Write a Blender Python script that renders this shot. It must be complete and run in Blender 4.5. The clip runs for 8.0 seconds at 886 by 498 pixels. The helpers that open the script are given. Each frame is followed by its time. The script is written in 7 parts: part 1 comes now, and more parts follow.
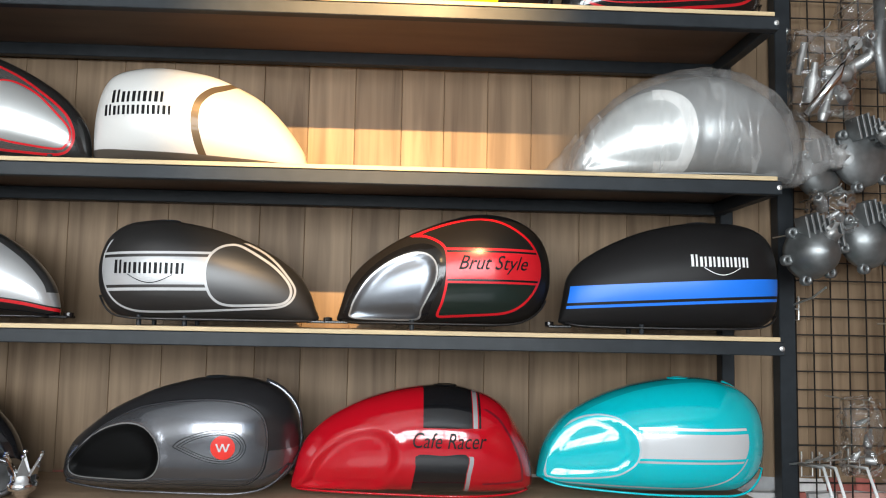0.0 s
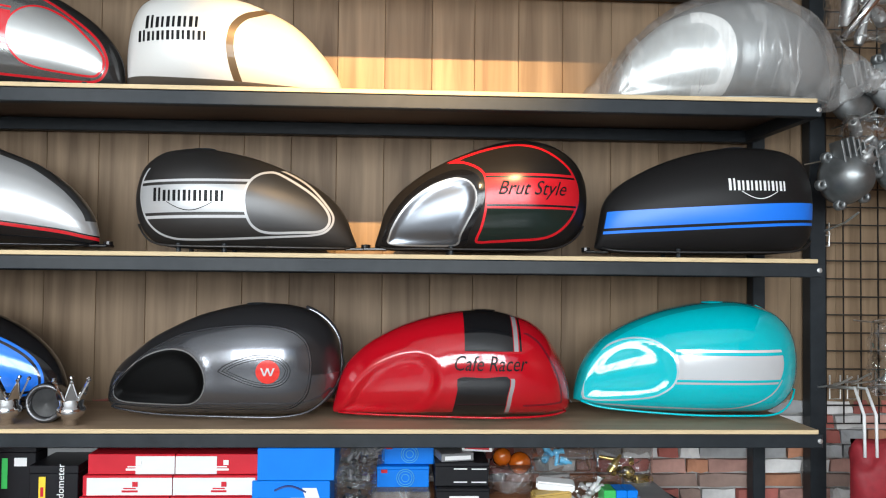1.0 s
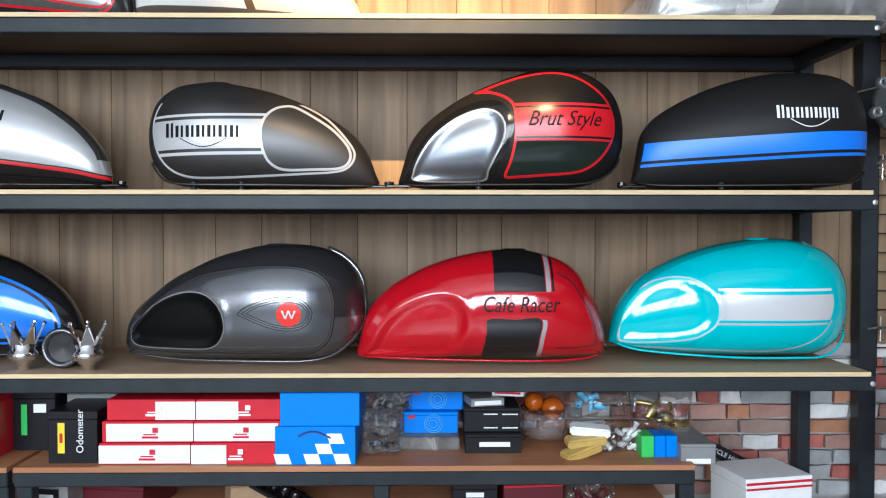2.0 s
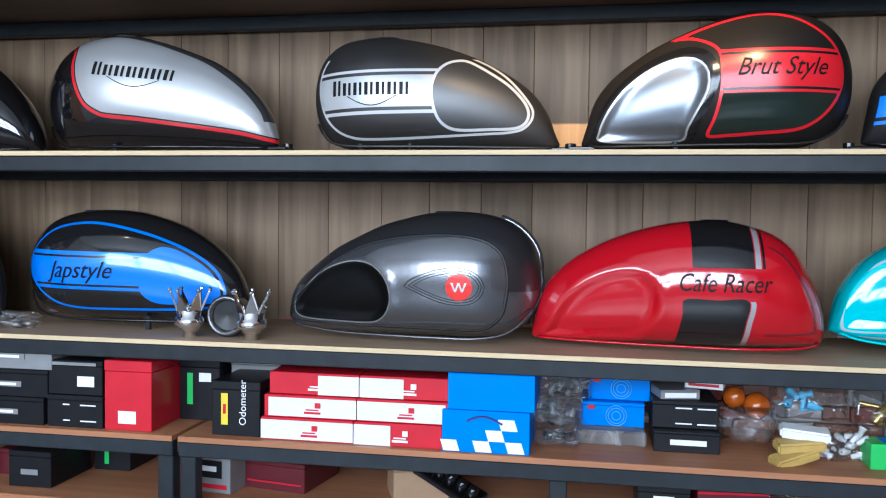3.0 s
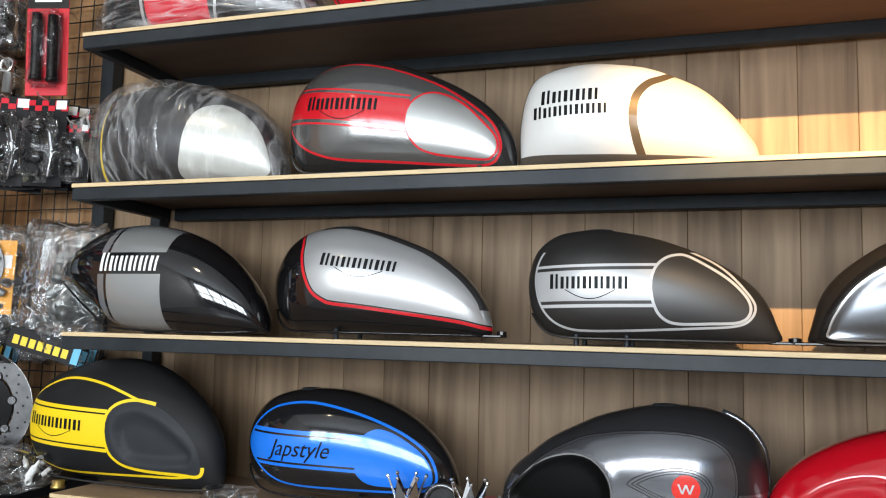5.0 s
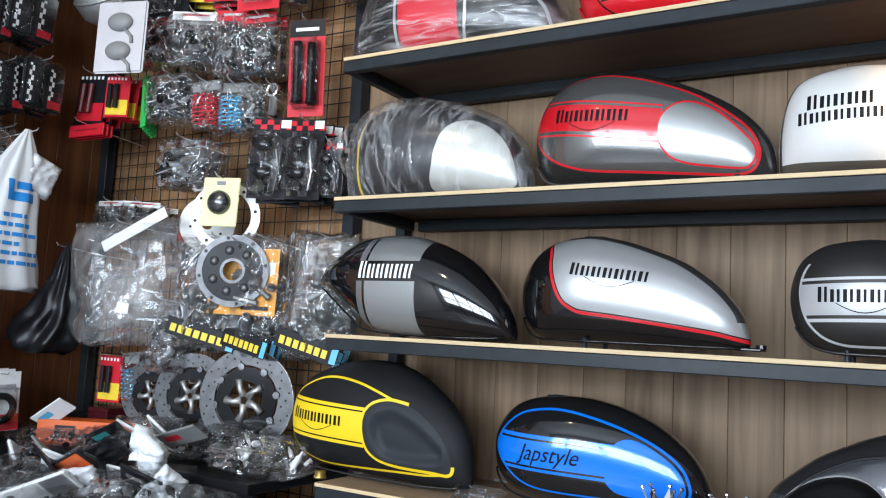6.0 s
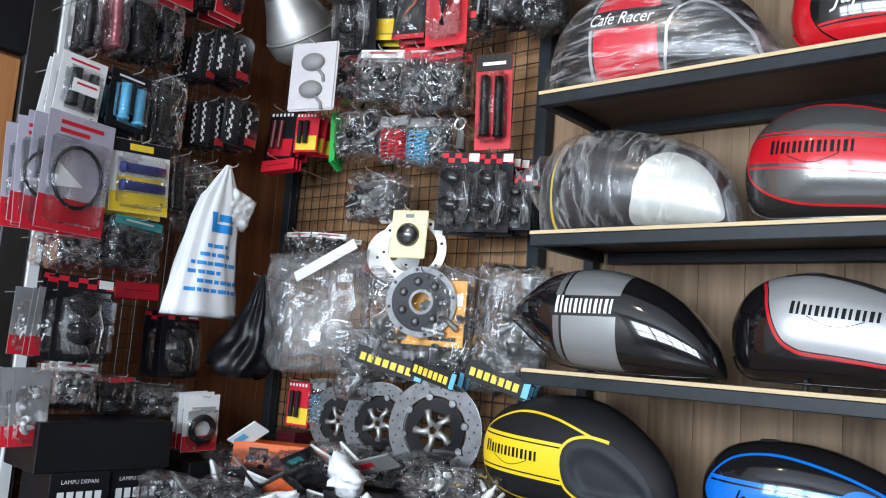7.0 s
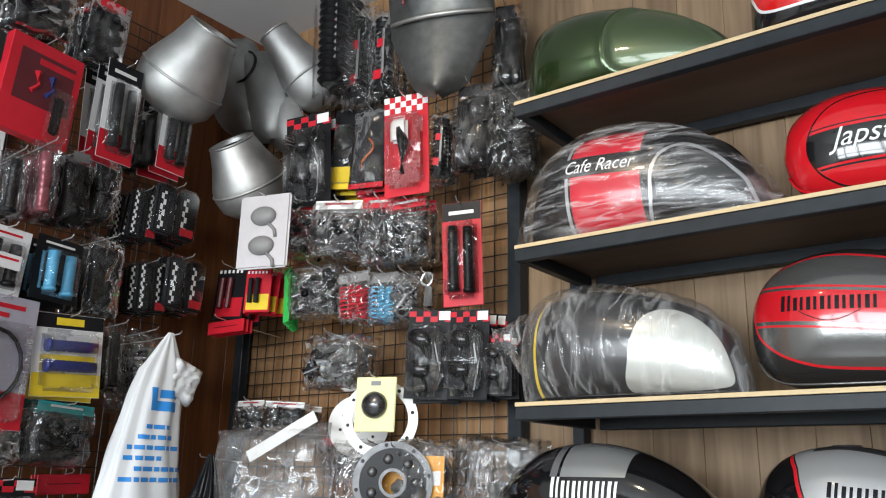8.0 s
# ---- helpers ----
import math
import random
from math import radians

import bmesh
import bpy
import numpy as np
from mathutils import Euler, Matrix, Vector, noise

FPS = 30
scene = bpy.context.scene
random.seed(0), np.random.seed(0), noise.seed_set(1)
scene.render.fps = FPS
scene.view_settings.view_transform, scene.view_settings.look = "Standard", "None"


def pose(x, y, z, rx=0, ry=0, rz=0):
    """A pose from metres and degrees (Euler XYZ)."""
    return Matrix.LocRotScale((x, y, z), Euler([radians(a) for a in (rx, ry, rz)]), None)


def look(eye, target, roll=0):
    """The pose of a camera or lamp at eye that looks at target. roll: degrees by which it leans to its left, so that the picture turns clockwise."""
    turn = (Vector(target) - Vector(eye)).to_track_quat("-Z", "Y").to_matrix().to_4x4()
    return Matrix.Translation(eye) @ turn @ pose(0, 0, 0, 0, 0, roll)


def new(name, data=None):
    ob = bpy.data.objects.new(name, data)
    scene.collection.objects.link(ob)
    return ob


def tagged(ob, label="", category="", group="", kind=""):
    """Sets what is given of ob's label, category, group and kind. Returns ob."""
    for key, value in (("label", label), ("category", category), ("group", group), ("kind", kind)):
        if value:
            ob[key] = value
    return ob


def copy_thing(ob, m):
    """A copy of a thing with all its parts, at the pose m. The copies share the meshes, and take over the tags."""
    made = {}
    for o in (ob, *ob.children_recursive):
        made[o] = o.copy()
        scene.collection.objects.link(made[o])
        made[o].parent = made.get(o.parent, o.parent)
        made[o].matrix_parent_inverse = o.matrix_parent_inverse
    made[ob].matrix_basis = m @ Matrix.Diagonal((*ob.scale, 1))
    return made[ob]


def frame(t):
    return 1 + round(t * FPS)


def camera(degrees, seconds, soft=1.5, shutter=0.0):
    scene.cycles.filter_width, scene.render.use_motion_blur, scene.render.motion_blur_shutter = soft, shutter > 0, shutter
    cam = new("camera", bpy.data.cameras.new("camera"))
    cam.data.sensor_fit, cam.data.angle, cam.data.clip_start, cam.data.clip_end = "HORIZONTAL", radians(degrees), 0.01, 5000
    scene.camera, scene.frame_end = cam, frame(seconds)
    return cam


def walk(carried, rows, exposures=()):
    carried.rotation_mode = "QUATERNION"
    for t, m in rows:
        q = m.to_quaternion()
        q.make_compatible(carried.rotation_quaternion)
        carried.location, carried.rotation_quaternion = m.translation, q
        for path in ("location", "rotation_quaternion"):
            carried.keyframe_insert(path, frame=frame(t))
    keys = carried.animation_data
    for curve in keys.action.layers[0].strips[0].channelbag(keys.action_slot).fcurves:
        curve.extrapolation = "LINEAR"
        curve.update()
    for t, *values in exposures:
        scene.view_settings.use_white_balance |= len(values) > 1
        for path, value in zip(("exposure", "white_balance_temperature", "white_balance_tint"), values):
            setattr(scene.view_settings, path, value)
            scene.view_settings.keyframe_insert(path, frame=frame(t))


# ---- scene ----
cam = camera(56.2, 8.0, soft=1.1)
PATH = [
    (0, (1.896, -1.874, 1.413), (1.978, 0.117, 1.591), 1.1),
    (0.5, (1.84, -1.868, 1.369), (1.893, 0.128, 1.491), 1.0),
    (1, (1.792, -1.87, 1.35), (1.889, 0.127, 1.412), 0.6),
    (1.2, (1.771, -1.869, 1.349), (1.893, 0.127, 1.387), 0.3),
    (2.3, (1.804, -1.699, 1.294), (1.758, 0.299, 1.226), 0.1),
    (2.5, (1.78, -1.65, 1.284), (1.669, 0.345, 1.209), 0.3),
    (3, (1.74, -1.59, 1.259), (1.397, 0.379, 1.189), 0.7),
    (3.5, (1.698, -1.568, 1.27), (1.217, 0.373, 1.239), 1.6),
    (4, (1.648, -1.601, 1.355), (1.149, 0.332, 1.473), 1.6),
    (4.2, (1.649, -1.603, 1.368), (1.138, 0.322, 1.543), 1.4),
    (5.3, (1.5, -1.704, 1.417), (0.79, 0.153, 1.63), 1.7),
    (5.5, (1.479, -1.718, 1.415), (0.692, 0.107, 1.637), 1.9),
    (6, (1.427, -1.765, 1.399), (0.397, -0.064, 1.613), 3.1),
    (6.5, (1.336, -1.842, 1.388), (0.112, -0.271, 1.579), 3.8),
    (7, (1.274, -1.866, 1.417), (-0.008, -0.351, 1.666), 4.4),
    (7.5, (1.189, -1.801, 1.513), (-0.073, -0.301, 1.915), 3.0),
    (8, (1.093, -1.722, 1.581), (-0.079, -0.194, 2.12), 1.2),
]
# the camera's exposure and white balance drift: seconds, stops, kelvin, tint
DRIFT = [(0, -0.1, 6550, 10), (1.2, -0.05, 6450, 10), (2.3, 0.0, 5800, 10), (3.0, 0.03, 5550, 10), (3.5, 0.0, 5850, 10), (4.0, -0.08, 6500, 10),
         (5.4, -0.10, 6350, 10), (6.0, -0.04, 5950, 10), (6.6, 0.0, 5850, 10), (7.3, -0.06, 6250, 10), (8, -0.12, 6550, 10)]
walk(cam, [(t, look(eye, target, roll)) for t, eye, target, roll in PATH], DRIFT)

from mathutils.bvhtree import BVHTree

# ---- light ----
world = bpy.data.worlds.new("sky")
scene.world = world
world.use_nodes = True
_n = world.node_tree.nodes
_sky = _n.new("ShaderNodeTexSky")
_sky.sky_type, _sky.sun_disc = "NISHITA", False
_sky.sun_elevation, _sky.sun_rotation = radians(50), radians(200)
world.node_tree.links.new(_sky.outputs[0], _n["Background"].inputs[0])
_n["Background"].inputs[1].default_value = 0.15


def lamp(name, kind, m, watts, color):
    d = bpy.data.lights.new(name, kind)
    d.energy, d.color = watts, color
    ob = new(name, d)
    ob.matrix_world = m
    return d


sun = lamp("sun", "SUN", look((0, -20, 30), (0, -8, 0)), 3.0, (1, 0.95, 0.88))
sun.angle = radians(0.5)
# daylight of the open shop front, behind the camera
day = lamp("shopfront_daylight", "AREA", look((0.9, -4.75, 1.98), (0.7, 0, 1.45)), 375, (0.88, 0.95, 1.0))
day.shape, day.size, day.size_y = "RECTANGLE", 4.4, 1.5
# warm ceiling spotlight over the upper shelves
spot = lamp("ceiling_spotlight_beam", "SPOT", look((1.95, -2.6, 3.2), (1.80, 0.1, 2.0)), 2100, (1.0, 0.64, 0.28))
spot.spot_size, spot.spot_blend, spot.shadow_soft_size = radians(21), 1.0, 0.02
spot_b = lamp("ceiling_spotlight_beam", "SPOT", look((0.0, -1.5, 3.14), (-0.45, 0.3, 2.0)), 45, (1.0, 0.80, 0.55))
spot_b.spot_size, spot_b.spot_blend, spot_b.shadow_soft_size = radians(70), 1.0, 0.03


# ---- materials ----
def nodes_of(m):
    m.use_nodes = True
    t = m.node_tree
    return t, t.nodes, t.links, t.nodes["Principled BSDF"]


def mat(name, color, rough=0.5, metal=0.0, grain=0.12, scale=40.0, bump=0.0, coat=0.0, spec=0.5, stretch=(1, 1, 1), by_object=0.0):
    """A plain painted, printed or metal surface with stains and fine grain."""
    m = bpy.data.materials.new(name)
    t, n, l, b = nodes_of(m)
    tc = n.new("ShaderNodeTexCoord")
    mp = n.new("ShaderNodeMapping")
    mp.inputs["Scale"].default_value = stretch
    l.new(tc.outputs["Object"], mp.inputs[0])
    fine, big = n.new("ShaderNodeTexNoise"), n.new("ShaderNodeTexNoise")
    fine.inputs["Scale"].default_value, big.inputs["Scale"].default_value = scale, scale / 9
    fine.inputs["Detail"].default_value = 6
    l.new(mp.outputs[0], fine.inputs[0]); l.new(mp.outputs[0], big.inputs[0])
    add = n.new("ShaderNodeMath"); add.operation = "ADD"
    l.new(fine.outputs[0], add.inputs[0]); l.new(big.outputs[0], add.inputs[1])
    last = add.outputs[0]
    if by_object:
        oi = n.new("ShaderNodeObjectInfo")
        ma = n.new("ShaderNodeMath"); ma.operation = "MULTIPLY_ADD"
        l.new(oi.outputs["Random"], ma.inputs[0]); ma.inputs[1].default_value = by_object; l.new(last, ma.inputs[2])
        last = ma.outputs[0]
    ramp = n.new("ShaderNodeMapRange")
    ramp.inputs[1].default_value, ramp.inputs[2].default_value = 0.6, 1.4 + by_object
    ramp.inputs[3].default_value, ramp.inputs[4].default_value = 1 - grain, 1 + grain
    l.new(last, ramp.inputs[0])
    mul = n.new("ShaderNodeVectorMath"); mul.operation = "SCALE"
    mul.inputs[0].default_value = color
    l.new(ramp.outputs[0], mul.inputs["Scale"])
    l.new(mul.outputs[0], b.inputs["Base Color"])
    r2 = n.new("ShaderNodeMapRange")
    r2.inputs[1].default_value, r2.inputs[2].default_value = 0.3, 0.7
    r2.inputs[3].default_value, r2.inputs[4].default_value = max(0.02, rough * 0.8), min(1, rough * 1.2)
    l.new(big.outputs[0], r2.inputs[0]); l.new(r2.outputs[0], b.inputs["Roughness"])
    b.inputs["Metallic"].default_value = metal
    b.inputs["Coat Weight"].default_value, b.inputs["Coat Roughness"].default_value = coat, 0.06
    b.inputs["Specular IOR Level"].default_value = spec
    if bump:
        bp = n.new("ShaderNodeBump")
        bp.inputs["Strength"].default_value, bp.inputs["Distance"].default_value = bump, 0.002
        l.new(fine.outputs[0], bp.inputs["Height"]); l.new(bp.outputs[0], b.inputs["Normal"])
    return m


def wood(name, dark, light, rough=0.55, along="Z", scale=1.0, by_object=0.6, spec=0.3):
    """Boards with streaky grain along one axis, each board of its own tone."""
    m = bpy.data.materials.new(name)
    t, n, l, b = nodes_of(m)
    tc, mp, oi = n.new("ShaderNodeTexCoord"), n.new("ShaderNodeMapping"), n.new("ShaderNodeObjectInfo")
    sc = {"X": (1.2, 22, 22), "Y": (22, 1.2, 22), "Z": (22, 22, 1.2)}[along]
    mp.inputs["Scale"].default_value = [v * scale for v in sc]
    off = n.new("ShaderNodeVectorMath"); off.operation = "SCALE"; off.inputs[0].default_value = (7, 11, 13)
    l.new(oi.outputs["Random"], off.inputs["Scale"]); l.new(off.outputs[0], mp.inputs["Location"])
    l.new(tc.outputs["Object"], mp.inputs[0])
    n1, n2 = n.new("ShaderNodeTexNoise"), n.new("ShaderNodeTexNoise")
    n1.inputs["Scale"].default_value, n1.inputs["Detail"].default_value, n1.inputs["Distortion"].default_value = 1.6, 8, 0.6
    n2.inputs["Scale"].default_value, n2.inputs["Detail"].default_value = 0.35, 3
    l.new(mp.outputs[0], n1.inputs[0]); l.new(mp.outputs[0], n2.inputs[0])
    a = n.new("ShaderNodeMath"); a.operation = "MULTIPLY_ADD"
    l.new(n2.outputs[0], a.inputs[0]); a.inputs[1].default_value = 0.6; l.new(n1.outputs[0], a.inputs[2])
    a2 = n.new("ShaderNodeMath"); a2.operation = "MULTIPLY_ADD"
    l.new(oi.outputs["Random"], a2.inputs[0]); a2.inputs[1].default_value = by_object * 0.3; l.new(a.outputs[0], a2.inputs[2])
    r = n.new("ShaderNodeMapRange"); r.inputs[1].default_value, r.inputs[2].default_value = 0.6, 1.1 + by_object * 0.25
    l.new(a2.outputs[0], r.inputs[0])
    mx = n.new("ShaderNodeMix"); mx.data_type = "RGBA"
    mx.inputs["A"].default_value, mx.inputs["B"].default_value = (*dark, 1), (*light, 1)
    l.new(r.outputs[0], mx.inputs["Factor"]); l.new(mx.outputs["Result"], b.inputs["Base Color"])
    b.inputs["Roughness"].default_value = rough
    b.inputs["Specular IOR Level"].default_value = spec
    bp = n.new("ShaderNodeBump"); bp.inputs["Strength"].default_value, bp.inputs["Distance"].default_value = 0.25, 0.0015
    l.new(n1.outputs[0], bp.inputs["Height"]); l.new(bp.outputs[0], b.inputs["Normal"])
    return m


def plastic(name, tint=(0.92, 0.93, 0.94), veil=0.05, gloss=0.45, rough=0.15, scale=9.0, fold=0.3, base=0.03, stretch=(1, 1, 1)):
    """Thin clear plastic: see-through, with a faint milky veil that thickens along its sharp folds, where its white
    also stands in for caught light, and a sheen.
    """
    m = bpy.data.materials.new(name)
    t, n, l, b = nodes_of(m)
    out = n["Material Output"]
    tr, di, gl = n.new("ShaderNodeBsdfTransparent"), n.new("ShaderNodeBsdfDiffuse"), n.new("ShaderNodeBsdfGlossy")
    di.inputs[0].default_value, gl.inputs[0].default_value = (*tint, 1), (1, 1, 1, 1)
    tr.inputs[0].default_value = (0.98, 0.98, 0.98, 1)
    gl.inputs["Roughness"].default_value = rough

    def op(kind, a, c=0.0, clamp=False):
        k = n.new("ShaderNodeMath"); k.operation, k.use_clamp = kind, clamp
        for i, v in enumerate((a, c)):
            if isinstance(v, (int, float)):
                k.inputs[i].default_value = v
            else:
                l.new(v, k.inputs[i])
        return k.outputs[0]

    tc, mp, oi = n.new("ShaderNodeTexCoord"), n.new("ShaderNodeMapping"), n.new("ShaderNodeObjectInfo")
    mp.inputs["Scale"].default_value = stretch
    mv = n.new("ShaderNodeVectorMath"); mv.operation = "SCALE"; mv.inputs[0].default_value = (9, 5, 7)
    l.new(oi.outputs["Random"], mv.inputs["Scale"]); l.new(mv.outputs[0], mp.inputs["Location"])
    l.new(tc.outputs["Object"], mp.inputs[0])
    folds = None
    for k, (s, sharp, dist) in enumerate(((scale, 15.0, 1.4), (scale * 2.3, 9.0, 0.8))):
        nz, ms = n.new("ShaderNodeTexNoise"), n.new("ShaderNodeTexNoise")
        nz.inputs["Scale"].default_value, nz.inputs["Detail"].default_value, nz.inputs["Distortion"].default_value = s, 1.5, dist
        ms.inputs["Scale"].default_value = s * 0.7
        l.new(mp.outputs[0], nz.inputs[0]); l.new(mp.outputs[0], ms.inputs[0])
        line = op("SUBTRACT", 1.0, op("MULTIPLY", op("ABSOLUTE", op("SUBTRACT", nz.outputs[0], 0.5)), sharp), True)
        where = op("MULTIPLY", op("SUBTRACT", ms.outputs[0], 0.42), 5.0, True)
        f = op("MULTIPLY", op("MULTIPLY", line, where), 1.0 if k == 0 else 0.6)
        folds = f if folds is None else op("MAXIMUM", folds, f)
    bp = n.new("ShaderNodeBump"); bp.inputs["Strength"].default_value, bp.inputs["Distance"].default_value = 0.7, 0.006
    l.new(folds, bp.inputs["Height"]); l.new(bp.outputs[0], gl.inputs["Normal"])
    m1, m2, fr = n.new("ShaderNodeMixShader"), n.new("ShaderNodeMixShader"), n.new("ShaderNodeFresnel")
    fr.inputs[0].default_value = 1.45
    # diffuse white along the folds paints in the glints of the creases
    l.new(op("ADD", op("MULTIPLY", folds, fold), veil, True), m1.inputs[0])
    l.new(tr.outputs[0], m1.inputs[1]); l.new(di.outputs[0], m1.inputs[2])
    l.new(op("ADD", op("MULTIPLY", fr.outputs[0], gloss), base, True), m2.inputs[0])
    l.new(m1.outputs[0], m2.inputs[1]); l.new(gl.outputs[0], m2.inputs[2])
    l.new(m2.outputs[0], out.inputs[0])
    return m


BLACK_STEEL = mat("black_painted_steel", (0.021, 0.025, 0.029), 0.42, 0.0, 0.3, 30, 0.05, spec=0.2)
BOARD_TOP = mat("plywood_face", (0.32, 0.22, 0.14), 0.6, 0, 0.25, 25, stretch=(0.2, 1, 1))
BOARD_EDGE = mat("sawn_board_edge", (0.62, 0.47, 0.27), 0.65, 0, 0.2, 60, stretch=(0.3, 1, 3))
# board brown darkened: the shade under the shelves is put into the colour
BOARD_SHADED = mat("dark_board_underside", (0.13, 0.085, 0.06), 0.6, 0, 0.25, 20, stretch=(0.2, 1, 1))
PANEL = wood("grey_brown_wall_panel", (0.125, 0.079, 0.044), (0.30, 0.205, 0.125))
WARM_PANEL = wood("orange_brown_wall_panel", (0.20, 0.10, 0.045), (0.42, 0.245, 0.12))
RED_WOOD = wood("red_brown_wall_panel", (0.10, 0.035, 0.014), (0.26, 0.10, 0.04), 0.4)
ORANGE_WOOD = wood("orange_door_wood", (0.34, 0.13, 0.04), (0.52, 0.24, 0.09), 0.5)
SHELF_RED = wood("red_brown_shelf_board", (0.30, 0.12, 0.055), (0.46, 0.21, 0.10), 0.5, "X")
WHITE_PAINT = mat("white_paint", (0.78, 0.78, 0.77), 0.6, 0, 0.05, 8)
GREY_CEILING = mat("ceiling_paint", (0.62, 0.63, 0.64), 0.7, 0, 0.05, 6)
FLOOR_TILE = mat("floor_tile", (0.20, 0.19, 0.18), 0.3, 0, 0.12, 6)
GROUND = mat("asphalt", (0.06, 0.06, 0.06), 0.9, 0, 0.3, 3)
MORTAR = mat("mortar", (0.40, 0.38, 0.36), 0.9, 0, 0.15, 60, 0.3)
WIRE = mat("black_wire", (0.02, 0.018, 0.016), 0.4, 0.3, 0.2, 30)
ZINC = mat("zinc_plated_wire", (0.72, 0.72, 0.70), 0.3, 0.85, 0.15, 40)
CHROME = mat("chrome", (0.85, 0.85, 0.85), 0.07, 1.0, 0.04, 20)
DARK_CHROME = mat("dark_metal", (0.14, 0.14, 0.145), 0.28, 0.9, 0.2, 30)
ALU = mat("raw_aluminium", (0.46, 0.46, 0.45), 0.5, 0.9, 0.3, 14, 0.12)
CAST = mat("cast_aluminium", (0.25, 0.26, 0.26), 0.42, 0.8, 0.35, 30, 0.25)
STEEL = mat("brushed_steel", (0.42, 0.42, 0.42), 0.32, 0.95, 0.3, 45)
DULL_STEEL = mat("dull_grey_steel", (0.105, 0.105, 0.108), 0.4, 0.85, 0.35, 40)
RUBBER = mat("black_rubber", (0.007, 0.007, 0.008), 0.38, 0, 0.3, 50, 0.15, spec=0.25)
GLOSS_BLACK = mat("gloss_black_plastic", (0.007, 0.007, 0.008), 0.15, 0, 0.2, 20, spec=0.4)
BRASS = mat("brass", (0.62, 0.45, 0.15), 0.3, 0.9, 0.15, 30)
FILM = plastic("clear_wrap", veil=0.03, gloss=0.4, base=0.02, fold=0.30, scale=4.0, stretch=(4.0, 1.5, 0.9))
STREAKED = plastic("taut_clear_wrap", veil=0.02, gloss=0.4, base=0.02, fold=0.5, scale=3.0, stretch=(1.0, 1.5, 7.0))
BAGFILM = plastic("polybag_film", veil=0.002, gloss=0.5, base=0.012, rough=0.07, fold=0.055, scale=9.0)
SMOKE = plastic("milky_wrap", tint=(0.78, 0.77, 0.75), veil=0.13, gloss=0.35, base=0.025, rough=0.2, fold=0.26, scale=3.6, stretch=(3.2, 1, 1.0))


# ---- mesh helpers ----
def part(name, bm, material, parent=None, label="", m=None, smooth=False):
    me = bpy.data.meshes.new(name)
    bmesh.ops.recalc_face_normals(bm, faces=bm.faces)
    if smooth:
        for f in bm.faces:
            f.smooth = True
    bm.to_mesh(me)
    bm.free()
    for one in material if isinstance(material, (list, tuple)) else [material]:
        me.materials.append(one)
    ob = new(name, me)
    if parent is not None:
        ob.parent = parent
    if m is not None:
        ob.matrix_basis = m
    if label:
        tagged(ob, label)
    return ob


def again(ob, m, parent=None):
    """One more object on the same mesh."""
    o = new(ob.name.split(".")[0], ob.data)
    o.parent = parent if parent is not None else ob.parent
    o.matrix_basis = m
    return o


def thing(name, m, label, category, group="", kind=""):
    e = new(name)
    e.empty_display_size = 0.05
    e.matrix_basis = m
    return tagged(e, label, category, group, kind)


def box(x0, x1, y0, y1, z0, z1, bevel=0.0, bm=None, seg=1):
    b = bmesh.new()
    bmesh.ops.create_cube(b, size=1)
    bmesh.ops.scale(b, vec=(x1 - x0, y1 - y0, z1 - z0), verts=b.verts)
    bmesh.ops.translate(b, vec=((x0 + x1) / 2, (y0 + y1) / 2, (z0 + z1) / 2), verts=b.verts)
    if bevel:
        bmesh.ops.bevel(b, geom=b.edges[:], offset=bevel, segments=seg, affect="EDGES")
    return joined(bm, b) if bm is not None else b


def joined(bm, other, m=None):
    if m is not None:
        bmesh.ops.transform(other, matrix=m, verts=other.verts)
    me = bpy.data.meshes.new("tmp")
    other.to_mesh(me)
    other.free()
    bm.from_mesh(me)
    bpy.data.meshes.remove(me)
    return bm


def lathe(profile, seg=28, cap=False):
    """A turned form about z from (radius, height) pairs."""
    b = bmesh.new()
    rings = [[b.verts.new((r * math.cos(2 * math.pi * i / seg), r * math.sin(2 * math.pi * i / seg), z)) for i in range(seg)] for r, z in profile]
    for lo, hi in zip(rings, rings[1:]):
        for i in range(seg):
            b.faces.new((lo[i], lo[(i + 1) % seg], hi[(i + 1) % seg], hi[i]))
    if cap:
        b.faces.new(rings[0][::-1])
        b.faces.new(rings[-1])
    return b


def tube(points, radius, seg=6, bm=None, closed=False):
    """A round bar along points."""
    b = bm if bm is not None else bmesh.new()
    pts = [Vector(p) for p in points]
    rings = []
    for i, p in enumerate(pts):
        if closed:
            d = pts[(i + 1) % len(pts)] - pts[i - 1]
        else:
            d = pts[min(i + 1, len(pts) - 1)] - pts[max(i - 1, 0)]
        q = d.to_track_quat("Z", "Y")
        r = radius[i] if isinstance(radius, (list, tuple)) else radius
        rings.append([b.verts.new(p + q @ Vector((r * math.cos(2 * math.pi * k / seg), r * math.sin(2 * math.pi * k / seg), 0))) for k in range(seg)])
    pairs = list(zip(rings, rings[1:])) + ([(rings[-1], rings[0])] if closed else [])
    for lo, hi in pairs:
        for k in range(seg):
            b.faces.new((lo[k], lo[(k + 1) % seg], hi[(k + 1) % seg], hi[k]))
    if not closed:
        b.faces.new(rings[0][::-1]); b.faces.new(rings[-1])
    return b


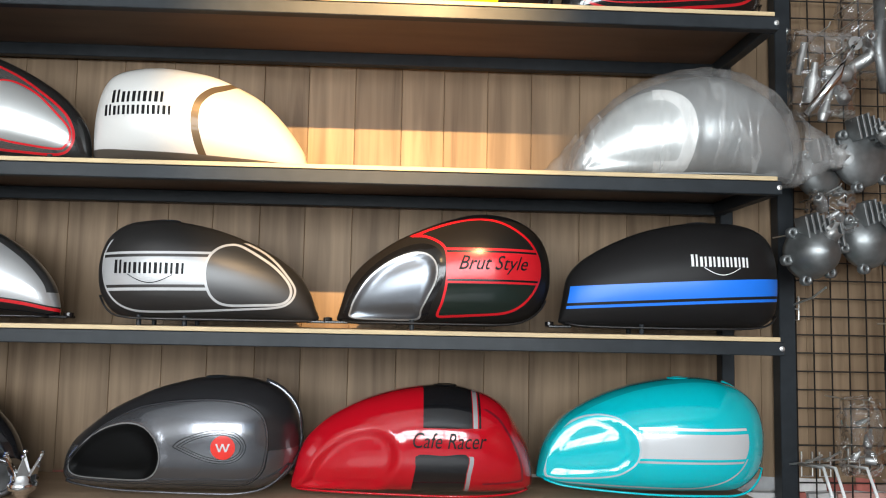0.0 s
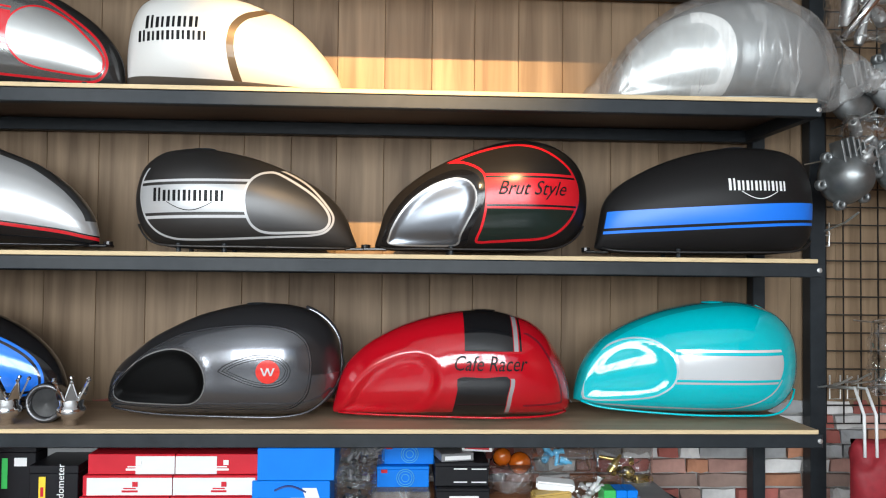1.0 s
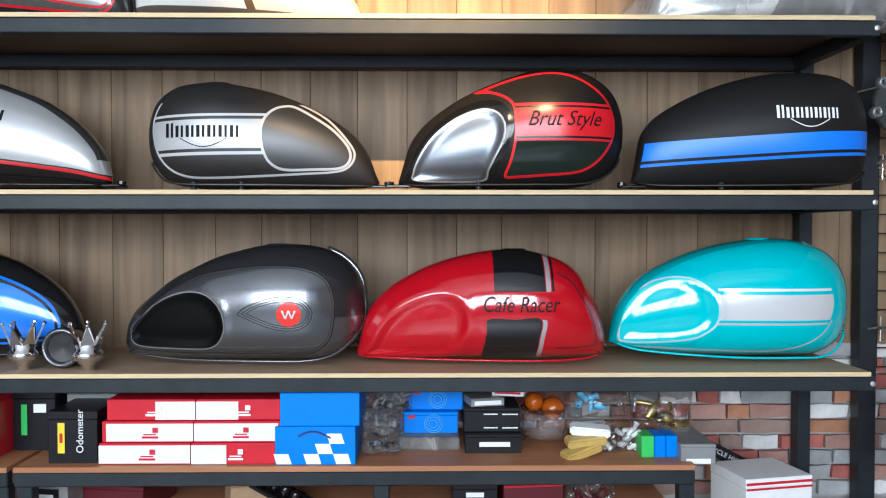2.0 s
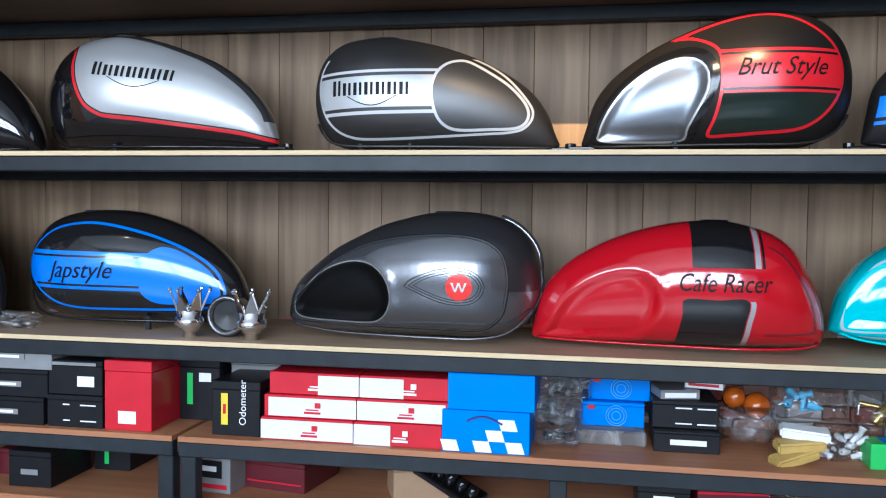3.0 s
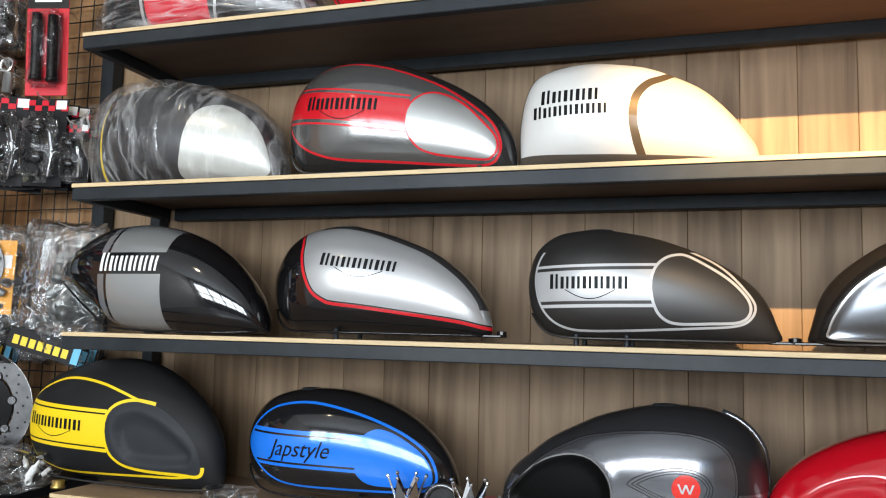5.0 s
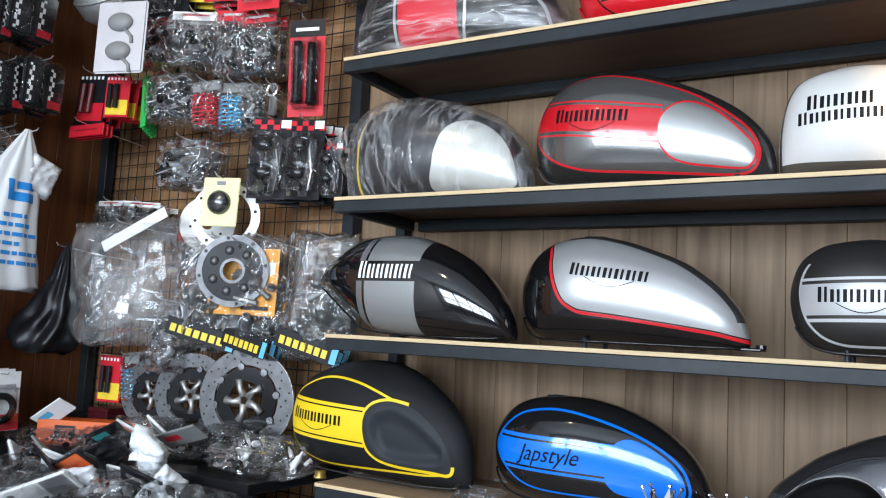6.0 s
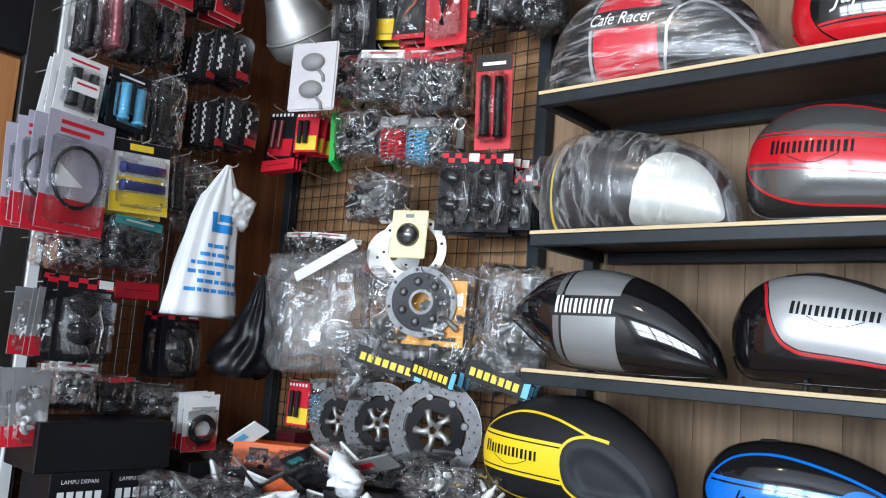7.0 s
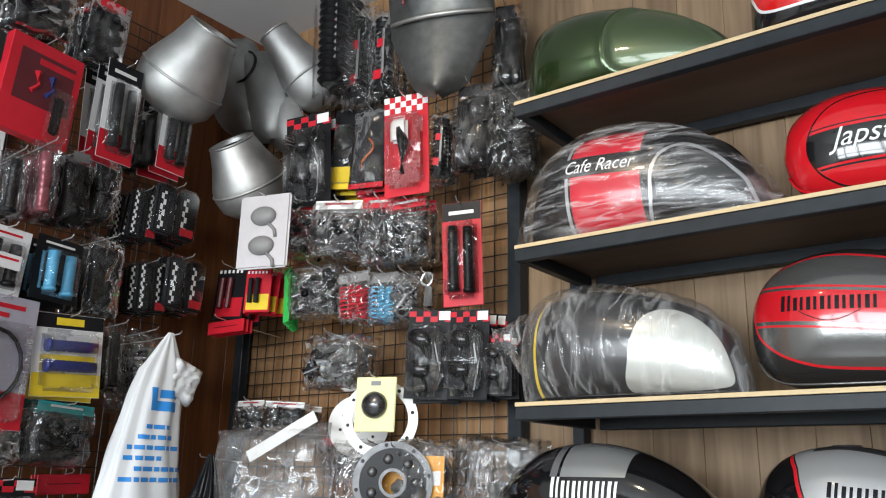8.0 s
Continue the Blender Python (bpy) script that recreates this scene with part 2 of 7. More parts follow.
def smooth_curve(pts, n=12, closed=True):
    """Catmull-Rom through control points."""
    P = np.array(pts, float)
    k = len(P)
    out = []
    for i in range(k if closed else k - 1):
        p0, p1, p2, p3 = (P[(i - 1) % k], P[i], P[(i + 1) % k], P[(i + 2) % k]) if closed else (P[max(i - 1, 0)], P[i], P[i + 1], P[min(i + 2, k - 1)])
        for t in np.linspace(0, 1, n, endpoint=False):
            out.append(0.5 * (2 * p1 + (p2 - p0) * t + (2 * p0 - 5 * p1 + 4 * p2 - p3) * t * t + (3 * p1 - p0 - 3 * p2 + p3) * t ** 3))
    if not closed:
        out.append(P[-1])
    return np.array(out)


def inside_by(poly, pts):
    """Signed distance of points to a closed outline, above zero inside."""
    a, b = poly, np.roll(poly, -1, 0)
    d = b - a
    best = np.full(len(pts), 1e9)
    odd = np.zeros(len(pts), bool)
    for (ax, ay), (dx, dy) in zip(a, d):
        px, py = pts[:, 0] - ax, pts[:, 1] - ay
        t = np.clip((px * dx + py * dy) / max(dx * dx + dy * dy, 1e-12), 0, 1)
        best = np.minimum(best, np.hypot(px - t * dx, py - t * dy))
        if abs(dy) > 1e-12:
            odd ^= ((py < 0) != (py - dy < 0)) & (px < dx * py / dy)
    return np.where(odd, best, -best)


def text_bm(words, size, depth=0.0, align="LEFT", shear=0.0):
    """Letters of the built-in font as a flat mesh in x and z, facing -y."""
    cu = bpy.data.curves.new("words", "FONT")
    cu.body, cu.size, cu.extrude, cu.align_x, cu.shear, cu.resolution_u = words, size, depth, align, shear, 3
    ob = new("words", cu)
    me = bpy.data.meshes.new_from_object(ob.evaluated_get(bpy.context.evaluated_depsgraph_get()))
    bpy.data.objects.remove(ob)
    bm = bmesh.new()
    bm.from_mesh(me)
    bpy.data.meshes.remove(me)
    bmesh.ops.transform(bm, matrix=pose(0, 0, 0, 90), verts=bm.verts)
    return bm


# ---- the room ----
def slab(name, x0, x1, y0, y1, z0, z1, material, label, category):
    return tagged(part(name, box(x0, x1, y0, y1, z0, z1), material), label, category, kind="structure")


ZC = 3.42
WX, WY = -1.56, 0.42
slab("ground", -300, 300, -300, 300, -0.16, -0.06, GROUND, "grey asphalt street ground outside the shop", "ground")
slab("floor", WX - 0.1, 5.1, -4.9, WY + 0.12, -0.055, 0.0, FLOOR_TILE, "pale grey tiled shop floor", "floor")
slab("ceiling", WX - 0.12, 5.1, -4.9, WY + 0.12, ZC, ZC + 0.12, GREY_CEILING, "plain pale grey painted ceiling", "ceiling")
slab("wall_north", WX - 0.12, 5.1, WY + 0.02, WY + 0.12, 0, ZC, MORTAR, "rear wall behind panels and bricks", "wall")
slab("wall_west", WX - 0.12, WX - 0.02, -4.9, WY + 0.02, 0, ZC, MORTAR, "side wall behind dark wood panels", "wall")
# out of view; its dark wood is chosen to keep the bounced fill low
slab("wall_east", 5.0, 5.1, -4.9, WY + 0.02, 0, ZC, RED_WOOD, "unseen side wall, in dark wood to cut bounced light", "wall")
south = thing("wall_south", pose(0, 0, 0), "white shop front wall with a wide open bay", "wall", kind="structure")
for x0, x1, z0, z1 in ((WX, -1.3, 0, ZC), (4.6, 5.0, 0, ZC), (-1.3, 4.6, 2.95, ZC)):
    part("wall_piece", box(x0, x1, -4.9, -4.8, z0, z1), WHITE_PAINT, south)
for x in (-0.55, 0.35, 1.35, 2.35):
    part("mullion", box(x, x + 0.09, -4.66, -4.58, 0, 2.95), BLACK_STEEL, south)
for z in (0.62, 1.72):
    part("transom", box(-1.3, 4.6, -4.655, -4.585, z, z + 0.08), BLACK_STEEL, south)


def spotlight(m):
    """A black track spotlight; the beam leaves its mouth along -z."""
    s = thing("ceiling_spotlight", m, "black cylindrical ceiling spotlight with a short arm", "spotlight", "ceiling spotlights")
    part("housing", lathe([(0.034, 0.004), (0.037, 0.008), (0.037, 0.11), (0.02, 0.125), (0, 0.126)], 24), BLACK_STEEL, s, smooth=True)
    part("reflector", lathe([(0.034, 0.005), (0.028, 0.04), (0, 0.06)], 24), CHROME, s, smooth=True)
    reach = ZC - m.translation.z
    up = m.inverted().to_3x3() @ Vector((0, 0, 1))
    part("arm", tube([(0, 0.03, 0.07), tuple(Vector((0, 0.03, 0.07)) + up * (reach - (m.to_3x3() @ Vector((0, 0.03, 0.07))).z))], 0.008, 8), BLACK_STEEL, s)
    return s


spotlight(look((1.95, -2.6, 3.2), (1.80, 0.1, 2.0)))
spotlight(look((0.0, -1.5, 3.14), (-0.45, 0.3, 2.0)))

# ---- the tank shelf ----
SX0, SX1, SD = 0.0, 2.75, 0.40
LEVELS = {"A": 1.003, "B": 1.395, "C": 1.768, "D": 2.163, "E": 2.562}


def rack():
    unit = thing("tank_rack", pose(0, 0, 0), "tall black steel rack with plywood shelf boards along the panelled wall", "rack")
    for x in (SX0 - 0.046, SX1 + 0.006):
        part("post", box(x, x + 0.035, 0.372, 0.412, 0, 3.0, 0.002), BLACK_STEEL, unit)
    for k, z in LEVELS.items():
        b = part("shelf_board", box(SX0, SX1, 0.0, SD, z - 0.010, z, 0.001), [BOARD_TOP, BOARD_EDGE, BOARD_SHADED], unit)
        # downward faces take the brown with the shade painted in
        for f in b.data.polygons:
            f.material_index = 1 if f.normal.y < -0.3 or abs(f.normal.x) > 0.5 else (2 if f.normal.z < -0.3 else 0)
        part("front_rail", box(SX0, SX1 + 0.012, 0.003, 0.030, z - 0.042, z - 0.0105, 0.002), BLACK_STEEL, unit)
        part("back_rail", box(SX0 + 0.04, SX1 + 0.02, 0.368, 0.396, z - 0.044, z - 0.0105, 0.002), BLACK_STEEL, unit)
        for x in (SX0 + 0.002, SX1 - 0.016):
            part("end_rail", box(x, x + 0.027, 0.0305, 0.3675, z - 0.0425, z - 0.0108, 0.002), BLACK_STEEL, unit)
        for x in (SX1 + 0.004,):
            part("bolt", lathe([(0, -0.004), (0.006, -0.004), (0.006, 0.001), (0, 0.002)], 8), ZINC, unit, m=pose(x, 0.001, z - 0.026, 90))
    return unit


rack()

# ---- tanks ----
# Side outlines as (length, height) fractions, the full end at the start: top line, then bottom line.
TEARDROP = ([(0, .5), (.035, .76), (.09, .88), (.18, .965), (.3, 1), (.45, .975), (.6, .885), (.75, .725), (.87, .52), (.95, .31), (1, .1)],
            [(0, .5), (.025, .3), (.07, .14), (.14, .055), (.25, .01), (.5, 0), (.8, 0), (.95, .01), (1, .05)])
BULB = ([(0, .5), (.01, .66), (.06, .83), (.18, .95), (.33, 1), (.47, .98), (.62, .89), (.78, .73), (.9, .54), (.95, .43), (.985, .33), (1, .22)],
        [(0, .48), (.02, .25), (.06, .1), (.12, .03), (.25, 0), (.6, 0), (.9, .02), (.97, .07), (1, .18)])
CAFE = ([(0, .22), (.004, .3), (.026, .6), (.09, .84), (.2, .97), (.375, 1), (.53, .93), (.745, .77), (.88, .58), (.97, .28), (1, .08)],
        [(0, .2), (.005, .1), (.03, .02), (.1, 0), (.5, 0), (.85, 0), (.98, .005), (1, .05)])
BOXY = ([(0, .25), (.01, .68), (.045, .88), (.11, .985), (.22, 1), (.4, .95), (.58, .84), (.74, .66), (.88, .42), (.96, .22), (1, .08)],
        [(0, .22), (.004, .1), (.03, .02), (.1, 0), (.5, 0), (.9, 0), (.98, .01), (1, .05)])
DOME = ([(0, .1), (.015, .36), (.06, .62), (.14, .82), (.27, .96), (.4, 1), (.55, .96), (.7, .84), (.84, .62), (.94, .36), (.985, .15), (1, .06)],
        [(0, .06), (.01, .02), (.05, 0), (.5, 0), (.95, 0), (1, .03)])


def curve_at(pts, n=40):
    c = smooth_curve(pts, n, closed=False)
    return lambda u: np.interp(u, c[:, 0], c[:, 1])


def paint(name, base, layers, rough, metal, coat, flake=0.06):
    """Lacquer with graphics: every layer is a colour held between lines of the tank's own outline curves."""
    m = bpy.data.materials.new(name)
    t, n, l, b = nodes_of(m)

    def math_node(op, a, c, clamp=False):
        k = n.new("ShaderNodeMath"); k.operation, k.use_clamp = op, clamp
        for i, v in enumerate((a, c)):
            if isinstance(v, (int, float)):
                k.inputs[i].default_value = v
            else:
                l.new(v, k.inputs[i])
        return k.outputs[0]

    got = {}

    def line(name_):
        if name_ not in got:
            a = n.new("ShaderNodeAttribute"); a.attribute_name = name_
            got[name_] = a.outputs["Fac"]
        return got[name_]

    tc, nz, nb = n.new("ShaderNodeTexCoord"), n.new("ShaderNodeTexNoise"), n.new("ShaderNodeTexNoise")
    nz.inputs["Scale"].default_value, nb.inputs["Scale"].default_value = 900, 7
    l.new(tc.outputs["Object"], nz.inputs[0]); l.new(tc.outputs["Object"], nb.inputs[0])
    base_rgb = n.new("ShaderNodeRGB"); base_rgb.outputs[0].default_value = (*base, 1)
    colour, mt, rg, ct, sp = base_rgb.outputs[0], metal, rough, coat, 0.5 if rough < 0.4 else 0.15
    for conds, rgb, l_metal, l_rough in layers:
        mask = None
        for key, lo, hi in conds:
            s = line(key)
            for v in ([math_node("SUBTRACT", s, lo)] if lo is not None else []) + ([math_node("SUBTRACT", hi, s)] if hi is not None else []):
                edge = math_node("ADD", math_node("MULTIPLY", v, 1400.0), 0.5, True)
                mask = edge if mask is None else math_node("MULTIPLY", mask, edge)
        mx = n.new("ShaderNodeMix"); mx.data_type = "RGBA"
        l.new(mask, mx.inputs["Factor"]); l.new(colour, mx.inputs["A"]); mx.inputs["B"].default_value = (*rgb, 1)
        colour = mx.outputs["Result"]
        outs = []
        for was, now in ((mt, l_metal), (rg, l_rough), (ct, coat if l_rough < 0.5 else 0.0), (sp, 0.5 if l_rough < 0.4 else 0.12)):
            f = n.new("ShaderNodeMix"); f.data_type = "FLOAT"
            l.new(mask, f.inputs["Factor"]); f.inputs["B"].default_value = now
            if isinstance(was, (int, float)):
                f.inputs["A"].default_value = was
            else:
                l.new(was, f.inputs["A"])
            outs.append(f.outputs["Result"])
        mt, rg, ct, sp = outs
    r = n.new("ShaderNodeMapRange"); r.inputs[3].default_value, r.inputs[4].default_value = 1 - flake, 1 + flake
    l.new(nz.outputs[0], r.inputs[0])
    sc = n.new("ShaderNodeVectorMath"); sc.operation = "SCALE"
    l.new(colour, sc.inputs[0]); l.new(r.outputs[0], sc.inputs["Scale"]); l.new(sc.outputs[0], b.inputs["Base Color"])
    for v, k in ((mt, "Metallic"), (ct, "Coat Weight"), (sp, "Specular IOR Level")):
        if isinstance(v, (int, float)):
            b.inputs[k].default_value = v
        else:
            l.new(v, b.inputs[k])
    dust = n.new("ShaderNodeMapRange"); dust.inputs[3].default_value, dust.inputs[4].default_value = 0.92, 1.12
    l.new(nb.outputs[0], dust.inputs[0])
    l.new(math_node("MULTIPLY", dust.outputs[0], rg), b.inputs["Roughness"])
    b.inputs["Coat Roughness"].default_value = 0.05
    return m


class Tank:
    """A fuel tank on the shelf: shell with its paint, and the means to lay things on its flank."""

    def __init__(self, x0, x1, level, height, width, outline, full_left, label, shapes, layers, base, rough=0.25, metal=0.4, coat=0.6,
                 dent=None, y=0.17, lift=0.012, turn=0.0, tilt=0.0, cap=None, tail=True, pegs=(0.35,), slope=0.0, taper=0.42, flange=False, name="fuel_tank"):
        height *= 1.045
        self.L, self.H, self.full_left = x1 - x0, height, full_left
        z = LEVELS[level]
        self.ob = thing(name, pose((x0 + x1) / 2, y, z, 0, tilt, turn), label, "fuel tank", "fuel tanks on the rack")
        L, H = self.L, height
        top, bot = curve_at(outline[0]), curve_at(outline[1])
        NU, NV = 120, 64
        U = (1 - np.cos(np.pi * np.arange(NU + 1) / NU)) / 2
        fall = np.clip((U - 0.2) / 0.8, 0, 1)
        plan = (1 - np.abs(2 * U - 1) ** 3.2) ** 0.55 * (1 - taper * fall * fall * (3 - 2 * fall))
        A = 2 * np.pi * np.arange(NV) / NV
        c, s = np.cos(A), np.sin(A)
        sc, ss = np.sign(c) * np.abs(c) ** 0.72, np.sign(s) * np.abs(s) ** 0.88
        zt, zb = top(U) * H, bot(U) * H
        X = np.repeat((U - 0.5) * L, NV)
        if not full_left:
            X = -X
        Zc, Zh = (zt + zb) / 2, (zt - zb) / 2
        Z = (Zc[:, None] + Zh[:, None] * ss[None]).ravel()
        # flanks fall inwards towards the top
        lean = 1 - 0.22 * np.clip(ss, 0, 1) ** 2
        Y = (width / 2 * plan[:, None] * (sc * lean)[None]).ravel()
        side = np.abs(np.tile(c, NU + 1))
        flat = np.stack([X, Z], 1)
        rim = np.concatenate([np.stack([(U - 0.5) * L * (1 if full_left else -1), zt], 1), np.stack([(U - 0.5) * L * (1 if full_left else -1), zb], 1)[::-1]])
        lines = {"rim": inside_by(rim, flat), "u": X + L / 2, "v": Z, "w": Z - slope * X}
        for key, pts in shapes.items():
            lines[key] = inside_by(self.outline(pts), flat)
        if dent:
            key, depth, soft = dent
            k = np.clip(lines[key] / soft, 0, 1)
            k = k * k * (3 - 2 * k) * (side > 0.25)
            ridge = np.exp(-((lines[key] + 0.004) / 0.008) ** 2) * 0.003
            Y = Y - np.sign(Y) * (depth * k - ridge * (side > 0.25))
        Z = Z + lift
        faces = [(i * NV + j, i * NV + (j + 1) % NV, (i + 1) * NV + (j + 1) % NV, (i + 1) * NV + j) for i in range(NU) for j in range(NV)]
        if full_left:
            faces = [f[::-1] for f in faces]
        me = bpy.data.meshes.new("shell")
        me.from_pydata(np.stack([X, Y, Z], 1).tolist(), [], faces)
        for key, values in lines.items():
            me.attributes.new(key, "FLOAT", "POINT").data.foreach_set("value", values.astype(np.float32))
        me.polygons.foreach_set("use_smooth", [True] * len(me.polygons))
        me.materials.append(paint("lacquer", base, layers, rough, metal, coat))
        me.update()
        self.shell = new("shell", me)
        self.shell.parent = self.ob
        self.lift = lift
        b = bmesh.new(); b.from_mesh(me)
        self.tree = BVHTree.FromBMesh(b); b.free()
        plain = mat("seam_paint", base, rough, metal, 0.1, 30)
        # pressed seam round the foot
        seam = []
        for u in np.linspace(0.03, 0.97, 40):
            w = width / 2 * float(np.interp(u, U, plan))
            seam.append(((u - 0.5) * L * (1 if full_left else -1), w * 0.80, float(bot(np.array([u]))[0]) * H + lift + 0.004))
        loop = seam + [(a, -b_, c_) for a, b_, c_ in reversed(seam)]
        part("seam", tube(loop, 0.0028, 5, closed=True), plain, self.ob, smooth=True)
        for p in pegs:
            for sy in (-0.5, 0.5):
                part("mounting_peg", lathe([(0, 0), (0.006, 0), (0.006, lift + 0.012), (0, lift + 0.012)], 10), BLACK_STEEL, self.ob, m=pose((p - 0.5) * L, sy * width * 0.5, 0))
        if flange:
            lip = []
            for f, line in [(0.16 * (1 - k / 10) ** 1.6, top) for k in range(10)] + [(0.16 * (k / 10) ** 1.6, bot) for k in range(11)]:
                lip.append(((f - 0.5) * L * (1 if full_left else -1), 0.02, float(line(np.array([f]))[0]) * H + lift))
            part("end_seam", tube(lip, 0.0065, 8), plain, self.ob, smooth=True)
        if tail:
            e = 0.5 * L * (1 if full_left else -1)
            sgn = 1 if full_left else -1
            bm = box(min(e - sgn * 0.03, e + sgn * 0.028), max(e - sgn * 0.03, e + sgn * 0.028), -0.022, 0.022, lift, lift + 0.007, 0.002)
            joined(bm, lathe([(0.0, 0), (0.011, 0), (0.011, 0.01), (0, 0.012)], 12), pose(e + sgn * 0.022, 0, lift + 0.004))
            part("tail_bracket", bm, GLOSS_BLACK, self.ob)
        if cap:
            u, mtl = cap
            zz = float(top(np.array([u]))[0]) * H + lift
            px = (u - 0.5) * L * (1 if full_left else -1)
            part("filler_cap", lathe([(0, -0.02), (0.030, -0.02), (0.031, -0.002), (0.028, 0.003), (0.018, 0.004), (0.016, 0.0), (0, 0.0)], 28), mtl, self.ob, m=pose(px, 0, zz - 0.003), smooth=True)

    def outline(self, pts):
        P = smooth_curve([(p[0] * self.L - self.L / 2, p[1] * self.H) for p in pts], 10)
        return P

    def flank(self, x, z):
        """The front flank at a place, x from the middle, z from the foot."""
        hit = self.tree.ray_cast(Vector((x, -1, z + self.lift)), Vector((0, 1, 0)))
        return hit[0].y if hit[0] is not None else -0.08

    def lay(self, name, bm, x, z, material, label="", proud=0.0012, turn=0.0):
        """Lays a flat form in x and z onto the front flank."""
        bmesh.ops.transform(bm, matrix=pose(x, 0, z, 0, turn), verts=bm.verts)
        for size in (0.02, 0.009, 0.006):
            bmesh.ops.triangulate(bm, faces=bm.faces[:])
            long = [e for e in bm.edges if e.calc_length() > size]
            if long:
                bmesh.ops.subdivide_edges(bm, edges=long, cuts=1)
        bmesh.ops.triangulate(bm, faces=bm.faces[:])
        for v in bm.verts:
            v.co.y = self.flank(v.co.x, v.co.z) - proud - (0.0006 if v.co.y < 0 else 0)
            v.co.z += self.lift
        return part(name, bm, material, self.ob, label)


def badge_word(tank, x, z, width, height, ink, arc=True, bars=7, turn=0.0):
    """A maker's mark as plain pairs of upright bars over a swung line."""
    step = width / bars
    drop = math.tan(math.radians(turn))
    for i in range(bars):
        h = height * (1.22 if i == 0 else 1.0)
        bm = bmesh.new()
        for o, wide in ((0.0, 0.30), (0.52, 0.22)):
            a = o * step
            bm.faces.new([bm.verts.new(q) for q in ((a, 0, 0), (a + step * wide, 0, 0), (a + step * wide, 0, h), (a, 0, h))])
        tank.lay("mark_bar", bm, x + i * step, z - i * step * drop, ink, turn=turn)
    if arc:
        bm, old = bmesh.new(), None
        for k in range(17):
            a = k / 16
            px, pz = width * (0.20 + 0.62 * a), -height * (0.05 + 0.75 * math.sin(math.pi * a))
            now = [bm.verts.new((px, 0, pz - 0.0013)), bm.verts.new((px, 0, pz + 0.0007))]
            if old:
                bm.faces.new((old[0], now[0], now[1], old[1]))
            old = now
        tank.lay("mark_line", bm, x, z, ink, turn=turn)


def script_bm(words, width, height, shear=0.3):
    """Slanted letters drawn to a given width and height."""
    bm = text_bm(words, 1.0, shear=shear)
    xs, zs = [v.co.x for v in bm.verts], [v.co.z for v in bm.verts]
    x0, z0, sx, sz = min(xs), min(zs), width / (max(xs) - min(xs)), height / (max(zs) - min(zs))
    for v in bm.verts:
        v.co.x, v.co.z = (v.co.x - x0) * sx, (v.co.z - z0) * sz
    return bm


INK = mat("black_decal", (0.008, 0.008, 0.009), 0.5, 0, 0.1, 60, spec=0.15)
INK_WHITE = mat("white_decal", (0.85, 0.85, 0.84), 0.4, 0, 0.05, 60)
INK_SILVER = mat("silver_decal", (0.60, 0.60, 0.60), 0.3, 0.5, 0.05, 60)
RED = (0.60, 0.012, 0.020)
BLK, SIL, WHT = (0.008, 0.008, 0.009), (0.52, 0.53, 0.54), (0.8, 0.8, 0.8)
BLUE, YEL, TEAL = (0.015, 0.20, 0.85), (0.86, 0.60, 0.01), (0.0, 0.50, 0.56)

# shelf A
t_yellow = Tank(-0.234, 0.401, "A", 0.3, 0.25,
    ([(0, .41), (.007, .59), (.049, .72), (.124, .834), (.23, .913), (.35, .977), (.467, 1), (.58, .98), (.695, .908), (.807, .783), (.9, .637), (.965, .469), (.99, .3), (1, .12)],
     [(0, .4), (.045, .2), (.116, .085), (.228, .03), (.45, .01), (.7, 0), (.86, 0), (.98, .02), (1, .08)]),
    True, "matt black fuel tank with yellow band and yellow piping",
    {"panel": [(.022, .415), (.033, .57), (.093, .69), (.188, .783), (.28, .835), (.381, .843), (.493, .811), (.587, .755), (.677, .691), (.772, .634), (.86, .52), (.918, .36), (.939, .15), (.85, .095), (.702, .085), (.482, .07), (.328, .065), (.233, .09), (.124, .18)],
     "knee": [(.541, .404), (.54, .495), (.553, .58), (.585, .64), (.638, .671), (.692, .666), (.772, .62), (.87, .47), (.925, .3), (.93, .14), (.85, .14), (.7, .152), (.619, .18), (.576, .229), (.554, .292)],
     "hollow": [(.568, .432), (.579, .525), (.657, .593), (.725, .564), (.791, .495), (.854, .397), (.903, .297), (.894, .217), (.837, .188), (.725, .181), (.632, .205), (.587, .299)]},
    [([("panel", 0, 0.006), ("u", None, .47)], YEL, 0, .35), ([("panel", 0, 0.006), ("v", None, .06)], YEL, 0, .35), ([("panel", 0.0, None), ("w", .084, .190), ("u", None, .345)], YEL, 0, .35),
     ([("panel", 0.006, None), ("w", .093, .097), ("u", None, .345)], BLK, 0, .4), ([("panel", 0.006, None), ("w", .177, .181), ("u", None, .345)], BLK, 0, .4),
     ([("knee", -0.008, 0.0), ("u", None, .47)], YEL, 0, .35), ([("knee", -0.008, 0.0), ("v", None, .06)], YEL, 0, .35), ([("knee", 0, None)], (.03, .032, .036), 0, .45)],
    (0.013, 0.013, 0.014), 0.5, 0.0, 0.0, dent=("hollow", 0.016, 0.02), cap=None, tail=False, pegs=(), turn=-6, slope=-0.04)
badge_word(t_yellow, -0.245, 0.140, 0.205, 0.026, INK, turn=2)
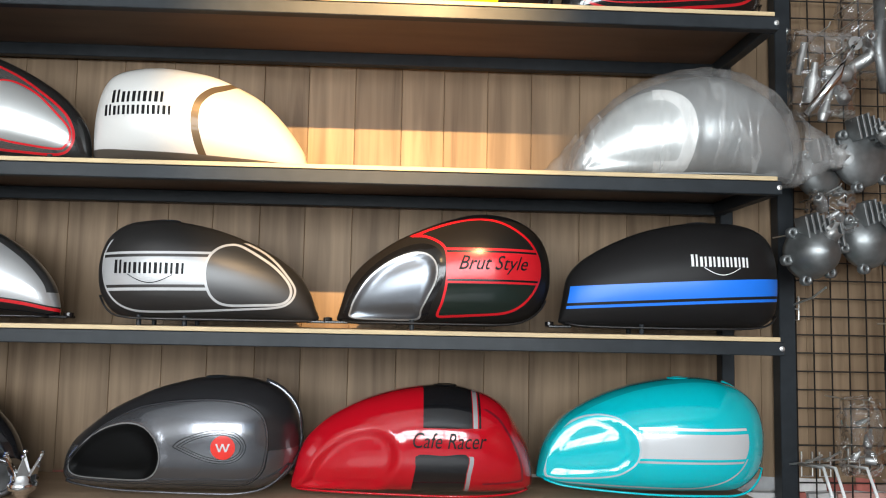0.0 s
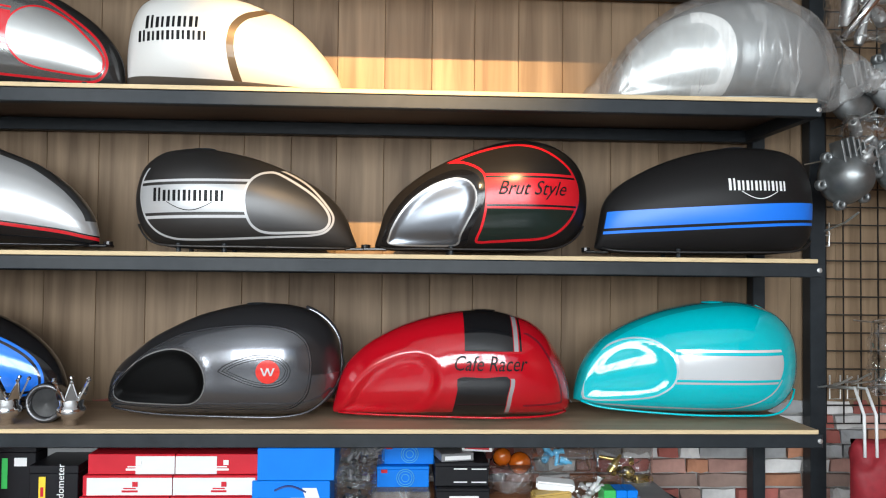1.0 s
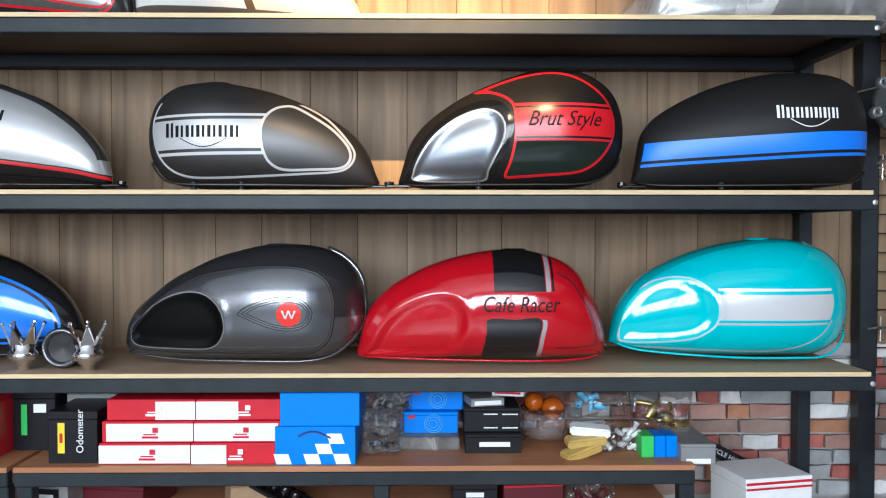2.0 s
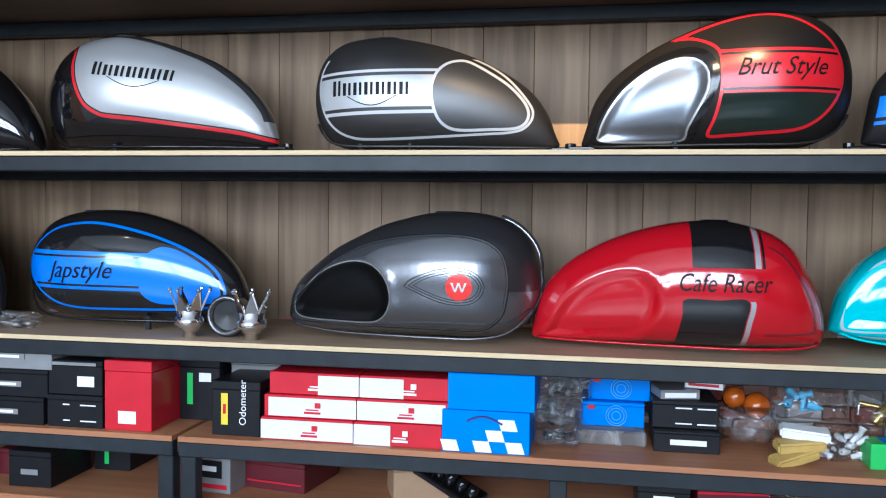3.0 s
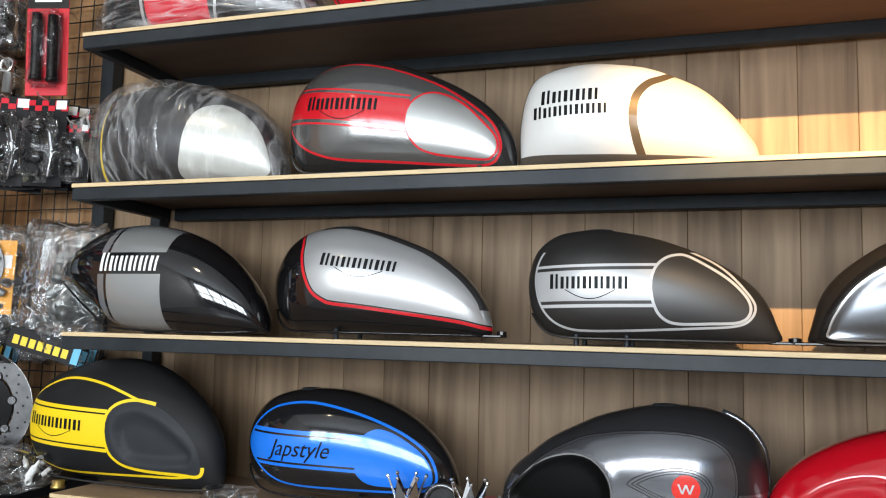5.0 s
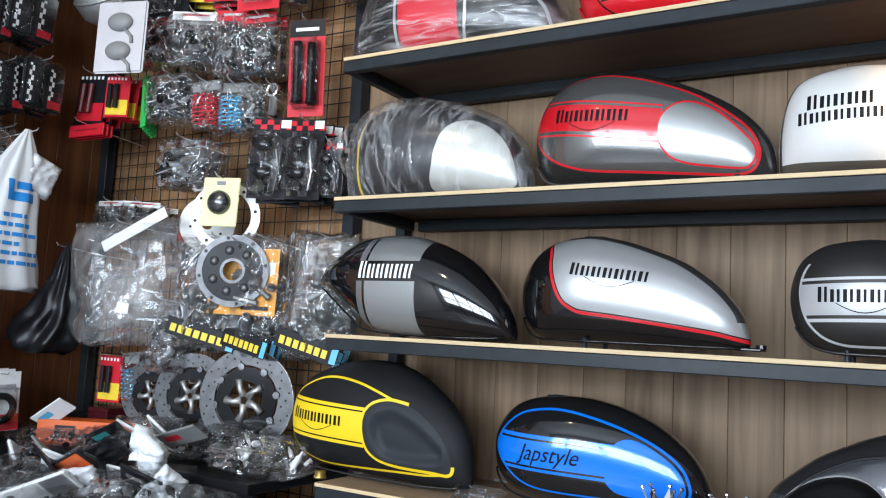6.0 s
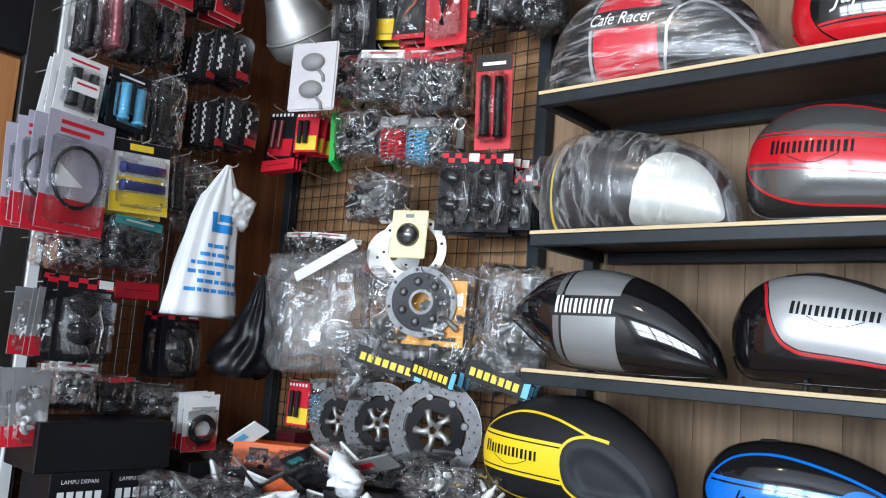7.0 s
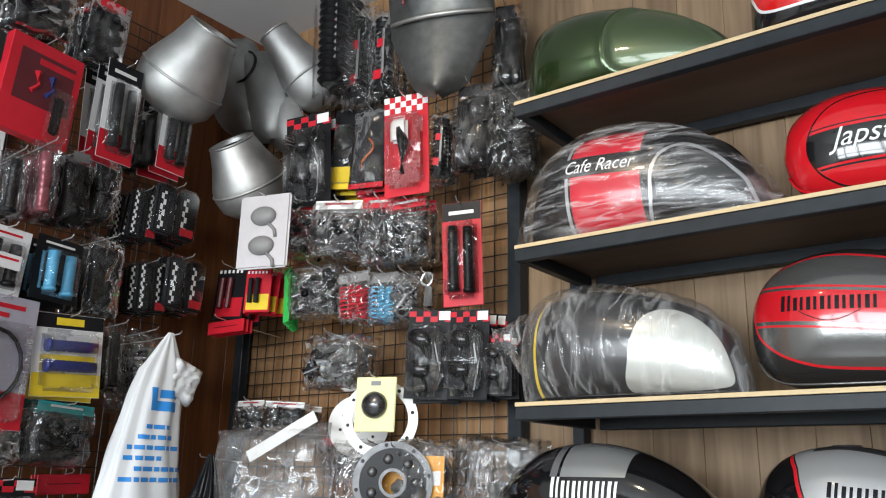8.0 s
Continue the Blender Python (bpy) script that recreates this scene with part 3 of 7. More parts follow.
t_blue = Tank(0.431, 0.990, "A", 0.2415, 0.23,
    ([(0, .443), (.006, .577), (.036, .712), (.085, .839), (.147, .923), (.236, .977), (.339, 1), (.466, .993), (.593, .938), (.72, .842), (.82, .72), (.896, .587), (.952, .438), (.986, .272), (1, .1)],
     [(0, .43), (.009, .31), (.048, .16), (.108, .06), (.212, .012), (.4, 0), (.8, 0), (.97, .01), (1, .06)]),
    True, "gloss black fuel tank with a bright blue flank panel",
    {"panel": [(.054, .456), (.066, .59), (.121, .73), (.192, .832), (.293, .883), (.4, .887), (.532, .838), (.66, .759), (.783, .645), (.875, .504), (.919, .358), (.925, .22), (.88, .14), (.749, .11), (.516, .1), (.314, .105), (.207, .155), (.115, .291)],
     "blob": [(.593, .302), (.604, .435), (.617, .584), (.644, .65), (.689, .673), (.761, .62), (.853, .488), (.898, .357), (.905, .22), (.858, .175), (.725, .165), (.656, .175), (.615, .22)]},
    [([("panel", 0.0, 0.0055)], BLUE, 0.1, .2), ([("panel", 0.0, None), ("w", .071, .157), ("u", None, .36)], BLUE, 0.1, .2), ([("blob", 0, None)], BLUE, 0.1, .2),
     ([("panel", 0.009, None), ("w", .078, .083), ("blob", None, -.0), ("u", None, .36)], BLK, 0, .2), ([("panel", 0.009, None), ("w", .143, .148), ("blob", None, 0), ("u", None, .36)], BLK, 0, .2)],
    (0.010, 0.010, 0.011), 0.12, 0.0, 0.8, cap=(0.3, BLACK_STEEL), turn=-3, pegs=(0.6,), y=0.2, lift=0.018, slope=-0.015)
t_blue.lay("lettering", script_bm("Japstyle", 0.165, 0.05, 0.4), -0.172, 0.086, INK)
t_grey = Tank(1.094, 1.646, "A", 0.2511, 0.26,
    ([(0, .46), (.01, .651), (.041, .781), (.092, .885), (.155, .952), (.229, .987), (.327, 1), (.423, .987), (.519, .943), (.614, .884), (.707, .795), (.8, .691), (.879, .563), (.946, .436), (.983, .309), (1, .15)],
     [(0, .44), (.006, .33), (.033, .2), (.081, .09), (.141, .025), (.238, 0), (.359, 0), (.597, 0), (.763, .005), (.914, .03), (.973, .05), (1, .11)]),
    False, "gunmetal grey fuel tank with black knee recess and red badge",
    {"knee": [(.045, .212), (.058, .29), (.12, .425), (.197, .533), (.285, .589), (.36, .58), (.411, .516), (.442, .42), (.451, .308), (.436, .21), (.406, .144), (.357, .115), (.219, .115), (.099, .123), (.055, .154)],
     "eye": [(.5, .434), (.557, .496), (.627, .549), (.697, .571), (.766, .542), (.805, .458), (.802, .37), (.769, .299), (.713, .275), (.643, .297), (.559, .365)],
     "deck": [(.016, .136), (.145, .503), (.305, .713), (.426, .784), (.545, .819), (.664, .829), (.758, .812), (.828, .759), (.875, .66), (.894, .486), (.887, .315), (.871, .194), (.828, .101), (.773, .061), (.635, .064), (.419, .067), (.194, .073)]},
    [([("knee", 0, None)], (.0015, .0015, .0015), 0, .55), ([("knee", -.003, 0)], (.3, .3, .3), .6, .3), ([("eye", 0, .0022)], BLK, 0, .3), ([("eye", .0055, .0075)], BLK, 0, .3),
     ([("eye", .0105, .0125)], BLK, 0, .3), ([("deck", 0, .003)], BLK, 0, .3), ([("deck", .006, .0075)], BLK, 0, .3), ([("deck", None, 0), ("v", .10, None)], (.05, .05, .054), .6, .28)], (0.19, 0.194, 0.21), 0.23, 0.8, 0.7,
    dent=("knee", 0.012, 0.02), cap=(0.36, BLACK_STEEL), tail=False, pegs=(), y=0.16, flange=True)
disc = bmesh.new(); bmesh.ops.create_circle(disc, cap_ends=True, radius=0.027, segments=28); bmesh.ops.transform(disc, matrix=pose(0, 0, 0, 90), verts=disc.verts)
t_grey.lay("badge", disc, 0.119, 0.110, mat("red_enamel", (0.7, 0.03, 0.02), 0.3), "round red enamel badge")
zig = bmesh.new()
for k in range(4):
    xa, za, xb, zb = -0.014 + k * 0.007, (0.009 if k % 2 == 0 else -0.009), -0.007 + k * 0.007, (-0.009 if k % 2 == 0 else 0.009)
    zig.faces.new([zig.verts.new(q) for q in ((xa - .002, 0, za), (xa + .002, 0, za), (xb + .002, 0, zb), (xb - .002, 0, zb))])
t_grey.lay("badge_mark", zig, 0.119, 0.110, INK_SILVER, proud=0.003)
t_red = Tank(1.627, 2.204, "A", 0.2398, 0.26,
    ([(0, .12), (.005, .264), (.025, .426), (.052, .561), (.086, .695), (.122, .803), (.182, .899), (.254, .956), (.326, .992), (.398, 1), (.493, .98), (.588, .938), (.694, .863), (.776, .779), (.858, .667), (.928, .518), (.966, .365), (.988, .176), (1, .06)],
     [(0, .1), (.012, .04), (.083, .01), (.248, 0), (.532, 0), (.721, 0), (.957, 0), (.992, .005), (1, .03)]),
    False, "glossy red fuel tank with black stripe and knee dents",
    {"knee": [(.056, .03), (.071, .152), (.105, .316), (.163, .454), (.231, .55), (.311, .604), (.379, .594), (.425, .52), (.444, .403), (.438, .274), (.406, .143), (.361, .035), (.236, .012)],
     "block": [(.517, .39), (.512, .28), (.505, .18), (.494, .02), (.49, -.1), (.6, -.15), (.702, -.1), (.706, .04), (.712, .21), (.716, .395), (.62, .392)]},
    [([("block", 0, None)], BLK, 0, .12), ([("u", .311, .424), ("v", .159, None)], BLK, 0, .12), ([("block", -.011, -.002), ("u", .40, None), ("v", None, .097)], SIL, .5, .25),
     ([("u", .426, .436), ("v", .159, .25)], SIL, .5, .25), ([("u", .439, .444), ("v", .159, .25)], BLK, .1, .25), ([("rim", .028, .033), ("u", .45, None), ("v", .02, .2)], (.2, .01, .02), .2, .3)],
    (0.46, 0.004, 0.012), 0.14, 0.0, 0.9, dent=("knee", 0.012, 0.022), cap=(0.37, GLOSS_BLACK), tail=False, pegs=(), y=0.16)
t_red.lay("lettering", script_bm("Cafe Racer", 0.168, 0.035, 0.25), 0.0, 0.114, INK)
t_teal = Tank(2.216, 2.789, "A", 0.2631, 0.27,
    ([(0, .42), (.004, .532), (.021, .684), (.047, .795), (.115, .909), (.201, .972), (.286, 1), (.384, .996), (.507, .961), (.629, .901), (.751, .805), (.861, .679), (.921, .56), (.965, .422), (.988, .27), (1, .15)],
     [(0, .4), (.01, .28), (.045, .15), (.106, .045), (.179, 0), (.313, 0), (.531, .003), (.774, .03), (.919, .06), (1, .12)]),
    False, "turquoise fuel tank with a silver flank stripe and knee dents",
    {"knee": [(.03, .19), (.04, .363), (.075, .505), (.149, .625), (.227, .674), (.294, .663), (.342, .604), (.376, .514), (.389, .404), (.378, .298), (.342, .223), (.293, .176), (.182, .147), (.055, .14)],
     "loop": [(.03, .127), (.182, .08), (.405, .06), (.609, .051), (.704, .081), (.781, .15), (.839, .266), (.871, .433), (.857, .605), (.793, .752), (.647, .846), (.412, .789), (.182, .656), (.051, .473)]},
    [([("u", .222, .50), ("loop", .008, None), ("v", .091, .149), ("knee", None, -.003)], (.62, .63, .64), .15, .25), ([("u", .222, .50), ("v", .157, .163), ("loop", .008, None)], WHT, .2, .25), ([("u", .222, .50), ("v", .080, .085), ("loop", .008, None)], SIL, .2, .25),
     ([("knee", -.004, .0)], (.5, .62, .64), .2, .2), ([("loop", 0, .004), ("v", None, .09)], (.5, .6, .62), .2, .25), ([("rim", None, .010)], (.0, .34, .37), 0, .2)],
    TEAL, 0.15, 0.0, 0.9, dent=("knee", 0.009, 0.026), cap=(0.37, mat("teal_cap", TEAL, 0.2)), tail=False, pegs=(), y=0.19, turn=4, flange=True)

# shelf B
t_black = Tank(-0.151, 0.515, "B", 0.2664, 0.25,
    ([(0, .477), (.027, .567), (.082, .687), (.151, .823), (.233, .934), (.33, .991), (.453, 1), (.573, .953), (.691, .853), (.793, .719), (.868, .572), (.93, .417), (.968, .263), (1, .06)],
     [(0, .46), (.093, .408), (.2, .27), (.29, .14), (.334, .06), (.404, .02), (.562, 0), (.834, 0), (1, .02)]),
    True, "gloss black fuel tank with a grey vertical band", {},
    [([("u", .226, .246)], (.20, .20, .21), .4, .2), ([("u", .254, .415)], (.34, .35, .35), .5, .25), ([("u", .215, .43), ("v", .143, .198)], BLK, 0, .1)], (0.006, 0.006, 0.007), 0.08, 0, 1.0, tail=False, pegs=(), y=0.15, turn=-5, lift=0.004, taper=0.25)
badge_word(t_black, -0.100, 0.151, 0.176, 0.038, INK_WHITE, arc=False, bars=6)
t_silver = Tank(0.502, 1.068, "B", 0.2492, 0.24,
    ([(0, .47), (.013, .612), (.052, .768), (.112, .888), (.185, .96), (.272, .996), (.37, 1), (.493, .948), (.615, .861), (.735, .755), (.831, .621), (.903, .488), (.962, .327), (.987, .181), (1, .083)],
     [(0, .45), (.015, .296), (.044, .144), (.123, .02), (.248, 0), (.538, 0), (.888, 0), (.978, .005), (1, .05)]),
    True, "silver and black fuel tank with red piping",
    {"panel": [(.185, 1.05), (.205, .795), (.225, .638), (.251, .486), (.283, .372), (.332, .303), (.371, .279), (.491, .253), (.651, .21), (.783, .173), (.888, .14), (.992, .089), (1.109, .054), (1.113, 1.03), (.562, 1.2)]},
    [([("panel", 0, None)], (.50, .50, .50), .5, .28), ([("panel", 0, .0035)], BLK, 0, .25), ([("panel", -.0075, 0)], RED, 0, .25), ([("rim", None, .010), ("u", .14, None), ("v", .06, None)], (.05, .05, .05), 0.3, .3)], (0.006, 0.006, 0.007), 0.08, 0.0, 1.0, cap=(0.34, STEEL), turn=-4, y=0.17)
badge_word(t_silver, -0.106, 0.159, 0.188, 0.024, INK, turn=5)
t_matt = Tank(1.142, 1.678, "B", 0.2343, 0.24,
    ([(0, .462), (.005, .602), (.031, .772), (.071, .876), (.131, .954), (.205, .988), (.292, 1), (.406, .969), (.533, .909), (.661, .81), (.765, .696), (.844, .586), (.91, .458), (.955, .306), (.983, .147), (1, .062)],
     [(0, .451), (.015, .287), (.047, .152), (.098, .05), (.173, .008), (.296, 0), (.546, 0), (.825, 0), (.96, .005), (1, .04)]),
    True, "satin charcoal fuel tank with pale band and white piping",
    {"panel": [(.047, .485), (.072, .291), (.125, .153), (.196, .085), (.286, .071), (.454, .082), (.692, .111), (.812, .13), (.872, .173), (.903, .276), (.887, .397), (.794, .628), (.681, .775), (.531, .887), (.307, .952), (.18, .922), (.096, .818), (.055, .669)],
     "knee": [(.522, .466), (.534, .604), (.563, .69), (.605, .733), (.658, .721), (.783, .559), (.85, .421), (.876, .318), (.869, .234), (.831, .186), (.739, .174), (.619, .167), (.566, .207), (.536, .304)]},
    [([("panel", 0, .005), ("v", None, .19)], (.6, .6, .6), .2, .35), ([("panel", .002, None), ("w", .085, .150), ("u", None, .30)], (.52, .52, .52), .3, .35),
     ([("panel", .002, None), ("w", .071, .078), ("u", None, .30)], (.6, .6, .6), .2, .35), ([("panel", .002, None), ("w", .157, .163), ("u", None, .30)], (.6, .6, .6), .2, .35),
     ([("knee", -.006, 0)], (.6, .6, .6), .2, .35), ([("knee", 0, None)], (.11, .108, .108), .8, .4)], (0.085, 0.081, 0.079), 0.42, 0.8, 0.0, cap=(0.3, BLACK_STEEL), y=0.19, pegs=(0.22, 0.42), slope=0.02)
badge_word(t_matt, -0.203, 0.108, 0.172, 0.026, INK)
t_brut = Tank(1.724, 2.246, "B", 0.2627, 0.24,
    ([(0, .49), (.008, .616), (.041, .766), (.094, .876), (.174, .96), (.267, .998), (.36, 1), (.453, .961), (.585, .876), (.716, .76), (.821, .63), (.899, .501), (.951, .358), (.98, .181), (1, .055)],
     [(0, .474), (.007, .326), (.052, .153), (.13, .043), (.235, .003), (.419, 0), (.762, 0), (.92, 0), (1, .03)]),
    False, "black fuel tank with red panel and a polished knee patch",
    {"panel": [(.939, .501), (.93, .609), (.898, .729), (.843, .827), (.764, .912), (.679, .948), (.589, .94), (.486, .893), (.38, .82), (.33, .775), (.41, .76), (.486, .669), (.499, .498), (.495, .353), (.479, .207), (.46, .076), (.54, .072), (.615, .081), (.767, .105), (.847, .173), (.903, .285), (.933, .402)],
     "edge": [(.049, .044), (.043, .154), (.078, .302), (.142, .464), (.232, .606), (.321, .685), (.384, .709), (.44, .689), (.478, .62), (.497, .522), (.492, .425), (.468, .304), (.434, .168), (.402, .036), (.237, .023)],
     "knee": [(.071, .054), (.065, .128), (.092, .252), (.156, .424), (.245, .556), (.334, .625), (.397, .629), (.441, .58), (.462, .488), (.455, .376), (.426, .255), (.394, .133), (.372, .045), (.212, .037)]},
    [([("panel", 0, .006)], RED, 0, .25), ([("v", .100, .184), ("panel", .004, None)], RED, 0, .25), ([("v", .105, .110), ("panel", .004, None)], BLK, 0, .25), ([("v", .173, .178), ("panel", .004, None)], BLK, 0, .25),
     ([("v", None, .098), ("panel", .006, None)], (.012, .02, .016), .0, .08), ([("edge", 0, None)], BLK, 0, .15), ([("knee", 0, None)], (.20, .22, .25), .9, .3), ([("knee", 0, .004)], (.6, .62, .64), .8, .3)], (0.016, 0.014, 0.013), 0.42, 0.2, 0.0,
    dent=("knee", 0.008, 0.02), y=0.17)
t_brut.lay("lettering", script_bm("Brut Style", 0.165, 0.044, 0.4), 0.029, 0.122, INK)
t_band = Tank(2.270, 2.820, "B", 0.2572, 0.24,
    ([(0, .536), (.013, .69), (.041, .835), (.1, .933), (.184, .985), (.305, 1), (.426, .989), (.573, .931), (.697, .846), (.821, .723), (.909, .6), (.959, .467), (.976, .308), (.99, .15), (1, .07)],
     [(0, .52), (.003, .326), (.021, .148), (.069, .055), (.164, .012), (.379, 0), (.746, 0), (.92, .01), (1, .05)]),
    False, "matt black fuel tank with a bright blue stripe", {},
    [([("w", .074, .115), ("rim", .008, None)], BLUE, 0.0, .35), ([("w", .060, .067), ("rim", .008, None)], BLUE, 0.0, .35)], (0.016, 0.015, 0.015), 0.42, 0.1, 0.0, cap=(0.36, BLACK_STEEL), y=0.18, slope=0.052)
badge_word(t_band, 0.025, 0.152, 0.143, 0.024, INK_WHITE)

# shelf C
WRAPPED = ([(0, .12), (.004, .45), (.02, .68), (.06, .86), (.18, .97), (.34, 1), (.5, .955), (.7, .84), (.84, .706), (.93, .53), (.975, .33), (1, .1)],
           [(0, .1), (.01, .03), (.05, 0), (.5, 0), (.95, 0), (1, .04)])
t_wrapgrey = Tank(-0.055, 0.510, "C", 0.262, 0.25, WRAPPED, True, "dark grey fuel tank with pale patch in clear wrap",
    {"patch": [(.56, .04), (.575, .3), (.596, .5), (.637, .67), (.714, .73), (.8, .68), (.875, .57), (.93, .42), (.962, .24), (.967, .08), (.9, .04), (.75, .03)]},
    [([("patch", 0, None)], (.60, .61, .57), .2, .3), ([("u", .055, .067)], YEL, 0, .4)], (0.026, 0.026, 0.029), 0.3, 0.3, 0.2, tail=False, pegs=(), turn=-3)
t_redband = Tank(0.524, 1.118, "C", 0.285, 0.24,
    ([(0, .479), (.006, .589), (.031, .721), (.072, .83), (.13, .915), (.213, .976), (.308, 1), (.403, .989), (.521, .932), (.639, .838), (.755, .723), (.859, .589), (.928, .459), (.974, .331), (.994, .205), (1, .079)],
     [(0, .47), (.011, .306), (.044, .17), (.108, .055), (.24, .008), (.702, 0), (.968, .005), (1, .05)]),
    True, "grey fuel tank with red band and red piping",
    {"panel": [(.03, .54), (.028, .655), (.045, .75), (.09, .85), (.175, .915), (.272, .945), (.364, .935), (.49, .88), (.611, .795), (.727, .69), (.838, .54), (.911, .41), (.945, .295), (.955, .2), (.945, .118), (.92, .065), (.867, .045), (.742, .056), (.523, .087), (.337, .113), (.231, .152), (.131, .24), (.055, .381)],
     "knee": [(.594, .396), (.603, .5), (.634, .583), (.676, .622), (.731, .608), (.807, .525), (.882, .38), (.925, .278), (.935, .197), (.92, .133), (.89, .106), (.783, .126), (.697, .154), (.642, .2), (.607, .292)]},
    [([("panel", 0, .0055)], RED, 0, .25), ([("panel", .004, None), ("w", .112, .180), ("u", None, .36)], RED, 0.1, .2), ([("panel", .004, None), ("w", .099, .104), ("u", None, .36)], RED, 0, .2), ([("panel", .004, None), ("w", .186, .191), ("u", None, .36)], RED, 0, .2),
     ([("knee", -.005, 0)], RED, 0, .25), ([("knee", 0, None)], (.42, .42, .41), .7, .25), ([("panel", None, 0.0)], (.03, .03, .03), .4, .25)], (0.20, 0.20, 0.195), 0.2, 0.7, 0.7, cap=(0.3, BLACK_STEEL), turn=-3, pegs=(0.64, 0.88), slope=-0.14)
badge_word(t_redband, -0.202, 0.160, 0.194, 0.028, INK, turn=4)
t_cream = Tank(1.120, 1.639, "C", 0.2391, 0.24,
    ([(0, .375), (.006, .5), (.016, .63), (.033, .755), (.063, .867), (.111, .939), (.199, .984), (.325, 1), (.454, .971), (.558, .928), (.663, .839), (.769, .722), (.849, .578), (.917, .416), (.958, .296), (.986, .198), (1, .1)],
     [(0, .34), (.005, .09), (.022, .01), (.067, 0), (.342, 0), (.726, 0), (.935, 0), (1, .05)]),
    True, "white and champagne fuel tank with a curved dark line",
    {"arc": [(.509, .42), (.523, .596), (.569, .719), (.64, .803), (.771, 1.045), (1.084, 1.1), (1.098, -.05), (.571, -.1), (.544, .074), (.522, .233)],
     "foot": [(-.167, .161), (.044, .15), (.245, .125), (.494, .111), (.74, .09), (.939, .07), (1.123, .07), (1.125, -.1), (.499, -.2), (-.159, -.1)]},
    [([("arc", 0, None)], (.70, .66, .57), .25, .3), ([("arc", -.009, .009)], (.12, .085, .05), .3, .4), ([("foot", 0, None)], (.12, .1, .08), .3, .35), ([("rim", None, .009), ("u", None, .12)], (.10, .085, .07), .3, .35)], (0.74, 0.73, 0.70), 0.3, 0.1, 0.3, pegs=(0.51,), lift=0.006, flange=True)
badge_word(t_cream, -0.193, 0.142, 0.132, 0.027, INK, arc=False, bars=5)
badge_word(t_cream, -0.211, 0.112, 0.168, 0.022, INK, arc=False, bars=7)
# pale band on the patch's right edge: a lamp highlight painted into the lacquer
t_wrapsilver = Tank(2.295, 2.855, "C", 0.252, 0.25, DOME, False, "silver fuel tank in milky plastic wrap",
    {"patch": [(.045, .12), (.06, .33), (.105, .51), (.19, .68), (.285, .78), (.375, .8), (.44, .74), (.48, .64), (.5, .48), (.498, .28), (.48, .11), (.45, .05), (.24, .04), (.07, .05)]},
    [([("patch", 0, None)], (.56, .58, .57), .4, .3), ([("patch", -.004, .024), ("u", .19, None)], (.80, .80, .78), .1, .3)], (0.30, 0.31, 0.31), 0.3, 0.5, 0.4, tail=False, pegs=(), y=0.16, dent=("patch", 0.010, 0.03))

# shelf D
t_wrapcafe = Tank(-0.045, 0.600, "D", 0.282, 0.25,
    ([(0, .15), (.012, .35), (.035, .52), (.087, .735), (.185, .93), (.32, 1), (.47, .983), (.64, .919), (.77, .803), (.877, .643), (.95, .41), (.985, .2), (1, .08)],
     [(0, .1), (.01, .03), (.05, 0), (.5, 0), (.95, 0), (1, .03)]), True, "black fuel tank with red stripe in clear wrap",
    {"hoop": [(.611, -.2), (.601, .321), (.613, .526), (.659, .66), (.736, .69), (.819, .59), (.893, .43), (.955, .22), (.965, -.2)]},
    [([("u", .182, .368), ("w", None, .150)], (.62, .01, .03), 0, .2), ([("u", .182, .368), ("w", .205, None)], (.62, .01, .03), 0, .2), ([("u", .166, .176), ("w", None, .150)], SIL, .4, .3), ([("u", .166, .176), ("w", .205, None)], SIL, .4, .3), ([("hoop", 0, .008)], SIL, .5, .3)], (0.010, 0.010, 0.011), 0.25, 0.1, 0.4, tail=False, pegs=(), turn=-3, slope=-0.08)
t_wrapcafe.lay("lettering", script_bm("Cafe Racer", 0.19, 0.036, 0.25), -0.155, 0.172, INK_WHITE, turn=4.5)
t_jred = Tank(0.630, 1.135, "D", 0.242, 0.24, TEARDROP, True, "red fuel tank with a black lettered panel",
    {"panel": [(.135, .45), (.16, .62), (.23, .79), (.33, .87), (.5, .87), (.7, .65), (.86, .34), (.8, .16), (.5, .06), (.3, .06), (.2, .16), (.15, .3)]},
    [([("panel", 0, .004)], BLK, 0, .2), ([("panel", .0, None), ("v", .066, .140)], BLK, 0, .15), ([("panel", .0, None), ("v", .147, .150)], BLK, 0, .15), ([("v", .057, .061), ("panel", .006, None)], BLK, 0, .2)], (0.62, 0.010, 0.018), 0.14, 0, 0.9, tail=False, pegs=(0.6,))
t_jred.lay("lettering", script_bm("Japstyle", 0.19, 0.056, 0.4), -0.137, 0.084, INK_WHITE)
t_dark = Tank(1.27, 1.75, "D", 0.25, 0.23, TEARDROP, False, "dark bronze fuel tank with pale piping", {}, [([("rim", .03, .035)], (.4, .4, .4), .3, .3)], (0.03, 0.028, 0.024), 0.2, 0.4, 0.7)
t_yblock = Tank(1.76, 2.25, "D", 0.25, 0.24, CAFE, False, "gloss black fuel tank with a yellow block", {}, [([("u", .21, .34)], YEL, 0, .2), ([("u", .195, .205)], SIL, .4, .3)], (0.008, 0.008, 0.009), 0.12, 0, 0.9)
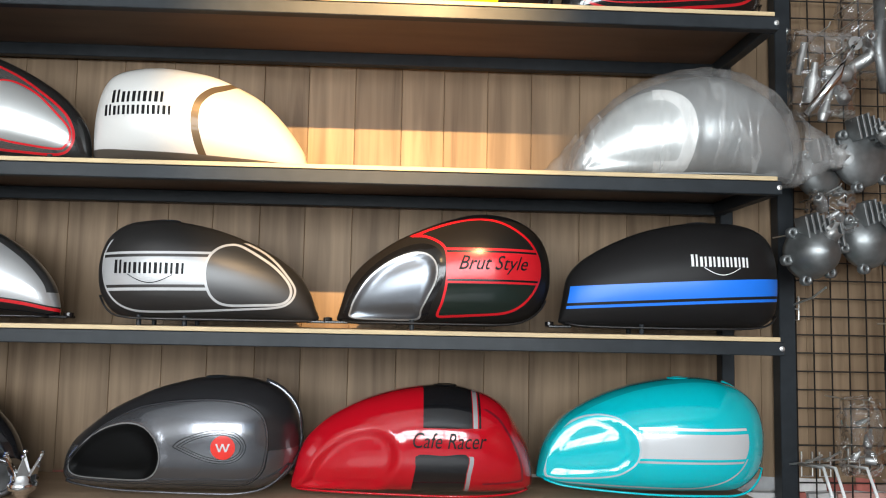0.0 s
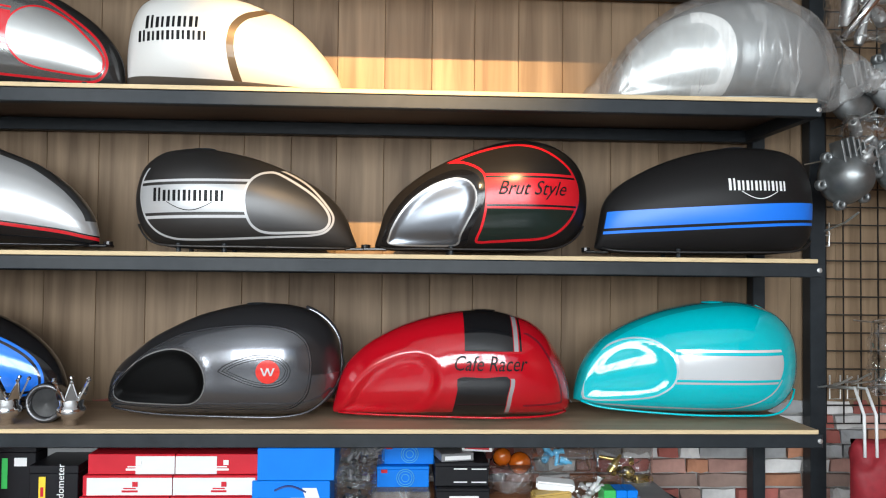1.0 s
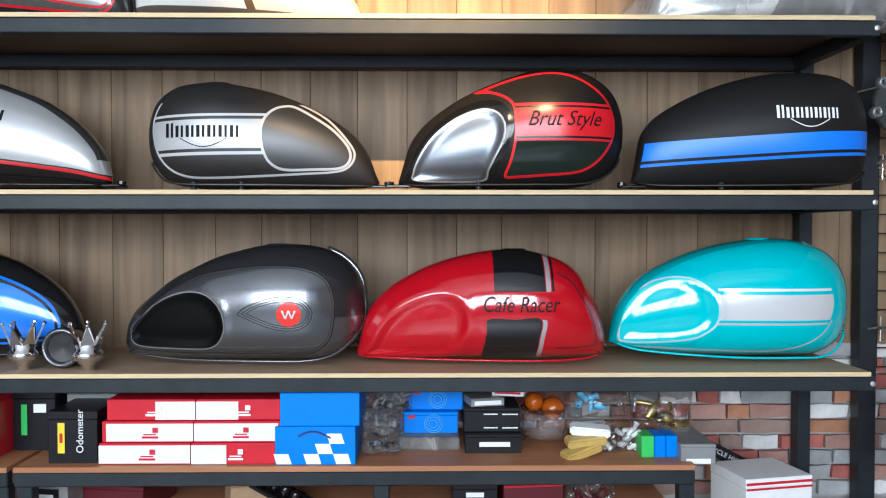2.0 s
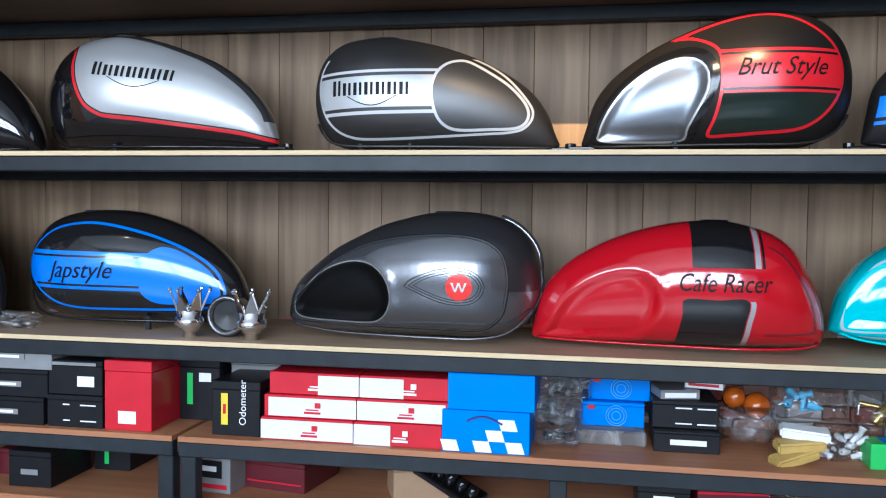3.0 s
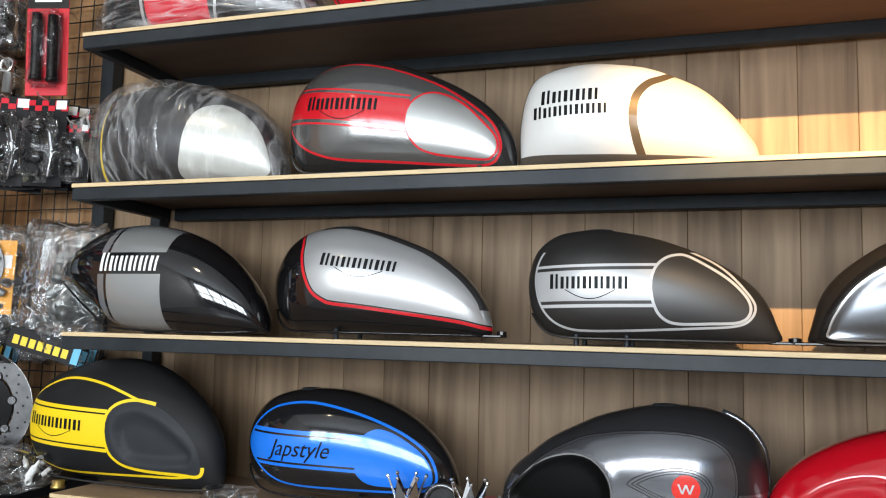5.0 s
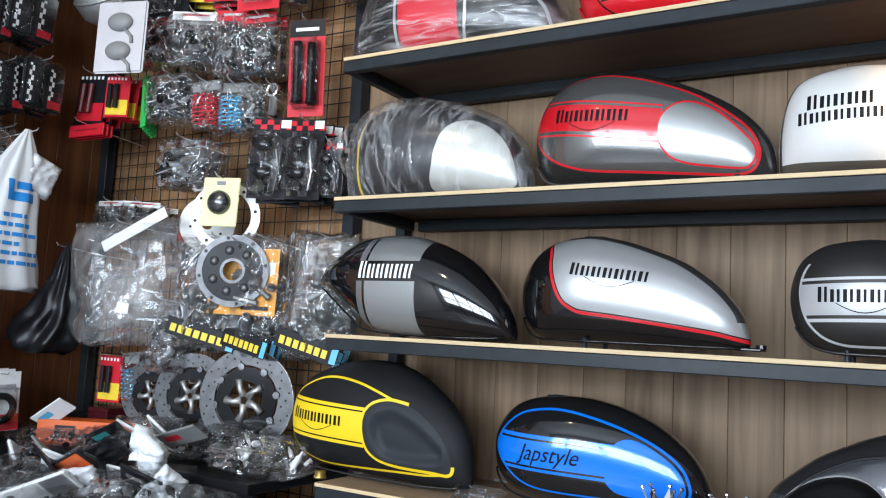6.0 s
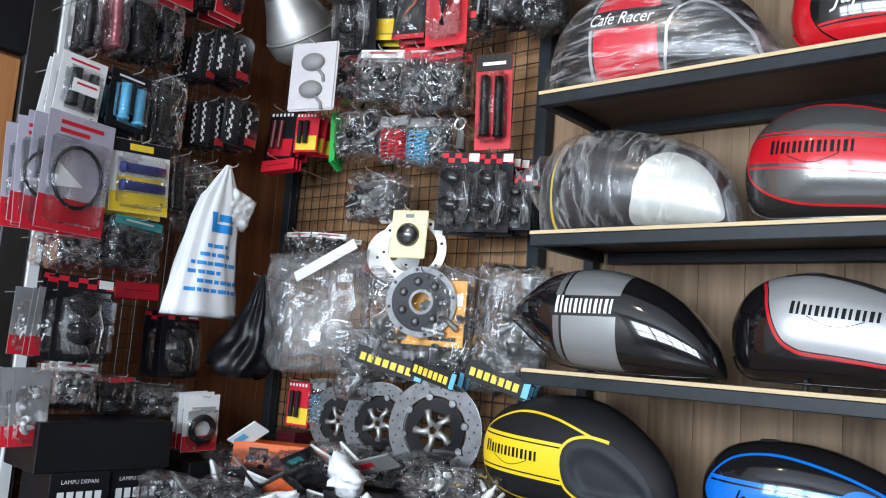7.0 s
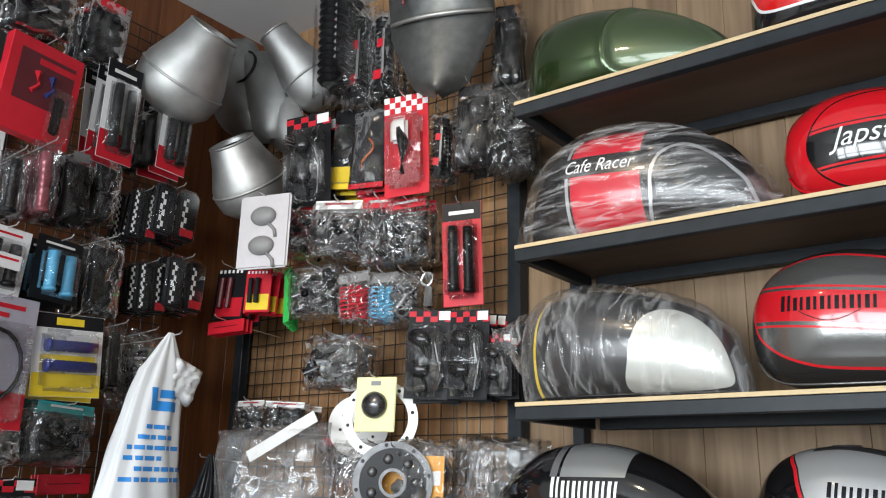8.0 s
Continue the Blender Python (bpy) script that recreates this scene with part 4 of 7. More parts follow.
t_redline = Tank(2.27, 2.79, "D", 0.255, 0.24, BULB, False, "black fuel tank with double red piping", 
    {"panel": [(.06, .3), (.2, .6), (.4, .8), (.65, .86), (.85, .7), (.93, .4), (.86, .16), (.6, .09), (.2, .1)]},
    [([("panel", 0, .006)], RED, 0, .2), ([("panel", .016, .019)], RED, 0, .2)], (0.01, 0.01, 0.011), 0.14, 0, 0.9)

# shelf E
t_green = Tank(-0.045, 0.565, "E", 0.268, 0.25, BOXY, True, "metallic olive green fuel tank with knee recess", 
    {"knee": [(.49, .15), (.47, .5), (.53, .78), (.66, .84), (.82, .55), (.94, .25), (.9, .1), (.7, .08)]},
    [([("knee", 0, None)], (.055, .085, .036), .4, .32), ([("rim", None, .01), ("v", None, .1)], (.02, .03, .015), .4, .3)], (0.030, 0.056, 0.016), 0.22, 0.6, 0.7, dent=("knee", 0.014, 0.02), tail=False, pegs=(), turn=-2)
t_redtop = Tank(0.585, 1.10, "E", 0.255, 0.25, BOXY, True, "red fuel tank with white line over a black foot", 
    {"foot": [(-.2, -.3), (1.2, -.3), (1.2, .18), (.6, .2), (.15, .24), (.03, .5), (-.05, 1.1), (-.2, 1.1)]},
    [([("foot", 0, None)], BLK, 0, .15), ([("foot", -.006, 0)], WHT, 0, .3)], (0.62, 0.012, 0.012), 0.14, 0, 0.9, tail=False, pegs=())

# ---- wall panels ----
def boards(name, label, material, x0, x1, z0, z1, step, face, m):
    """Upright tongue boards with shadow gaps; local x along the wall, the face towards -y."""
    wall = thing(name, m, label, "wall", kind="structure")
    rnd = random.Random(5)
    x = x0
    while x < x1 - 0.01:
        w = min(step * rnd.uniform(0.92, 1.08), x1 - x)
        part("wall_board", box(x + 0.0003, x + w - 0.0003, 0, 0.0195, z0, z1, 0.0012), material, wall)
        x += w
    return wall


boards("panelling_north", "grey-brown upright wood-grain panels behind the shelves", PANEL, -0.232, 5.0, 0.99, ZC, 0.129, 0, pose(0, WY, 0))
boards("panelling_corner", "orange-brown upright wood panels behind the wire grid", WARM_PANEL, WX, -0.232, 0.0, ZC, 0.132, 0, pose(0, WY, 0))
boards("panelling_west", "red-brown upright wood panels on the side wall", RED_WOOD, -1.30, WY, 0.0, ZC, 0.145, 0, pose(WX, 0, 0, 0, 0, 90))

# ---- plastic wraps over tanks ----
def wrap(tank, width, outline, grow, material, seed, tails=(), rough=1.0):
    """Crumpled film over a tank, with gathered tails: (side, length, rise)."""
    L, H = tank.L * grow, tank.H * (grow + 0.03)
    top, bot = curve_at(outline[0]), curve_at(outline[1])
    NU, NV = 110, 60
    U = (1 - np.cos(np.pi * np.arange(NU + 1) / NU)) / 2
    plan = (1 - np.abs(2 * U - 1) ** 3.2) ** 0.5 * (1 - 0.25 * U ** 2)
    bm = bmesh.new()
    rings = []
    sgn = 1 if tank.full_left else -1
    for i, u in enumerate(U):
        zt, zb = float(top(np.array([u]))[0]) * H, float(bot(np.array([u]))[0]) * H
        ring = []
        for j in range(NV):
            a = 2 * math.pi * j / NV
            c, s = math.cos(a), math.sin(a)
            y = width * 0.54 * plan[i] * math.copysign(abs(c) ** 0.72, c) * (1 - 0.2 * max(0, s) ** 2)
            z = (zt + zb) / 2 + (zt - zb) / 2 * math.copysign(abs(s) ** 0.88, s) + 0.004
            x = (u - 0.5) * L * sgn
            p = Vector((x, y, z))
            # long creases pulled towards the tails, and fine crumple
            k = 0.006 * (1 - 2.4 * abs(noise.noise(Vector((x * 4 + seed, y * 8, z * 26 + x * 12))))) + 0.005 * (1 - 2.4 * abs(noise.noise(Vector((x * 20, y * 14 + seed, z * 18))))) + 0.004
            d = Vector((0, p.y, (z - H * 0.4) * 0.8))
            if d.length > 1e-4:
                p += d.normalized() * k * rough
            p.z = max(p.z, 0.003)
            ring.append(bm.verts.new(p))
        rings.append(ring)
    for lo, hi in zip(rings, rings[1:]):
        for j in range(NV):
            bm.faces.new((lo[j], lo[(j + 1) % NV], hi[(j + 1) % NV], hi[j]))
    for side, length, rise, foot in tails:
        x0 = side * L * 0.44
        n_, m_ = 16, 26
        g = []
        for i in range(n_ + 1):
            f = i / n_
            row = []
            for j in range(m_):
                a = 2 * math.pi * j / m_
                r = (1 - f) * 0.075 + 0.012 + 0.02 * abs(f - 0.75)
                r *= 1 + 0.35 * noise.noise(Vector((a * 1.9 + seed, f * 2.5, seed)))
                row.append(bm.verts.new((x0 + side * (length * f), r * math.cos(a) * 1.1, max(0.004, foot + rise * f + r * math.sin(a)))))
            g.append(row)
        for lo, hi in zip(g, g[1:]):
            for j in range(m_):
                bm.faces.new((lo[j], lo[(j + 1) % m_], hi[(j + 1) % m_], hi[j]))
    return part("plastic_wrap", bm, material, tank.ob, "crumpled clear plastic wrap", smooth=True)


wrap(t_wrapgrey, 0.27, WRAPPED, 1.05, FILM, 1.0, ((-1, 0.15, 0.06, 0.15),), 0.6)
wrap(t_wrapsilver, 0.27, DOME, 1.07, SMOKE, 4.0, ((1, 0.17, -0.02, 0.10), (-1, 0.10, -0.02, 0.02)), 0.4)
wrap(t_wrapcafe, 0.27, DOME, 1.06, STREAKED, 7.0, ((-1, 0.06, 0.0, 0.05), (1, 0.05, 0, 0.04)), 0.4)


# ---- crown nuts and the small gauge on the tank shelf ----
def crown(x, y, z, turn):
    c = thing("crown_ornament", pose(x, y, z, 0, 0, turn) @ Matrix.Diagonal((1.25, 1.25, 1.25, 1)), "chrome crown-shaped ornament on a threaded foot", "ornament", "chrome crowns")
    part("foot", lathe([(0, 0), (0.012, 0), (0.012, 0.012), (0.017, 0.013), (0.017, 0.018), (0.024, 0.02), (0.026, 0.027), (0.024, 0.034), (0.021, 0.036), (0.022, 0.046), (0.02, 0.048), (0, 0.048)], 24), CHROME, c, smooth=True)
    for k in range(6):
        a = k * math.pi / 3 + 0.2
        bm = bmesh.new()
        b = [bm.verts.new(p) for p in ((-0.011, -0.0015, 0), (0.011, -0.0015, 0), (0.0, -0.0015, 0.036), (-0.011, 0.0015, 0), (0.011, 0.0015, 0), (0.0, 0.0015, 0.036))]
        for f in ((0, 1, 2), (5, 4, 3), (0, 3, 4, 1), (1, 4, 5, 2), (2, 5, 3, 0)):
            bm.faces.new([b[i] for i in f])
        s = bmesh.new(); bmesh.ops.create_uvsphere(s, u_segments=10, v_segments=6, radius=0.0038)
        joined(bm, s, pose(0, 0, 0.038))
        part("prong", bm, CHROME, c, m=pose(0.019 * math.cos(a), 0.019 * math.sin(a), 0.046, 0, 0, math.degrees(a) + 90) @ pose(0, 0, 0, 22))
    return c


crown(0.907, 0.055, LEVELS["A"], 10)
crown(1.051, 0.045, LEVELS["A"], 40)
meter = thing("round_gauge", pose(0.983, 0.085, LEVELS["A"] + 0.0455, 90, 0, 0) @ Matrix.Diagonal((1.1, 1.1, 1.1, 1)), "small round gauge with chrome rim lying on its edge", "gauge")
part("housing", lathe([(0, -0.05), (0.03, -0.05), (0.036, -0.03), (0.038, 0.0), (0.039, 0.012)], 32), GLOSS_BLACK, meter, smooth=True)
part("rim", lathe([(0.039, 0.008), (0.041, 0.013), (0.039, 0.018), (0.032, 0.018), (0.029, 0.008)], 32), DARK_CHROME, meter, smooth=True)
part("dial", lathe([(0, 0.006), (0.030, 0.008)], 24), mat("gauge_face", (0.05, 0.05, 0.05), 0.2, 0.4, 0.4, 60), meter)
brass_nut = thing("brass_foot", pose(-0.03, 0.06, LEVELS["A"]), "small brass spacer under the matt black tank", "spacer")
part("ring", lathe([(0, 0), (0.017, 0), (0.018, 0.006), (0.015, 0.008), (0.015, 0.02), (0, 0.02)], 20), BRASS, brass_nut, smooth=True)


# ---- lower racks ----
LOW, LOWER = 0.803, 0.655


def low_rack(x0, x1, posts, label):
    r = thing("low_rack", pose(0, 0, 0), label, "rack", "low racks under the tank shelf")
    for z in (LOW, LOWER, 0.30):
        part("shelf_board", box(x0, x1, 0.0, 0.34, z - 0.012, z, 0.001), SHELF_RED, r)
        part("front_rail", box(x0, x1, 0.002, 0.026, z - 0.043, z - 0.0125, 0.002) if z == LOW else box(x0, x1, 0.03, 0.05, z - 0.035, z - 0.0125, 0.002), BLACK_STEEL, r)
        part("back_rail", box(x0, x1, 0.315, 0.34, z - 0.035, z - 0.0125, 0.002), BLACK_STEEL, r)
    for x in posts:
        part("post", box(x, x + 0.034, 0.005, 0.037, 0, LOW - 0.0435, 0.002), BLACK_STEEL, r)
        part("post", box(x, x + 0.034, 0.3405, 0.37, 0, LOW - 0.013, 0.002), BLACK_STEEL, r)
    return r


low_rack(0.0, 0.895, (0.005, 0.861), "black steel low rack with red-brown shelves full of cartons")
low_rack(0.908, 2.37, (0.912, 1.675, 2.336), "long black steel low rack with red-brown shelves of cartons")

C_BLACK = mat("black_carton", (0.011, 0.011, 0.013), 0.38, 0, 0.25, 25, spec=0.2)
C_RED = mat("red_carton", (0.55, 0.016, 0.03), 0.35, 0, 0.15, 20, spec=0.3)
C_BLUE = mat("blue_carton", (0.0, 0.19, 0.72), 0.5, 0, 0.1, 20, spec=0.2)
C_MAROON = mat("maroon_carton", (0.10, 0.012, 0.018), 0.35, 0, 0.2, 20)
C_GREY = mat("grey_carton", (0.22, 0.22, 0.22), 0.45, 0, 0.2, 20)
C_WHITE = mat("white_print", (0.80, 0.80, 0.79), 0.45, 0, 0.06, 40)
C_GREEN = mat("green_print", (0.04, 0.50, 0.10), 0.4, 0, 0.1, 40)
C_YELLOW = mat("yellow_print", (0.80, 0.58, 0.03), 0.4, 0, 0.1, 40)
C_ORANGE = mat("orange_carton", (0.72, 0.13, 0.02), 0.4, 0, 0.15, 25)
C_TEAL = mat("teal_print", (0.02, 0.30, 0.30), 0.4, 0, 0.1, 40)
C_KRAFT = mat("brown_cardboard", (0.36, 0.23, 0.13), 0.75, 0, 0.15, 30)
C_PINK = mat("pink_plastic", (0.34, 0.10, 0.12), 0.25, 0.3, 0.1, 30)
C_SKY = mat("sky_blue_print", (0.12, 0.45, 0.70), 0.35, 0, 0.1, 40)
C_LILAC = mat("lilac_grey_card", (0.42, 0.40, 0.47), 0.4, 0, 0.12, 25)
C_PRINT = mat("blue_bag_print", (0.03, 0.26, 0.70), 0.45, 0, 0.1, 25)
C_NAVY = mat("dark_blue_rubber", (0.02, 0.03, 0.16), 0.4, 0, 0.15, 40)
C_AMBER = mat("amber_lens", (0.42, 0.085, 0.006), 0.12, 0, 0.15, 40)
BAG_WHITE = mat("white_carrier_bag", (0.76, 0.78, 0.80), 0.4, 0, 0.06, 12)
BAG_BLACK = mat("black_carrier_bag", (0.005, 0.005, 0.006), 0.28, 0, 0.2, 12, 0.3, spec=0.2)


def print_on(parent, x0, x1, z0, z1, material, y=-0.0012, name="print"):
    """A printed patch lying on a front face."""
    return part(name, box(x0, x1, y, y + 0.0008, z0, z1), material, parent)


def carton(x0, x1, y, z0, z1, depth, material, label, prints=(), turn=0.0, lid=True, words=None, category="carton", group="cartons on the low racks"):
    w, h = x1 - x0, z1 - z0
    c = thing("carton", pose((x0 + x1) / 2, y, z0, 0, 0, turn), label, category, group)
    part("body", box(-w / 2, w / 2, 0, depth, 0, h * (0.84 if lid else 1), 0.0012), material, c)
    if lid:
        part("lid", box(-w / 2 - 0.0008, w / 2 + 0.0008, -0.0008, depth + 0.0008, h * 0.845, h, 0.0014), material, c)
    for i, (a, b, lo, hi, mtl) in enumerate(prints):
        print_on(c, -w / 2 + a * w, -w / 2 + b * w, lo * h, hi * h, mtl, -0.0022 - 0.0009 * i)
    if words:
        text, size, a, lo, mtl, upright = words
        bm = text_bm(text, size)
        part("lettering", bm, mtl, c, m=pose(-w / 2 + a * w, -0.0026, lo * h, 0, -90 if upright else 0, 0))
    return c


LBL = "carton on the red-brown low shelf"
Z1, Z2, Z3 = LOW, LOW + 0.0465, LOW + 0.093
carton(1.463, 1.636, 0.012, LOW, 0.886, 0.2, C_BLUE, "blue " + LBL + " with white chequers", lid=False)
carton(1.474, 1.645, 0.012, 0.887, 0.972, 0.2, C_BLUE, "plain bright blue carton stacked on a blue carton")
chk = thing("chequer_label", pose(1.463, 0.010, LOW), "white chequer print on the blue carton", "label")
for i in range(5):
    for j in range(3):
        if (i + j) % 2 == 0 and j <= i * 0.8:
            x, z, q = 0.004 + i * 0.032 - j * 0.007, 0.002 + j * 0.022, bmesh.new()
            front = [q.verts.new(v) for v in ((x, 0, z), (x + 0.032, 0, z), (x + 0.025, 0, z + 0.022), (x - 0.007, 0, z + 0.022))]
            rear = [q.verts.new(v.co + Vector((0, 0.0008, 0))) for v in front]
            q.faces.new(front); q.faces.new(rear[::-1])
            for k in range(4):
                q.faces.new((front[k], rear[k], rear[(k + 1) % 4], front[(k + 1) % 4]))
            part("check", q, C_WHITE, chk)
part("swoosh", tube([(0.05 + 0.01 * k, 0, 0.062 + 0.010 * math.sin(k * 0.5)) for k in range(8)], 0.0025, 5), C_NAVY, chk)
FOIL = mat("bright_foil_print", (0.86, 0.85, 0.85), 0.25, 0.25, 0.08, 9, stretch=(1, 1, 4))
for x0, x1, y, z0, z1, a, b in ((1.083, 1.279, 0.02, Z1, Z2, 0.0, 1.0), (1.281, 1.462, 0.02, Z1, Z2, 0.0, 0.42), (1.089, 1.285, 0.022, Z2 + 0.001, Z3, 0.05, 1.0), (1.287, 1.478, 0.022, Z2 + 0.001, Z3, 0.0, 0.95),
                              (1.097, 1.288, 0.03, Z3 + 0.001, Z3 + 0.046, 0.55, 1.0), (1.290, 1.480, 0.03, Z3 + 0.001, Z3 + 0.046, 0.0, 0.48)):
    whole = b - a > 0.8
    carton(x0, x1, y, z0, z1, 0.16, C_RED, "flat red carton with silver foil print in a stack",
           ((a, b, 0.06 if whole else 0.02, 0.9, FOIL), (0.44, 0.62, 0.2, 0.3, C_RED if whole else C_WHITE), (0.46, 0.6, 0.36, 0.42, C_RED if whole else C_WHITE), (0.56, 0.62, 0.48, 0.72, C_RED if whole else C_WHITE)), lid=False)
carton(0.970, 1.076, 0.03, LOW, 0.917, 0.15, C_BLACK, "black carton with yellow mark and white wording", ((0.2, 0.34, 0.2, 0.78, C_YELLOW), (0.24, 0.30, 0.4, 0.58, C_RED)), words=("Odometer", 0.022, 0.72, 0.2, C_WHITE, True))
carton(0.950, 1.067, 0.17, LOW, 0.950, 0.12, C_GREY, "grey film-wrapped carton behind a black one")
carton(0.840, 0.936, 0.14, LOW, 0.944, 0.14, C_BLACK, "tall black carton with green mark", ((0.2, 0.34, 0.25, 0.75, C_GREEN), (0.5, 0.8, 0.62, 0.76, C_WHITE)))
carton(0.730, 0.838, 0.02, LOW, 0.952, 0.16, C_RED, "large red carton with a white price sticker", ((0.3, 0.68, 0.1, 0.28, C_WHITE),))
carton(0.594, 0.725, 0.02, LOW, 0.872, 0.16, C_BLACK, "black carton with outlined white letters", ((0.3, 0.42, 0.2, 0.24, C_WHITE), (0.3, 0.42, 0.7, 0.74, C_WHITE), (0.62, 0.9, 0.2, 0.24, C_WHITE), (0.62, 0.9, 0.7, 0.74, C_WHITE)))
carton(0.594, 0.722, 0.024, 0.873, 0.947, 0.16, C_BLACK, "film-wrapped black carton with a white sticker", ((0.55, 0.86, 0.25, 0.55, C_WHITE), (0.06, 0.9, 0.86, 0.95, C_GREY)))
for x0, x1, h in ((0.397, 0.585, 3), (0.184, 0.384, 3), (0.02, 0.172, 3)):
    for k in range(h):
        z0 = LOW + k * 0.0605
        carton(x0 + 0.004 * k, x1 + 0.01 * k, 0.02, z0, z0 + 0.0595, 0.17, C_BLACK if k != 2 else C_GREY if x0 > 0.3 else C_BLACK, "flat dark carton with an oval pale mark, stacked", ((0.3, 0.68, 0.36, 0.56, C_GREY), (0.36, 0.62, 0.41, 0.51, C_WHITE)))
carton(1.736, 1.862, 0.16, 0.834, 0.884, 0.13, C_BLUE, "small blue carton with a round pale emblem", ((0.08, 0.2, 0.7, 0.86, C_RED),))
carton(1.747, 1.874, 0.18, 0.885, 0.938, 0.13, C_BLUE, "small blue carton with a round pale emblem", ((0.08, 0.2, 0.7, 0.86, C_RED),))
for x, z in ((1.805, 0.857), (1.815, 0.91)):
    em = thing("round_emblem", pose(x, 0.157 if z < 0.88 else 0.177, z, 90), "pale ring emblem printed on a blue carton", "emblem")
    for r in (0.021, 0.016, 0.009):
        part("ring", tube([(r * math.cos(a * math.pi / 12), r * math.sin(a * math.pi / 12), 0) for a in range(24)], 0.0009, 4, closed=True), C_SKY, em)
tray = thing("plastic_tray", pose(1.795, 0.12, LOW), "clear plastic tray under blue cartons", "tray")
part("tray_body", box(-0.07, 0.07, 0, 0.15, 0, 0.030, 0.004), SMOKE, tray)
carton(1.877, 2.004, 0.10, LOW, 0.846, 0.14, C_BLACK, "low black carton with white script mark", ((0.25, 0.8, 0.35, 0.6, C_WHITE),))
carton(1.875, 2.003, 0.12, 0.847, 0.902, 0.14, C_BLACK, "black carton with outlined white letters", ((0.35, 0.6, 0.15, 0.2, C_WHITE), (0.35, 0.6, 0.72, 0.77, C_WHITE), (0.68, 0.96, 0.15, 0.2, C_WHITE), (0.68, 0.96, 0.72, 0.77, C_WHITE)))
carton(1.89, 1.97, 0.13, 0.903, 0.922, 0.08, C_GREY, "small grey carton lying on a black carton", ((0.1, 0.9, 0.2, 0.7, C_WHITE),), turn=12)
carton(1.94, 2.015, 0.15, 0.9225, 0.94, 0.06, C_WHITE, "small white carton lying askew", ((0.1, 0.9, 0.3, 0.6, C_RED),), turn=-14)
carton(2.268, 2.296, 0.06, LOW, 0.851, 0.06, C_GREEN, "small green carton standing beside blue ones", lid=False)
for x in (2.297, 2.323):
    carton(x, x + 0.025, 0.06, LOW, 0.851, 0.06, C_BLUE, "small blue carton standing beside another", lid=False)
carton(2.347, 2.424, 0.03, 0.795, 0.84, 0.16, C_GREY, "grey clear-topped carton with white label", ((0.15, 0.85, 0.05, 0.3, C_WHITE),))
# lower level
L2 = LOWER
carton(0.882, 0.983, 0.1, L2, 0.75, 0.14, C_GREY, "film-wrapped grey carton with dark label", ((0.08, 0.92, 0.1, 0.2, C_RED), (0.2, 0.8, 0.35, 0.75, C_BLACK), (0.32, 0.68, 0.5, 0.62, C_WHITE)), turn=-8)
carton(0.990, 1.141, 0.14, L2, 0.72, 0.16, C_MAROON, "dark maroon carton with a red line", ((0.05, 0.95, 0.25, 0.3, C_RED),), turn=-10)
carton(1.848, 1.950, 0.1, L2, 0.732, 0.14, C_BLACK, "black carton with white label", ((0.3, 0.7, 0.62, 0.76, C_WHITE),))
carton(1.965, 2.105, 0.12, L2, 0.735, 0.16, C_MAROON, "dark red carton with a red edge", ((0.0, 1.0, 0.8, 0.86, C_RED),), turn=6)
carton(0.477, 0.581, 0.05, L2, 0.735, 0.15, C_BLACK, "black carton with a pale oval mark", ((0.3, 0.7, 0.35, 0.5, C_GREY),))
carton(0.590, 0.683, 0.2, L2, 0.73, 0.12, C_BLACK, "black carton with green mark", ((0.3, 0.42, 0.2, 0.8, C_GREEN), (0.55, 0.85, 0.6, 0.75, C_WHITE)))
carton(0.18, 0.40, 0.08, L2, 0.72, 0.16, C_KRAFT, "brown cardboard carton on the lower shelf", turn=4)
carton(0.38, 0.44, 0.12, L2, 0.715, 0.1, C_MAROON, "small dark red carton on the lower shelf")
moulding = thing("black_moulding", pose(1.46, 0.12, L2 + 0.05, 0, 24, -15), "ribbed black plastic moulding on a tilted carton", "plastic part")
part("base", box(-0.075, 0.075, -0.03, 0.06, -0.012, 0.0, 0.003), GLOSS_BLACK, moulding)
for k in range(5):
    part("hump", lathe([(0.012, 0), (0.012, 0.016), (0.008, 0.02), (0, 0.02)], 14), GLOSS_BLACK, moulding, m=pose(-0.055 + k * 0.027, 0.01, 0), smooth=True)
carton(1.34, 1.46, 0.13, L2, 0.735, 0.12, C_KRAFT, "brown cardboard carton under a black moulding", turn=20)
strip = thing("printed_strip", pose(2.435, 0.30, 0.800, 0, 27, 0), "black strip printed with white capitals leaning on bricks", "sign")
part("strip_body", box(0, 0.30, 0, 0.006, -0.02, 0.012, 0.001), C_BLACK, strip)
part("lettering", text_bm("MOTOR CYCLE HIGH CARBON", 0.0165), C_WHITE, strip, m=pose(0.012, -0.0012, -0.009))
carton(2.51, 2.68, 0.1, 0.60, 0.745, 0.15, C_WHITE, "white carton with red stripes", ((0.0, 1.0, 0.9, 0.94, C_RED), (0.0, 1.0, 0.82, 0.85, C_RED), (0.55, 0.8, 0.45, 0.55, C_RED)), turn=12)
side = thing("side_table", pose(2.62, 0.2, 0), "plain dark low table beside the rack", "table")
part("tabletop", box(-0.16, 0.6, -0.16, 0.19, 0.575, 0.60, 0.003), BLACK_STEEL, side)
for x in (-0.14, 0.55):
    for y in (-0.14, 0.15):
        part("leg", box(x, x + 0.03, y, y + 0.03, 0, 0.5745, 0.002), BLACK_STEEL, side)


